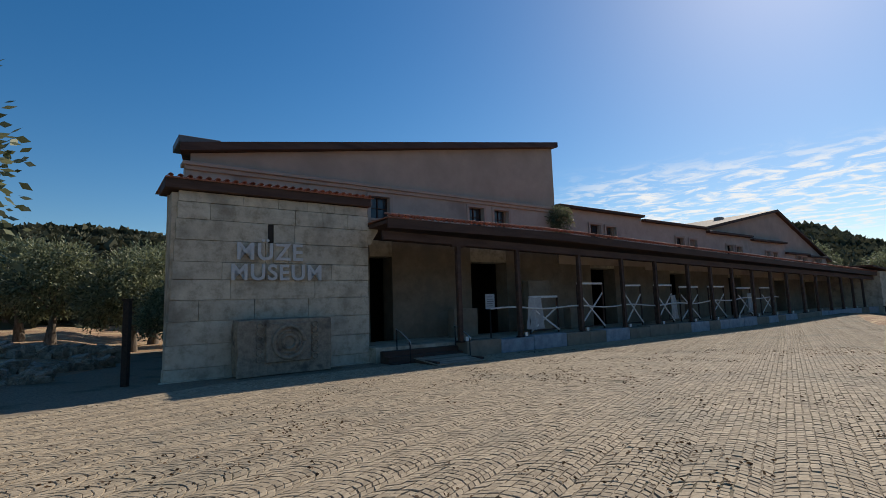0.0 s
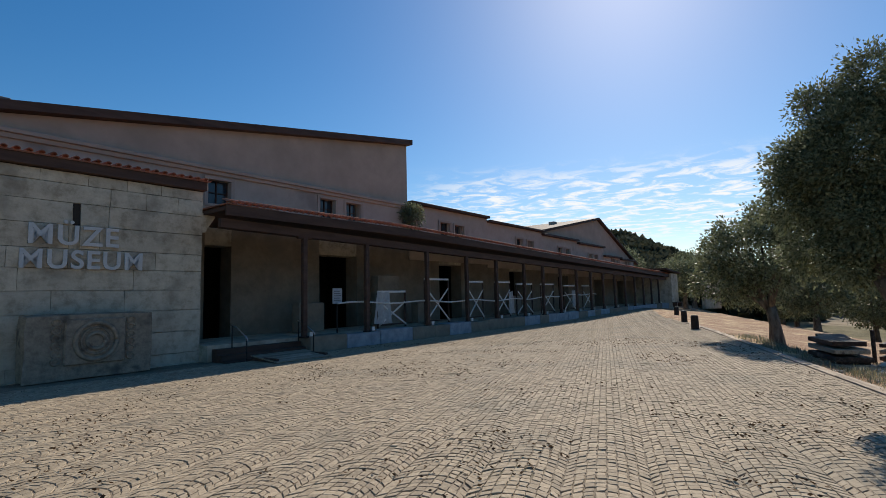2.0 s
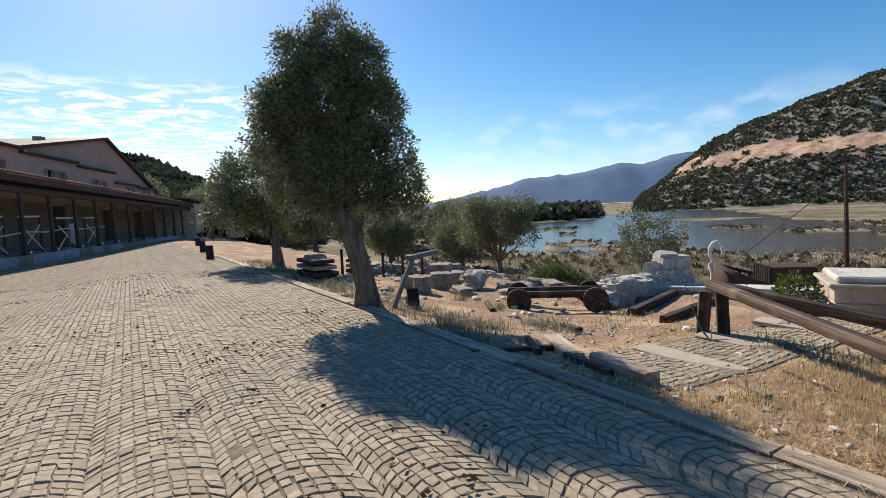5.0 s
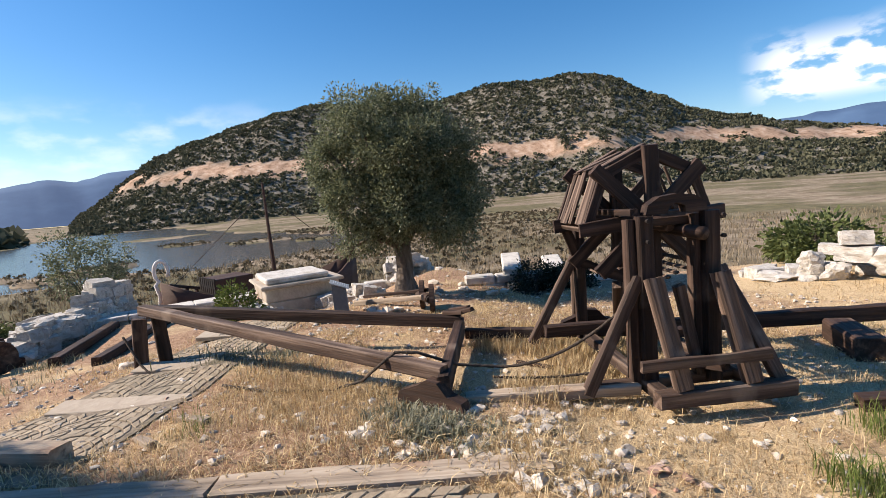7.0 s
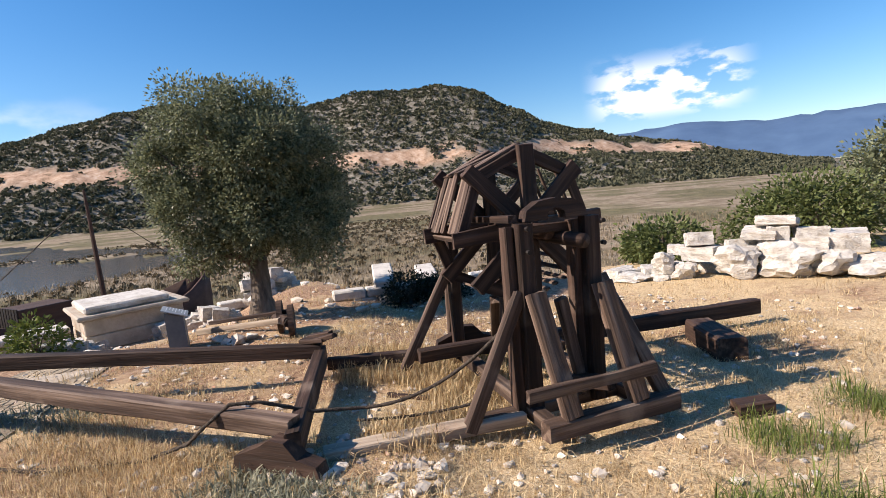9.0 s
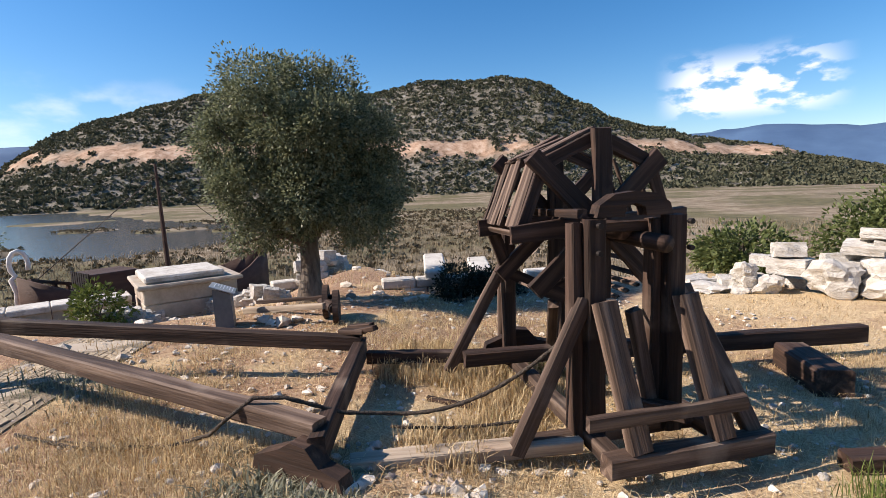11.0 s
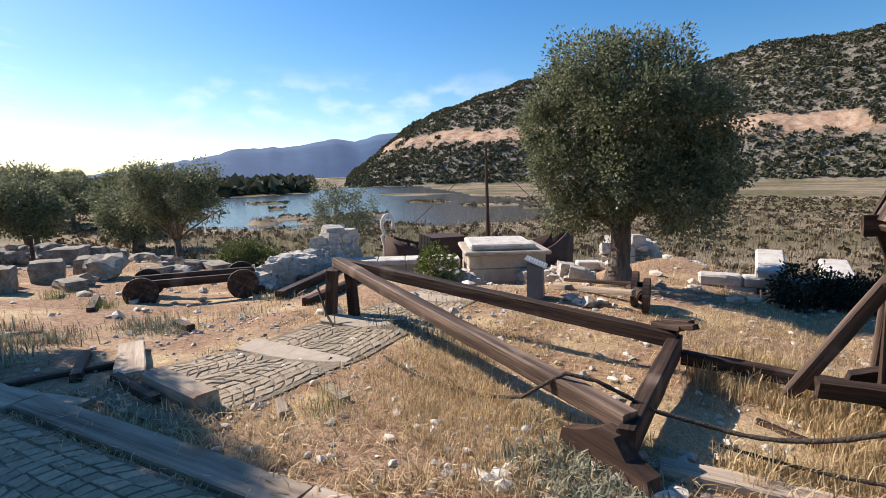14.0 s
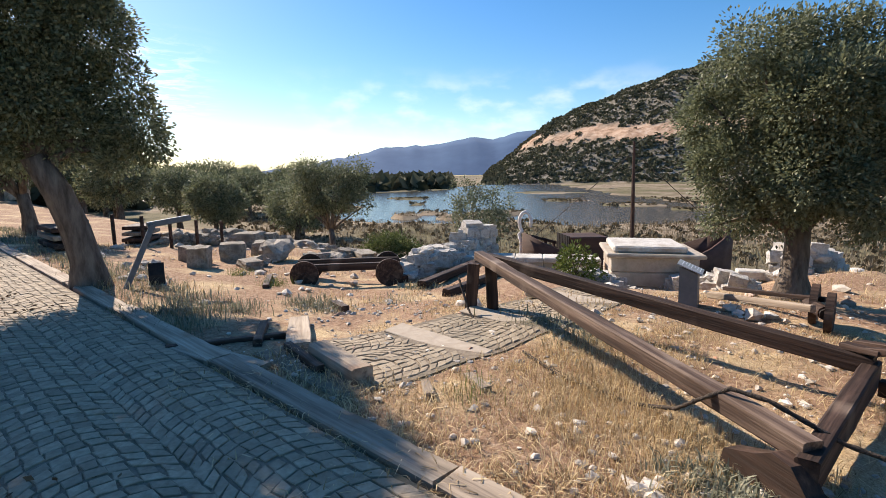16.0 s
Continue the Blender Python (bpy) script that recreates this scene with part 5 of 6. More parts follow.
# low timber cart with solid wheels
cart = empty("timber_cart", (11.25, 1.72, land(11.25, 1.72)), "low dark timber cart with four solid wooden wheels", "cart")
base = WORLD[cart]
cz = land(11.25, 1.72)
cdir = Vector((0.25, -0.97, 0)).normalized()
cside = Vector((0.97, 0.25, 0))
for sx in (-0.28, 0.28):
    a = Vector((11.25, 1.72, cz + 0.35)) + cside * sx - cdir * 0.95
    beam("side_beam", tuple(a), tuple(a + cdir * 1.9), 0.11, 0.13, cart, M["timber"], "long side beam", seed=80)
for k in (-0.75, 0.75):
    c = Vector((11.25, 1.72, cz + 0.25)) + cdir * k
    beam("axle", tuple(c - cside * 0.42), tuple(c + cside * 0.42), 0.09, 0.09, cart, M["timber"], seed=81)
    for sx in (-0.45, 0.45):
        w = c + cside * sx
        wheel = part("wheel", tube([(0, 0, 0), (0.06, 0, 0)], 0.25, 22), M["timber"], cart, "solid plank wheel", base.inverted() @ along(tuple(w), tuple(w + cside)))
        part("batten", boxes(((0.06, -0.05, -0.22), (0.085, 0.05, 0.22)), bevel=0.005), M["timber"], wheel)
        part("hub", tube([(-0.03, 0, 0), (0.12, 0, 0)], 0.05, 10), M["timber"], wheel)

# info desk
sign = empty("info_sign", (8.55, -3.4, land(8.55, -3.4)), "grey metal information desk with a sloping panel on straw", "sign", turn=Matrix.Rotation(radians(65), 4, "Z"))
bm = prism([(-0.11, 0.0), (0.10, 0.0), (0.11, 0.50), (-0.09, 0.42)], -0.14, 0.14)
bmesh.ops.rotate(bm, verts=bm.verts, cent=(0, 0, 0), matrix=Matrix.Rotation(radians(0), 3, "Z"))
part("pedestal", bm, M["grey_metal"], sign, "dark grey folded metal pedestal")
tilt = Matrix.Translation((0.0, 0, 0.475)) @ Matrix.Rotation(radians(-22), 4, "Y")
panel = part("panel", boxes(((-0.15, -0.18, 0.0), (0.15, 0.18, 0.012)), bevel=0.003), M["sign_face"], sign, "pale grey panel", tilt)
for i in range(7):
    part("text_line", boxes(((-0.12 + i * 0.035, -0.15, 0.014), (-0.108 + i * 0.035, 0.12 - 0.05 * (i % 3), 0.0155))), M["sign_text"], panel, "white line of unreadable text")

# leaning barrier post and floodlight beside the olive tree
foot = Vector((8.5, 4.05, land(8.5, 4.05)))
barrier = empty("barrier_post", tuple(foot), "dark blue-grey steel post leaning with a short top arm", "post")
beam("post", tuple(foot - Vector((0, 0, 0.05))), tuple(foot + Vector((0.26, -0.32, 0.86))), 0.11, 0.07, barrier, M["grey_metal"], "leaning steel post", seed=90, wear=0.001)
beam("arm", tuple(foot + Vector((0.22, -0.26, 0.85))), tuple(foot + Vector((0.68, -0.60, 0.92))), 0.08, 0.08, barrier, M["grey_metal"], "short steel arm", seed=91, wear=0.001)
bx, by = 8.9, 3.85
lamp = empty("floodlight", (bx, by, land(bx, by)), "small dark floodlight and box among weeds", "lamp", turn=Matrix.Rotation(radians(215), 4, "Z"))
part("base", boxes(((-0.25, -0.12, 0.0), (0.25, 0.12, 0.06)), bevel=0.006), M["weathered"], lamp, "bleached board under the lamp")
part("housing", prism([(-0.02, 0.06), (0.16, 0.06), (0.14, 0.2), (0.05, 0.36), (0.0, 0.34)], -0.1, 0.1), M["iron"], lamp, "black lamp housing")
part("lens", boxes(((-0.03, -0.08, 0.1), (-0.022, 0.0, 0.2))), M["sign_text"], lamp, "pale lamp glass")
part("box", boxes(((-0.2, -0.1, 0.06), (-0.06, 0.04, 0.2)), bevel=0.006), M["iron"], lamp, "black connection box")
part("label_plate", boxes(((-0.208, -0.06, 0.09), (-0.201, 0.0, 0.16))), M["sign_text"], lamp, "white plate")

# carved relief block in front of the stone wall
relief = empty("relief_block", (FRONT.x - FACE.x * 3.1 - INTO.x * 0.45, FRONT.y - FACE.y * 3.1 - INTO.y * 0.45, -0.27), "large brown carved stone block with a round wreath relief", "stone block", turn=TURN)
part("block", rock_mesh("block", (2.45, 0.62, 1.55), 5, M["relief_stone"], 0.10, 3, 0.6), None, relief, "rough worn block", Matrix.Translation((0, 0, 0)))
part("panel", boxes(((-0.62, -0.42, 0.38), (0.72, -0.30, 1.52)), bevel=0.03), M["relief_stone"], relief, "sunken carved panel")
for r, w in ((0.46, 0.06), (0.33, 0.03), (0.2, 0.05)):
    part("wreath_ring", tube([(0.05 + r * math.cos(a), -0.43, 0.95 + r * math.sin(a)) for a in (2 * math.pi * i / 28 for i in range(29))], w, 6), M["relief_stone"], relief, "carved round wreath", smooth=True)
for sx in (-0.78, 0.86):
    for k in range(6):
        part("scroll", tube([(sx + 0.09 * math.cos(a), -0.37, 0.5 + 0.19 * k + 0.08 * math.sin(a)) for a in (2 * math.pi * i / 10 for i in range(11))], 0.025, 5), M["relief_stone"], relief, "carved scroll", smooth=True)

# things under the portico


def on_front(s, d, z):
    return (FRONT.x + FACE.x * s + INTO.x * d, FRONT.y + FACE.y * s + INTO.y * d, z - 0.25)


def trestle(s, width, height):
    """A white-painted trestle barrier with crossed struts."""
    t = empty("trestle_barrier", on_front(s, -0.3, 0.52), "white-painted wooden trestle frame with crossed struts in portico", "barrier", "portico trestles", turn=TURN)
    h = height
    part("top_bar", boxes(((-width / 2, -0.04, h - 0.09), (width / 2, 0.04, h)), bevel=0.005), M["white_paint"], t)
    for sx in (-1, 1):
        part("upright", boxes(((sx * width / 2 - 0.03, -0.03, 0.0), (sx * width / 2 + 0.03, 0.03, h - 0.09))), M["brown_wood"], t, "brown upright")
        m = along((-sx * width * 0.48, -0.05, 0.12), (sx * width * 0.48, -0.05, h - 0.5))
        n = math.hypot(width * 0.96, h - 0.62)
        part("strut", boxes(((0, -0.02, -0.035), (n, 0.02, 0.035)), bevel=0.004), M["white_paint"], t, "", Matrix.Translation((0, 0.03 * sx, 0)) @ m)
    part("low_bar", boxes(((-width / 2, -0.03, 0.12), (width / 2, 0.03, 0.18))), M["brown_wood"], t)
    return t


for s, w, h in ((8.35, 1.75, 1.62), (11.55, 1.85, 2.2), (14.9, 1.5, 2.1), (17.75, 1.7, 2.1), (20.4, 2.0, 2.0), (23.6, 1.9, 2.0), (27.2, 1.9, 1.9), (30.6, 1.9, 1.9)):
    trestle(s, w, h)
rl = random.Random(3)
rope_pts = [on_front(5.2 + i * 0.6, -0.42, 1.66 + 0.05 * math.sin(i * 0.9) - 0.006 * i + 0.3 * ease(20, 42, i)) for i in range(46)]
tagged(part("barrier_line", tube(rope_pts, 0.035, 6), M["white_paint"], None), "long white barrier line strung along the portico", "barrier")


def cloth(s, d, z, w, h, label):
    bm = bmesh.new()
    bmesh.ops.create_grid(bm, x_segments=14, y_segments=14, size=0.5)
    for v in bm.verts:
        x, y = v.co.x, v.co.y
        v.co = Vector((x * w * (1.15 - 0.5 * (y + 0.5)), 0.10 * math.sin(x * 16) * (0.6 - y) + 0.05 * noise.noise((x * 4, y * 4, s)), (y - 0.5) * h + 0.12 * abs(x)))
    m = Matrix.Translation(on_front(s, d, z)) @ TURN
    return tagged(part("dust_sheet", bm, M["cloth"], None, m=m, smooth=True), label, "cloth")


cloth(7.75, -0.38, 2.05, 1.15, 1.35, "pale crumpled dust sheet draped over a trestle")
cloth(18.6, -0.38, 2.0, 0.8, 1.3, "pale dust sheet hung on a trestle")
cloth(27.8, -0.38, 2.0, 0.9, 1.2, "pale dust sheet hung on a trestle")
for s, w, h, lab in ((5.1, 1.1, 1.15, "low stone stele standing in the portico"), (9.6, 1.3, 2.3, "tall wrapped stone panel against the wall"), (12.2, 0.9, 1.0, "squat stone block stored in the portico"), (21.8, 1.0, 1.2, "squat stone block stored in the portico")):
    ob = part("stored_stone", rock_mesh("stored_stone", (w, 0.4, h), int(s * 10), M["rubble_wall"], 0.08, 2, 0.6), None, None, m=Matrix.Translation(on_front(s, 1.3, 0.5)) @ TURN)
    tagged(ob, lab, "stone")
notice = empty("notice_stand", on_front(5.3, -0.25, 0.5), "small white notice board on a thin dark stand", "sign", turn=TURN)
part("stand", tube([(0, 0, 0), (0, 0, 1.2)], 0.03, 8), M["iron"], notice)
part("board", boxes(((-0.24, -0.03, 1.15), (0.24, 0.0, 1.75)), bevel=0.004), M["sign_face"], notice, "pale board")
for i in range(5):
    part("text_line", boxes(((-0.18, -0.034, 1.62 - i * 0.09), (0.12 + 0.03 * (i % 3), -0.031, 1.65 - i * 0.09))), M["grey_metal"], notice, "line of unreadable text")
for sx, s in ((-1, 0.75), (1, 3.25)):
    rail = empty("handrail", on_front(s, -0.9, 0.0), "bent steel handrail beside the entrance steps", "handrail", "entrance handrails", turn=TURN)
    part("rail", tube([(0, 0.35, 1.1), (0, 0.0, 1.0), (0, -0.55, 0.72), (0, -0.6, 0.62)], 0.022, 8), M["steel"], rail, "bright steel rail", smooth=True)
    part("support", tube([(0, 0.3, 0.3), (0, 0.3, 1.08)], 0.02, 8), M["iron"], rail)
    part("support", tube([(0, -0.55, 0.0), (0, -0.55, 0.72)], 0.02, 8), M["iron"], rail)
ramp = empty("wooden_ramp", on_front(1.9, -2.1, 0.0), "reddish wooden plank ramp before the entrance steps", "ramp", turn=TURN)
for k in range(7):
    part("plank", prism([(-1.0, 0), (1.0, 0), (1.0, 0.03), (-1.0, 0.03)], -0.7 + k * 0.2, -0.515 + k * 0.2), M["weathered"], ramp, "", Matrix.Rotation(radians(5), 4, "X") @ Matrix.Translation((0, 0, 0.075)))
part("bearer", prism([(-0.95, 0), (-0.85, 0), (-0.85, 0.12), (-0.95, 0.12)], -0.6, 0.7), M["brown_wood"], ramp)
part("bearer", prism([(0.85, 0), (0.95, 0), (0.95, 0.12), (0.85, 0.12)], -0.6, 0.7), M["brown_wood"], ramp)
pole = empty("steel_post", (-8.3, 13.6, land(-8.3, 13.6)), "dark steel gate post beside the stone wall", "post")
part("shaft", boxes(((-0.08, -0.08, 0), (0.08, 0.08, 2.3)), bevel=0.01), M["iron"], pole)
part("cap", boxes(((-0.1, -0.1, 2.3), (0.1, 0.1, 2.36)), bevel=0.01), M["iron"], pole)


# ---- tomb, ruins and boat below the slope ----
tz = -1.05
tomb = empty("stone_tomb", (12.9, -4.15, tz), "pale square masonry tomb base with a flat stone lid", "tomb", turn=Matrix.Rotation(radians(-6), 4, "Z") @ Matrix.Scale(0.8, 4))
for i in range(3):
    for j in range(3):
        part("block", boxes(((-0.95 + 0.63 * j + 0.008, -1.0, 0.36 * i), (-0.95 + 0.63 * (j + 1) - 0.008, 1.0, 0.36 * (i + 1) - 0.01)), bevel=0.02), M["pale_block"], tomb)
part("lid", boxes(((-1.1, -1.12, 1.08), (1.08, 1.12, 1.18)), bevel=0.03), M["pale_block"], tomb, "projecting lid slab")
part("lid_top", boxes(((-0.9, -0.75, 1.18), (0.9, 0.95, 1.34)), bevel=0.04), M["white_stone"], tomb, "upper lid slab")
low = empty("low_wall", (13.3, -2.05, -0.95), "pale low masonry wall running from the tomb", "wall", turn=Matrix.Rotation(radians(-4), 4, "Z") @ Matrix.Scale(0.8, 4))
for j in range(5):
    part("block", boxes(((-0.3, -1.5 + 0.75 * j, 0), (0.3, -1.5 + 0.75 * (j + 1) - 0.012, 0.62)), bevel=0.02), M["pale_block"], low)
    part("coping", boxes(((-0.38, -1.5 + 0.75 * j, 0.62), (0.38, -1.5 + 0.75 * (j + 1) - 0.01, 0.75)), bevel=0.02), M["white_stone"], low, "pale coping slab")

ROCKS = [rock_mesh("stone", (1, 1, 1), 40 + k, M["white_stone"], 0.42 if k % 3 == 1 else 0.30, 2, 0.0 if k % 3 == 1 else 0.7) for k in range(9)]
BROWN = [rock_mesh("boulder", (1, 1, 1), 60 + k, M["boulder"], 0.38, 2, 0.0 if k % 2 else 0.6) for k in range(5)]


def ruin(name, p, q, height, thick, seed_, label, size=0.24, pool=None):
    """A ruined wall of loose stones piled in rough courses along a line."""
    rr = random.Random(seed_)
    t = empty(name, (p[0], p[1], land(*p)), label, "ruin")
    a, b = Vector(p), Vector(q)
    n = (b - a).length
    side = Vector((-(b - a).y, (b - a).x)).normalized()
    steps = int(n / (size * 0.8))
    for i in range(steps + 1):
        f = i / max(1, steps)
        top = height(f)
        k = 0
        z = 0.0
        while z < top:
            for s in (-1, 0, 1):
                w = a.lerp(b, f) + side * s * thick * 0.36 + Vector((rr.uniform(-1, 1), rr.uniform(-1, 1))) * size * 0.15
                sz = size * rr.uniform(0.6, 1.5)
                m = Matrix.Translation((w.x, w.y, land(w.x, w.y) + z - 0.05)) @ Matrix.Rotation(rr.uniform(0, 6.28), 4, "Z") @ Matrix.Rotation(rr.uniform(-0.3, 0.3), 4, "X") @ Matrix.Diagonal((sz * 1.25, sz, sz * 0.85, 1))
                part("stone", rr.choice(pool or ROCKS), None, t, "", WORLD[t].inverted() @ m)
            z += size * 0.72
            k += 1
    return t


ruin("ruined_wall", (11.8, 0.8), (14.6, -0.75), lambda f: 0.12 + 0.75 * f + 0.2 * math.sin(f * 9), 0.4, 1, "ruined rubble wall of pale stones climbing in steps", 0.2)
ruin("ruined_wall", (18.0, 1.6), (19.2, 0.5), lambda f: 0.75 - 0.9 * abs(f - 0.5), 0.5, 2, "stub of a pale rubble wall", 0.24)
ruin("ruined_wall", (11.5, -2.5), (12.1, -3.75), lambda f: 0.34 - 0.4 * abs(f - 0.4), 0.5, 3, "heap of pale rubble before the tomb", 0.17)
ruin("ruined_wall", (10.6, -5.0), (12.4, -4.4), lambda f: 0.22 + 0.25 * f, 0.4, 4, "low pale rubble wall beyond the info desk", 0.17)
ruin("ruined_wall", (12.9, -6.9), (13.4, -7.9), lambda f: 0.5 - 0.3 * f, 0.5, 5, "stub of a pale ruined wall", 0.26)


def block_wall(p, q, rows, label, seed_, bw=0.5, bh=0.17, depth=0.35):
    rr = random.Random(seed_)
    a, b = Vector(p), Vector(q)
    d = (b - a).normalized()
    ang = math.atan2(d.y, d.x)
    t = empty("ruined_wall", (p[0], p[1], min(land(*p), land(*q)) - 0.05), label, "ruin", turn=Matrix.Rotation(ang, 4, "Z"))
    for i in range(rows):
        x = rr.uniform(-0.2, 0.1)
        while x < (b - a).length:
            w = bw * rr.uniform(0.6, 1.4)
            if rr.random() < 0.82 or i == 0:
                part("block", boxes(((x, rr.uniform(-0.04, 0.04), bh * i), (x + w - 0.02, depth, bh * (i + 1) - rr.uniform(0.005, 0.03))), bevel=0.025), M["white_stone"], t)
            x += w
    return t


block_wall((9.25, -6.35), (7.5, -9.0), 2, "ruined wall of long pale cut blocks", 7, 0.55, 0.17)
block_wall((11.6, -7.2), (10.4, -9.6), 1, "row of pale cut blocks in the ruins", 8, 0.5, 0.2)
block_wall((13.2, -6.2), (12.6, -8.6), 2, "low wall of pale cut blocks", 9, 0.5, 0.2)
for x, y, ang in ((9.3, -7.6, 140), (9.05, -8.6, 140)):
    tr = empty("stone_bench", (x, y, land(x, y)), "white marble bench block on two short uprights", "bench", "white stone benches", turn=Matrix.Rotation(radians(ang), 4, "Z") @ Matrix.Scale(1.25, 4))
    part("seat", boxes(((-0.5, -0.16, 0.34), (0.5, 0.16, 0.5)), bevel=0.02), M["white_stone"], tr, "", Matrix.Rotation(radians(8), 4, "Y"))
    for sx in (-0.38, 0.34):
        part("upright", boxes(((sx - 0.07, -0.14, 0.0), (sx + 0.07, 0.14, 0.40)), bevel=0.015), M["white_stone"], tr)


def stone(x, y, sx, sy, sz, ang, k, name="stone_block", label="", z=None, pool=None, group="", tip=0.0):
    me = (pool or ROCKS)[k % len(pool or ROCKS)]
    ob = new(name, me)
    ob.matrix_basis = Matrix.Translation((x, y, (land(x, y) - 0.04) if z is None else z)) @ Matrix.Rotation(radians(ang), 4, "Z") @ Matrix.Rotation(tip, 4, "X") @ Matrix.Diagonal((sx, sy, sz, 1))
    return tagged(ob, label, "stone", group)


# heap of white ashlars to the south: along the heap, above the ground, width, height
ASHLARS = [rock_mesh("ashlar", (1, 1, 1), 140 + k, M["white_stone"], 0.34, 3, 0.6) for k in range(5)]
CRAGS = [rock_mesh("crag", (1, 1, 1), 150 + k, M["white_stone"], 0.36, 3, 0.0) for k in range(4)]
HEAP_MID, HEAP_LINE = Vector((3.13, -9.27)), Vector((-0.988, -0.153))
CUT = [(-0.80, 0.50, 0.37, 0.20), (-0.78, 0.28, 0.46, 0.21), (-0.30, 0.38, 0.27, 0.18), (-0.02, 0.34, 0.30, 0.13), (0.0, 0.60, 0.44, 0.12), (0.20, 0.74, 0.50, 0.13), (0.22, 0.40, 0.26, 0.36),
       (0.36, 0.32, 0.32, 0.24), (0.62, 0.36, 0.42, 0.22), (0.60, 0.54, 0.38, 0.17), (1.0, 0.36, 0.44, 0.26), (1.84, 0.36, 0.38, 0.34), (1.80, 0.16, 0.40, 0.20), (1.78, 0.0, 0.40, 0.16)]
ROUGH = [(-1.30, 0.10, 0.32, 0.32), (-1.75, 0.0, 0.6, 0.14), (-1.0, 0.0, 0.38, 0.26), (-1.28, 0.0, 0.32, 0.16), (-0.32, 0.0, 0.60, 0.44), (0.34, 0.0, 0.74, 0.46), (0.80, 0.06, 0.50, 0.32), (1.24, 0.04, 0.58, 0.26), (1.35, 0.0, 0.5, 0.14)]
rh = random.Random(8)
for k, (a, up, w, h) in enumerate(CUT + ROUGH):
    cut = k < len(CUT)
    p = HEAP_MID + HEAP_LINE * a + Vector((0.153, -0.988)) * (0.22 if cut else 0.0) * (1 if up > 0.2 else 0.4)
    stone(p.x, p.y, w * 0.88, w * rh.uniform(0.6, 0.8), h, math.degrees(math.atan2(HEAP_LINE.y, HEAP_LINE.x)) + rh.uniform(-18, 18), k, label="white cut ancient ashlar stacked in a loose heap" if cut else "white craggy boulder at the foot of the heap",
          z=land(p.x, p.y) - 0.04 + up, pool=ASHLARS if cut else CRAGS, group="heap of white ashlars", tip=rh.uniform(-0.28, 0.28) if up > 0.3 else 0.0)
# smaller stones filling and flanking the heap
for k in range(46):
    a, back = rh.uniform(-2.6, 2.6), rh.uniform(0.15, 0.75)
    p = HEAP_MID + HEAP_LINE * a + Vector((0.153, -0.988)) * back
    w = rh.uniform(0.18, 0.36)
    stone(p.x, p.y, w, w * 0.75, w * rh.uniform(0.5, 0.8), rh.uniform(0, 180), k, label="white weathered ancient ashlar in a loose heap", z=land(p.x, p.y) - 0.05 + (0.17 * rh.choice((0, 0, 1, 2)) if abs(a) < 1.2 else 0), pool=ASHLARS, group="heap of white ashlars")
# boulders and column pieces north-east of the path
BOULD = [(13.4, 5.2, 0.8, 0.6, 0.6, 30, 0), (14.3, 4.6, 1.2, 0.8, 0.75, 10, 1), (12.4, 5.5, 0.6, 0.5, 0.5, 60, 2), (12.9, 4.3, 0.5, 0.5, 0.32, 80, 3), (11.6, 4.9, 0.5, 0.4, 0.55, 20, 4), (12.1, 4.1, 0.7, 0.4, 0.28, 45, 0), (15.4, 5.4, 0.8, 0.6, 0.5, 15, 2),
         (14.9, 3.2, 0.9, 0.5, 0.3, 5, 1), (13.4, 3.2, 0.8, 0.6, 0.25, 70, 3), (15.6, 2.6, 1.0, 0.5, 0.28, 33, 4), (17.2, 6.8, 1.1, 0.8, 0.6, 12, 0), (18.5, 5.4, 0.9, 0.7, 0.5, 52, 1)]
for x, y, sx, sy, sz, ang, k in BOULD:
    stone(x, y, sx * 0.8, sy * 0.8, sz * 0.75, ang, k, "boulder", "rough grey-brown boulder among the ruins", pool=BROWN, group="boulders by the ruins")
for k, (a, b, h) in enumerate((((14.6, 3.6), (18.5, 2.3), 0.2), ((16.0, 9.0), (21.0, 5.6), 0.4), ((20.5, 3.4), (26, 1.8), 0.3), ((20, 10), (27, 6.4), 0.35), ((26.0, 5.4), (31.0, 2.6), 0.3))):
    ruin("ruined_wall", a, b, lambda f, h=h: 0.55 * h * abs(math.sin(f * 7 + h * 9)), 0.5, 20 + k, "low line of tumbled wall stones on the slope", 0.22, BROWN)
# wall and rubble left of the museum
for k, (a, b, h, s) in enumerate((((-20, 20.5), (-13.0, 20.6), 0.55, 0.27), ((-14.5, 15.5), (-12.2, 19.0), 0.25, 0.25), ((-13.4, 14.8), (-11.6, 15.2), 0.3, 0.25))):
    ruin("ruined_wall", a, b, lambda f, h=h: h * (0.7 + 0.3 * math.sin(f * 8)), 0.6, 40 + k, "dry stone wall by the lane behind the museum", s, BROWN)

# old boat with mast and a white hook-shaped post
boat = empty("wooden_boat", (17.3, -4.9, land(17.3, -4.9) - 0.02), "dark old wooden boat with a tall bare mast", "boat", turn=Matrix.Rotation(radians(-78), 4, "Z") @ Matrix.Scale(1.0, 4))
bm = bmesh.new()
rings = []
for i in range(13):
    f = i / 12
    x = -3.2 + 6.4 * f
    w = 1.0 * (1 - abs(2 * f - 1) ** 2.4) + 0.05
    h = 1.0 + 0.85 * abs(2 * f - 1) ** 2.2
    rings.append([bm.verts.new((x, w * math.sin(a) * (1 if abs(a) > 1 else 0.9), h - (h - 0.05) * math.cos(a) ** 0.8 if abs(a) < 1.55 else h)) for a in (-1.57, -1.2, -0.8, -0.4, 0, 0.4, 0.8, 1.2, 1.57)])
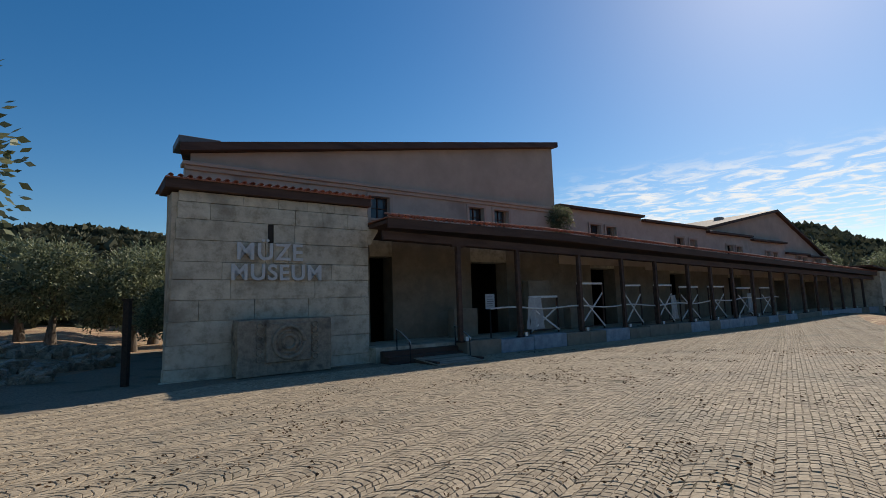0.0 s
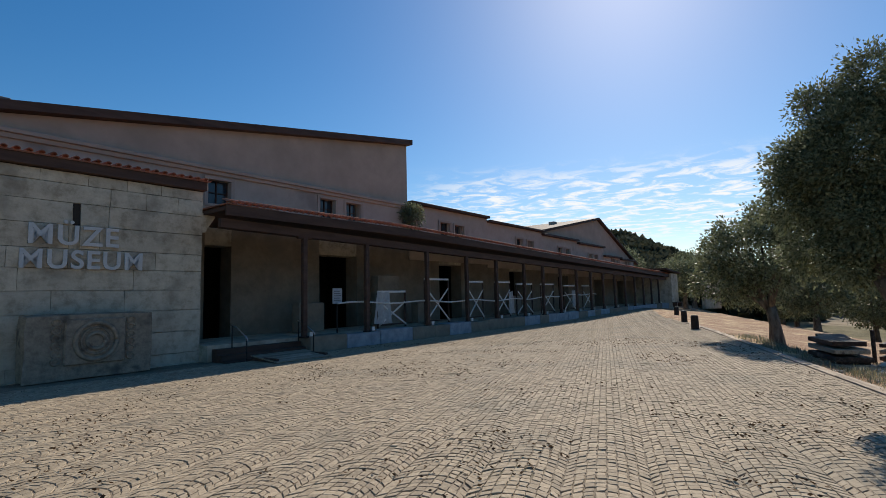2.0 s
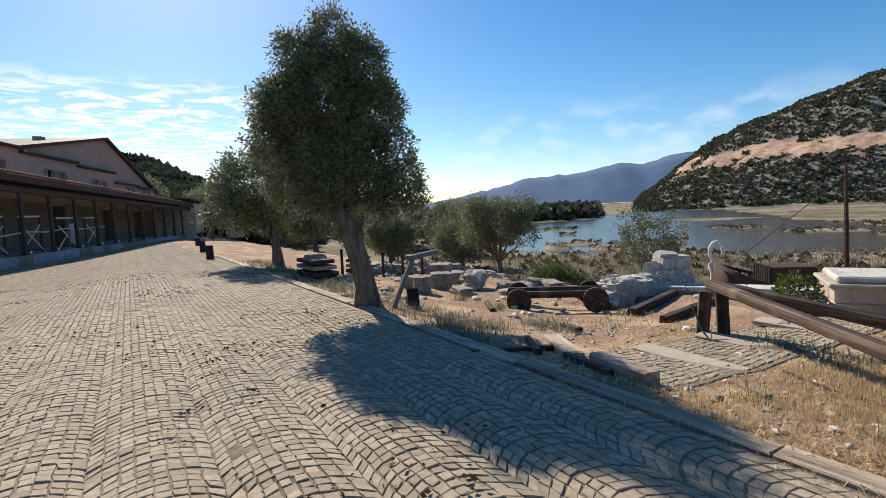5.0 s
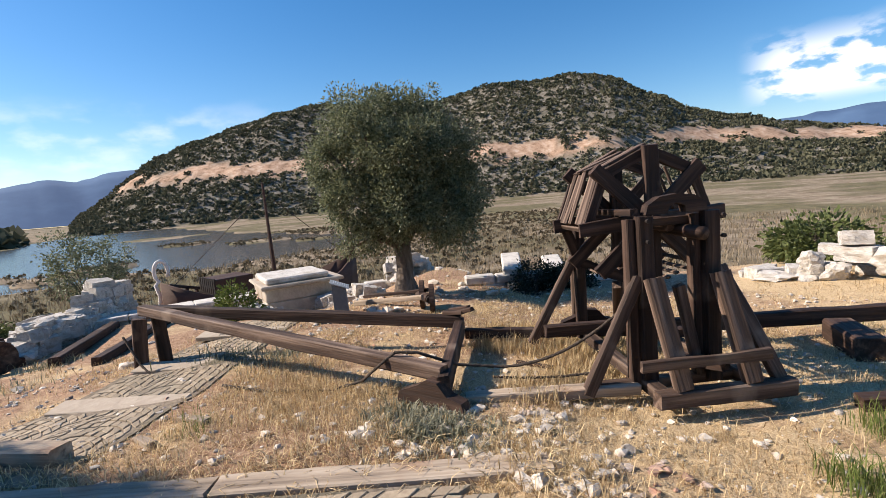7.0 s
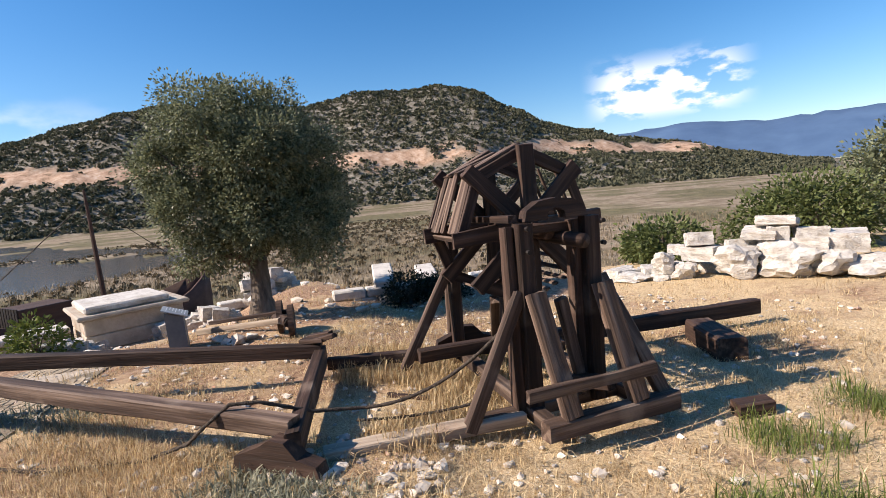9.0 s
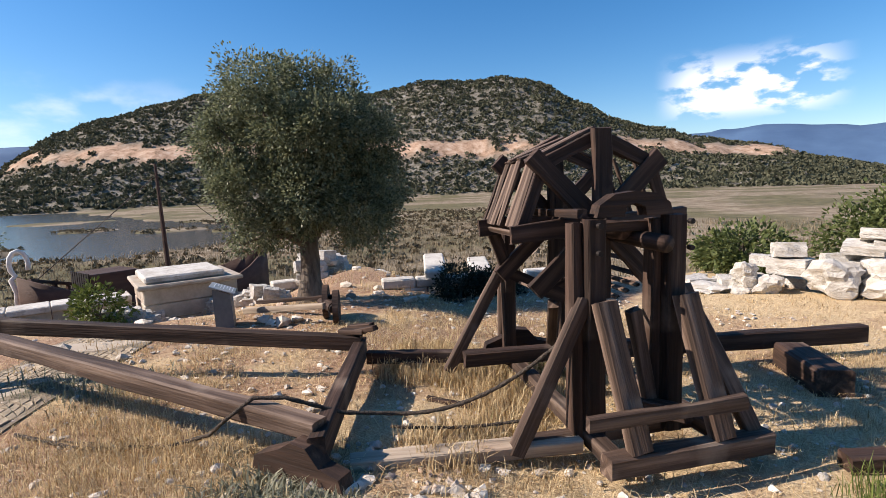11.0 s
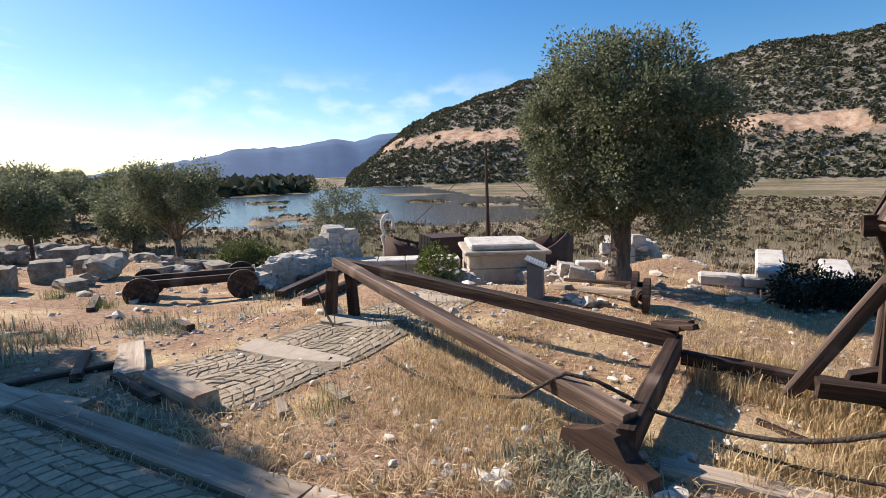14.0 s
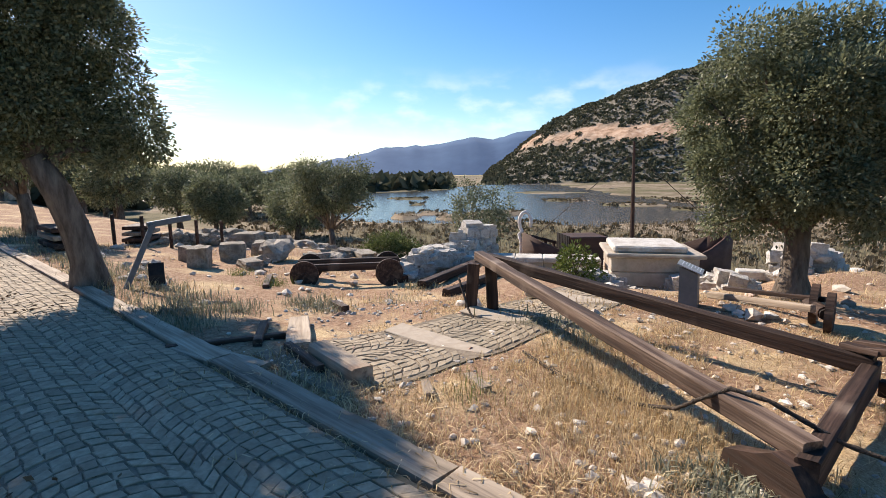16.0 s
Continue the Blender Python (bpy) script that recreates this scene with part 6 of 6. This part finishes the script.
for r, s in zip(rings, rings[1:]):
    for k in range(8):
        bm.faces.new((r[k], r[k + 1], s[k + 1], s[k]))
bmesh.ops.recalc_face_normals(bm, faces=bm.faces)
bmesh.ops.solidify(bm, geom=list(bm.faces), thickness=0.06)
part("hull", bm, M["brown_wood"], boat, "dark planked hull", smooth=True)
part("mast", tube([(0.1, 0, 0.3), (0.05, 0, 2.3), (0.0, 0, 4.4)], [0.07, 0.06, 0.035], 8), M["brown_wood"], boat, "tall bare mast")
for q in ((2.9, 0, 1.7), (-2.9, 0, 1.7), (0.6, 0.9, 1.0)):
    part("stay", tube([(0.0, 0, 4.1), q], 0.012, 4), M["rope"], boat, "thin stay")
part("cabin", boxes(((-2.0, -0.55, 0.9), (-0.9, 0.55, 1.75)), bevel=0.02), M["brown_wood"], boat, "boxy planked cabin")
for k in range(8):
    part("cabin_plank", boxes(((-2.03, -0.53 + 0.135 * k, 0.9), (-2.005, -0.43 + 0.135 * k, 1.78))), M["iron"], boat)
part("stem_post", boxes(((2.95, -0.08, 0.3), (3.15, 0.08, 2.3)), bevel=0.02), M["brown_wood"], boat)
hook = empty("white_hook", (17.0, -1.7, land(17.0, -1.7)), "white painted hook-shaped post beyond the tomb", "post")
pts = [(0, 0, 0), (0, -0.05, 0.9), (0, 0.02, 1.2)] + [(0, 0.02 - 0.17 + 0.17 * math.cos(a), 1.55 + 0.3 * math.sin(a)) for a in (radians(d) for d in range(-60, 231, 30))]
part("bar", tube(pts, 0.05, 8), M["white_paint"], hook, smooth=True)
rack = empty("timber_rack", (17.3, -2.6, land(17.3, -2.6)), "dark leaning timber rack beside the boat", "rack")
for k in range(5):
    beam("slat", (17.3 + 0.25 * k, -2.4 - 0.2 * k, land(17.3, -2.6) + 0.2), (17.2 + 0.25 * k, -2.2 - 0.28 * k, land(17.3, -2.6) + 1.2 - 0.1 * k), 0.08, 0.06, rack, M["brown_wood"], seed=200 + k)
beam("bar", (17.1, -2.0, land(17.3, -2.6) + 1.3), (18.4, -3.6, land(17.3, -2.6) + 0.75), 0.1, 0.08, rack, M["brown_wood"], seed=210)

# timber displays and bollards along the forecourt edge
for x, y, ang, w in ((13.6, 9.4, 40, 1.5), (15.4, 9.0, 20, 1.3), (12.0, 8.2, 55, 1.6)):
    d = empty("timber_display", (x, y, land(x, y)), "low stack of dark weathered boat timbers", "timber stack", "timber stacks by the forecourt", turn=Matrix.Rotation(radians(ang), 4, "Z"))
    for k in range(4):
        part("board", boxes(((-w / 2 + 0.05 * k, -0.35 + 0.03 * k, 0.16 * k), (w / 2 - 0.03 * k, 0.35, 0.16 * k + 0.10)), bevel=0.012), M["timber"] if k % 2 else M["weathered"], d)
    for sx in (-1, 1):
        part("bearer", boxes(((sx * w * 0.35 - 0.06, -0.3, 0.10), (sx * w * 0.35 + 0.06, 0.3, 0.16))), M["timber"], d)
fence = empty("post_row", (14.6, 9.6, land(14.6, 9.6)), "row of dark wooden stakes with a rope", "fence")
for k in range(5):
    x, y = 14.2 + 0.42 * k, 8.9 - 0.5 * k
    part("stake", tube([(x - 14.6, y - 9.6, land(x, y) - land(14.6, 9.6)), (x - 14.6, y - 9.6, land(x, y) - land(14.6, 9.6) + 0.85)], 0.045, 8), M["timber"], fence)
for x, y in ((16.4, 16.9), (20.6, 22.0), (26, 28.5)):
    b = empty("bollard", (x, y, forecourt_z(x, y) - 0.02), "short dark bollard at the forecourt edge", "bollard", "forecourt bollards")
    part("shaft", tube([(0, 0, 0), (0, 0, 0.55), (0, 0, 0.6)], [0.16, 0.15, 0.11], 10), M["iron"], b)
bench = empty("bench", on_front(50.2, -2.4, 0.1), "dark bench at the portico's far end", "bench", turn=TURN)
part("seat", boxes(((-1.2, -0.25, 0.42), (1.2, 0.25, 0.5)), bevel=0.01), M["brown_wood"], bench)
for sx in (-1, 1):
    part("leg", boxes(((sx - 0.06, -0.2, 0), (sx + 0.06, 0.2, 0.42))), M["brown_wood"], bench)
gate_wall = tagged(part("boundary_wall", boxes(((0, 0, -0.5), (2.2, 0.5, 2.6)), bevel=0.03), M["limestone"], None, m=Matrix.Translation((44, 44, 0))), "pale stone wall stub past the museum", "wall", kind="structure")


# ---- forecourt: bed, kerb timbers, setts ----
def ribbon(name, rows, zs, material, label):
    verts, faces = [], []
    n = len(rows[0])
    for r in rows:
        verts += r
    for i in range(len(rows) - 1):
        for k in range(n - 1):
            faces.append((i * n + k, i * n + k + 1, (i + 1) * n + k + 1, (i + 1) * n + k))
    return tagged(new(name, quads_mesh(name, verts, faces, material, True)), label, "pavement", kind="structure")


def court_xy(u, v):
    """u: along the edge line, v: back from it."""
    p = KERB + KERB_LINE * u - DOWN * v
    return p.x, p.y


rows = []
for i in range(0, 70):
    u = -14 + i * 1.35
    row = []
    for k in range(0, 34):
        v = 0.06 + edge_turn(u) + k * 0.95
        x, y = court_xy(u, v)
        row.append((x, y, forecourt_z(x, y) - 0.009))
    rows.append(row)
pavement = ribbon("pavement", rows, None, M["joint"], "earth-filled joints of the cobbled forecourt")

kerb = empty("kerb", (4.4, -0.7, -0.05), "bleached timber edging along the cobbled forecourt", "kerb", kind="structure")
u = -1.15
rk = random.Random(9)
while u < 26:
    n = rk.uniform(1.3, 2.6)
    a, b = court_xy(u, -0.08), court_xy(u + n - 0.02, -0.08 + rk.uniform(-0.02, 0.02))
    beam("edging", (*a, forecourt_z(*a) - 0.045 + rk.uniform(-0.008, 0.008)), (*b, forecourt_z(*b) - 0.045), 0.20, 0.10, kerb, M["weathered"], seed=int(u * 10) + 300)
    u += n


def lay_setts(u0, u1, v0, v1, keep, seed_):
    """Corner places of setts laid in shallow fans."""
    rs = random.Random(seed_)
    W = 0.72
    out = []
    nb0, nb1 = int(math.floor(v0 / W)), int(math.ceil(v1 / W))
    for bnd in range(nb0, nb1):
        rows_n = int((u1 - u0) / 0.092)
        shift = 0.06 * (bnd % 2)
        for r in range(rows_n):
            n = 8
            lift = rs.uniform(-0.008, 0.008)
            for k in range(n):
                f0, f1 = k / n, (k + 1) / n
                sag = lambda f: 0.20 * (1 - (2 * f - 1) ** 2)
                uu = u0 + r * 0.092 + shift + lift
                va, vb = (bnd + f0) * W, (bnd + f1) * W
                ua, ub = uu + sag(f0), uu + sag(f1)
                mu, mv = (ua + ub) / 2 + 0.05, (va + vb) / 2
                if mv < v0 or mv > v1 or not keep(mu, mv):
                    continue
                g = 0.003 + rs.random() * 0.005
                j = [rs.uniform(-0.010, 0.010) for _ in range(8)]
                out.append(((ua + g + j[0], va + g + j[1]), (ub + g + j[2], vb - g + j[3]), (ub + 0.092 - g + j[4], vb - g + j[5]), (ua + 0.092 - g + j[6], va + g + j[7]), rs.uniform(-0.0035, 0.0035)))
    return out


def setts_mesh(name, setts, place, material, thick=0.03, plain=False):
    nv = len(setts) * 12
    V = np.zeros((nv, 3), np.float32)
    F = []
    for i, s in enumerate(setts):
        cu, cv = sum(p[0] for p in s[:4]) / 4, sum(p[1] for p in s[:4]) / 4
        for k in range(4):
            pu, pv = s[k]
            x, y, z = place(pu, pv)
            V[i * 12 + k] = (x, y, z - thick)
            V[i * 12 + 4 + k] = (x, y, z + s[4] - 0.003)
            x, y, z = place(cu + (pu - cu) * 0.88, cv + (pv - cv) * 0.88)
            V[i * 12 + 8 + k] = (x, y, z + s[4])
        b = i * 12
        if plain:
            for k in range(4):
                l = (k + 1) % 4
                F.append((b + k, b + l, b + 8 + l, b + 8 + k))
            F.append((b + 8, b + 9, b + 10, b + 11))
            continue
        for k in range(4):
            l = (k + 1) % 4
            F.append((b + k, b + l, b + 4 + l, b + 4 + k))
            F.append((b + 4 + k, b + 4 + l, b + 8 + l, b + 8 + k))
        F.append((b + 8, b + 9, b + 10, b + 11))
    return quads_mesh(name, V.tolist(), F, material)


def on_court(u, v):
    x, y = court_xy(u, v)
    return x, y, forecourt_z(x, y) + 0.006 * noise.noise((x * 0.9, y * 0.9, 1))


weed_at = Vector((3.66, 10.49))


def court_keep(u, v):
    x, y = court_xy(u, v)
    if v < 0.1 + edge_turn(u) or (Vector((x, y)) - weed_at).length < 0.22:
        return False
    if noise.noise((x * 2.6, y * 2.6, 8.8)) > 0.66:
        return False
    return INTO.dot(Vector((x, y)) - FRONT) < -1.4 or FACE.dot(Vector((x, y)) - FRONT) < -6.5


def near_piece(u, v):
    return 1.0 < u < 3.4 and 0.1 < v < 1.6


setts = lay_setts(-2.0, 17.0, 0.1, 16.5, court_keep, 21)
far_setts = [s for s in setts if not near_piece(*s[0])]
near_setts = [s for s in setts if near_piece(*s[0])][:300]
far_setts += [s for s in setts if near_piece(*s[0])][300:]
me = setts_mesh("setts", far_setts, on_court, M["cobble"])
ob = part("setts", me, None, pavement, "small grey-beige stone setts laid in fans")
tagged(ob, kind="stuff")
ob = part("setts", setts_mesh("setts", lay_setts(17.0, 46.0, 0.1, 17.0, court_keep, 22) + lay_setts(-7.0, -2.1, 0.1, 16.5, court_keep, 23), on_court, M["cobble"], plain=True), None, pavement, "small grey-beige stone setts laid in fans")
tagged(ob, kind="stuff")
for s in near_setts:
    part("sett", setts_mesh("sett", [s], on_court, M["cobble_piece"]), None, pavement)

# cobbled path down the slope with pale slabs across it
PATH_A, PATH_B = Vector((6.1, 0.15)), Vector((9.6, -2.6))


def on_path(u, v):
    d = (PATH_B - PATH_A).normalized()
    p = PATH_A + d * u + Vector((-d.y, d.x)) * (v - 0.6)
    return p.x, p.y, land(p.x, p.y) + 0.022


path_setts = lay_setts(-0.3, 4.4, 0.0, 1.2, lambda u, v: not any(abs(u - c) < 0.2 for c in (1.0, 2.15, 3.5)), 33)
path = tagged(new("path", setts_mesh("path", path_setts, on_path, M["cobble"], 0.06)), "cobbled footpath of small setts crossed by pale slabs", "path", kind="structure")
bed = []
for i in range(48):
    bed.append([(lambda q: (q[0], q[1], q[2] - 0.009))(on_path(-0.5 + i * 0.105, 0.12 * k - 0.06)) for k in range(12)])
ribbon("pavement", bed, None, M["joint"], "earth bed of the cobbled footpath")
for c in (1.0, 2.15, 3.5):
    x0, y0, z0 = on_path(c, 0.6)
    ang = math.atan2((PATH_B - PATH_A).y, (PATH_B - PATH_A).x)
    part("slab", boxes(((-0.13, -0.62, -0.05), (0.13, 0.62, 0.012)), bevel=0.008), M["slab"], path, "pale stone slab", Matrix.Translation((x0, y0, z0)) @ Matrix.Rotation(ang, 4, "Z") @ Matrix.Rotation(-0.09, 4, "Y"))

# ---- loose stones, straw and weeds ----
rs = np.random.RandomState(14)


def pebbles(name, n, region, lo, hi, seed_, label):
    rr = random.Random(seed_)
    shapes = []
    for k in range(6):
        me = rock_mesh("p", (1, 1, 0.8), 90 + k, M["rubble"], 0.35, 1)
        shapes.append((np.array([v.co[:] for v in me.vertices]), [tuple(p.vertices) for p in me.polygons]))
        bpy.data.meshes.remove(me)
    V, F = [], []
    c = 0
    while n > 0:
        x, y = region(rr)
        if kerb_q(x, y) < 0.25:
            continue
        n -= 1
        s = lo + (hi - lo) * rr.random() ** 3
        v, f = shapes[rr.randrange(6)]
        a = rr.uniform(0, 6.28)
        R = np.array([[math.cos(a), -math.sin(a), 0], [math.sin(a), math.cos(a), 0], [0, 0, 1]])
        w = (v * np.array([s * rr.uniform(0.8, 1.5), s, s * 0.8])) @ R.T + np.array([x, y, land(x, y) - s * 0.18])
        V += w.tolist()
        F += [tuple(i + c for i in p) for p in f]
        c += len(v)
    return tagged(new(name, quads_mesh(name, V, F, M["rubble"])), label, "stones", kind="stuff")


pebbles("loose_stones", 520, lambda r: (r.gauss(3.6, 0.75), r.gauss(-2.35, 0.45)), 0.018, 0.09, 1, "scattered pale and reddish stones on the bare earth")
pebbles("loose_stones", 4000, lambda r: (r.uniform(2, 9), r.uniform(-8, 1.5)), 0.008, 0.06, 2, "small stones scattered over the dry slope")
pebbles("loose_stones", 900, lambda r: (r.uniform(8, 22), r.uniform(-9, 9)), 0.03, 0.2, 3, "tumbled stones over the ruins slope")


def tufts(name, n, region, height, spread, blades, material, label, seed_, width=0.035, curl=0.5, keep=None):
    """Grass in tufts: thin bent blades of two faces each."""
    r = np.random.RandomState(seed_)
    rr = random.Random(seed_)
    roots = []
    while len(roots) < n:
        x, y = region(rr)
        if keep and not keep(x, y):
            continue
        roots.append((x, y, land(x, y)))
    roots = np.array(roots)
    k = np.repeat(np.arange(n), blades)
    m = len(k)
    base = roots[k] + np.column_stack([r.normal(size=m) * spread, r.normal(size=m) * spread, np.full(m, -0.01)])
    h = height * r.uniform(0.45, 1.25, m) * r.uniform(0.6, 1.3, n)[k]
    a = r.uniform(0, 2 * np.pi, m)
    lean = r.uniform(0.1, 1.0, m) * curl
    d = np.column_stack([np.cos(a), np.sin(a), np.zeros(m)])
    s = np.column_stack([-np.sin(a), np.cos(a), np.zeros(m)]) * (width * h)[:, None]
    up = np.array([0, 0, 1.0])
    mid = base + d * (h * lean * 0.35)[:, None] + up * (h * 0.6)[:, None]
    tip = base + d * (h * lean * 1.1)[:, None] + up * (h * (1 - 0.35 * lean))[:, None]
    V = np.stack([base - s, base + s, mid + s * 0.8, mid - s * 0.8, tip], 1).reshape(-1, 3)
    i = np.arange(m) * 5
    quads = np.column_stack([i, i + 1, i + 2, i + 3])
    tris = np.column_stack([i + 3, i + 2, i + 4])
    me = bpy.data.meshes.new(name)
    me.vertices.add(len(V))
    me.vertices.foreach_set("co", V.astype(np.float32).ravel())
    loops = np.concatenate([np.column_stack([quads, tris]).reshape(-1)]).astype(np.int32)
    me.loops.add(len(loops))
    me.loops.foreach_set("vertex_index", loops)
    starts = np.column_stack([np.arange(m) * 7, np.arange(m) * 7 + 4]).ravel().astype(np.int32)
    me.polygons.add(m * 2)
    me.polygons.foreach_set("loop_start", starts)
    me.update(calc_edges=True)
    me.materials.append(M[material])
    return tagged(new(name, me), label, "grass", kind="stuff")


def in_straw(x, y):
    q = kerb_q(x, y)
    on = (Vector((x, y)) - PATH_A).dot(Vector((0.786, -0.618)))
    off = abs((Vector((x, y)) - PATH_A).dot(Vector((0.618, 0.786))))
    if q < 0.15 or (off < 0.75 and -0.2 < on < 5):
        return False
    if (x - 3.6) ** 2 / 1.2 + (y + 2.3) ** 2 / 0.3 < 1 and rs.uniform() < 0.8:
        return False
    return noise.noise((x * 0.8, y * 0.8, 4)) + 0.35 * noise.noise((x * 2.5, y * 2.5, 9)) > 0.0


tufts("dry_grass", 3800, lambda r: (r.uniform(2.4, 9.5), r.uniform(-7.5, -0.2)), 0.068, 0.055, 12, "straw", "dry golden grass over the slope", 1, 0.022, 1.2, in_straw)
tufts("dry_grass", 900, lambda r: (r.uniform(4.0, 6.0), r.uniform(-5.0, -2.9)), 0.15, 0.04, 16, "straw", "tall dry golden grass between the frame rails", 2, 0.016, 0.7, lambda x, y: in_straw(x, y) and abs((x - 4.9) * 0.8 + (y + 3.9) * 0.6) < 0.75)
tufts("dry_grass", 500, lambda r: (r.gauss(5.6, 0.8), r.gauss(-1.9, 0.4)), 0.10, 0.05, 16, "straw", "tall dry golden grass along the lying frame", 3, 0.018, 0.8, in_straw)
tufts("dry_grass", 2600, lambda r: (r.uniform(-2, 5), r.uniform(-12, -4.5)), 0.07, 0.07, 10, "straw", "dry trampled straw around the crane", 4, 0.03, 1.6, lambda x, y: kerb_q(x, y) > 0.15)
tufts("dry_grass", 700, lambda r: (lambda u, v: court_xy(u, v))(r.uniform(-1.5, 3.2), r.gauss(-0.05, 0.32)), 0.09, 0.06, 14, "straw", "dry straw spilled over the timber edging", 5, 0.03, 1.8)
tufts("dry_grass", 2200, lambda r: (r.uniform(8, 24), r.uniform(-10, 10)), 0.11, 0.10, 10, "straw", "dry grass among the ruins", 6, 0.03, 1.0, lambda x, y: kerb_q(x, y) > 0.3 and noise.noise((x * 0.5, y * 0.5, 6)) > 0.05)
GREEN = [(2.29, -4.33), (2.1, -3.5), (1.95, -3.68), (1.86, -5.07), (2.0, -3.45), (1.9, -5.0)]
tufts("green_weeds", 54, lambda r: (lambda c: (r.gauss(c[0], 0.16), r.gauss(c[1], 0.12)))(r.choice(GREEN)), 0.15, 0.08, 60, "green_weed", "bright green feathery weeds on the straw", 7, 0.016, 0.9, lambda x, y: kerb_q(x, y) > 0.1)
tufts("green_weeds", 40, lambda r: r.choice([(1.45, -4.2), (1.1, -5.6), (3.25, -6.7), (4.9, -4.75), (5.05, -4.4), (4.2, -3.4), (10.0, 2.6), (10.9, 3.7), (5.5, -0.9)]), 0.17, 0.12, 40, "green_weed", "green weeds standing in the straw", 8, 0.012, 0.6)
tufts("green_weeds", 10, lambda r: (r.gauss(3.66, 0.16), r.gauss(10.49, 0.1)), 0.05, 0.07, 60, "green_weed", "patch of green weed between the setts", 9, 0.06, 1.0)
tufts("silver_weeds", 46, lambda r: (r.gauss(4.35, 0.28), r.gauss(-2.15, 0.16)), 0.09, 0.07, 60, "silver_leaf", "low silvery weeds along the stony edge", 10, 0.05, 1.1, lambda x, y: kerb_q(x, y) > 0.12)
tufts("silver_weeds", 120, lambda r: r.choice([(7.4, 2.4), (7.8, 2.1), (8.0, 2.9), (8.6, 1.5), (8.2, 1.2), (9.2, 0.4), (7.2, 2.9), (6.8, 2.1), (10.5, 0.2), (7.6, -1.6), (7.0, -1.9)]), 0.11, 0.20, 40, "silver_leaf", "low silvery weeds beside the path", 11, 0.04, 1.0)
tufts("silver_weeds", 200, lambda r: (lambda u, v: court_xy(u, v))(r.uniform(5.0, 20), -r.uniform(0.25, 1.3)), 0.15, 0.11, 26, "silver_leaf", "grey-green weeds along the forecourt edge", 12, 0.03, 0.9)
tufts("marsh_reeds", 5200, lambda r: (lambda d, b: (2 + d * math.sin(b), -1 + d * math.cos(b)))(r.uniform(22, 70), radians(r.uniform(62, 175))), 0.42, 0.45, 9, "reed", "brown reeds on the marsh", 13, 0.05, 0.7, lambda x, y: land(x, y) < LAKE + 1.3 and land(x, y) > LAKE)
tufts("straw_litter", 5200, lambda r: (r.uniform(1.2, 7.5), r.uniform(-7.0, 0.3)), 0.07, 0.08, 7, "straw", "fallen dry straw covering the ground", 14, 0.03, 2.6, lambda x, y: kerb_q(x, y) > 0.2 and not (abs((Vector((x, y)) - PATH_A).dot(Vector((0.618, 0.786)))) < 0.65 and (Vector((x, y)) - PATH_A).dot(Vector((0.786, -0.618))) > -0.2))

# fallen leaves in the joints of the forecourt
rl = random.Random(31)
spots_ = []
while len(spots_) < 4200:
    u, v = rl.uniform(-1, 18), rl.uniform(0.2, 13)
    x, y = court_xy(u, v)
    if not court_keep(u, v) or noise.noise((x * 0.55, y * 0.55, 3.3)) + 0.5 * noise.noise((x * 3.1, y * 3.1, 1.3)) < 0.12 + 0.02 * v:
        continue
    spots_.append((x, y, forecourt_z(x, y) + 0.012))
ways = np.array([(rl.uniform(-1, 1), rl.uniform(-1, 1), rl.uniform(-0.05, 0.2)) for _ in spots_])
leaf_mesh = leaves_mesh("leaf_litter", np.array(spots_), ways, np.array([rl.uniform(0.025, 0.065) for _ in spots_]), M["dead_leaf"], 0.24, 5)
tagged(new("leaf_litter", leaf_mesh), "dry brown leaves fallen on the setts", "leaves", kind="stuff")
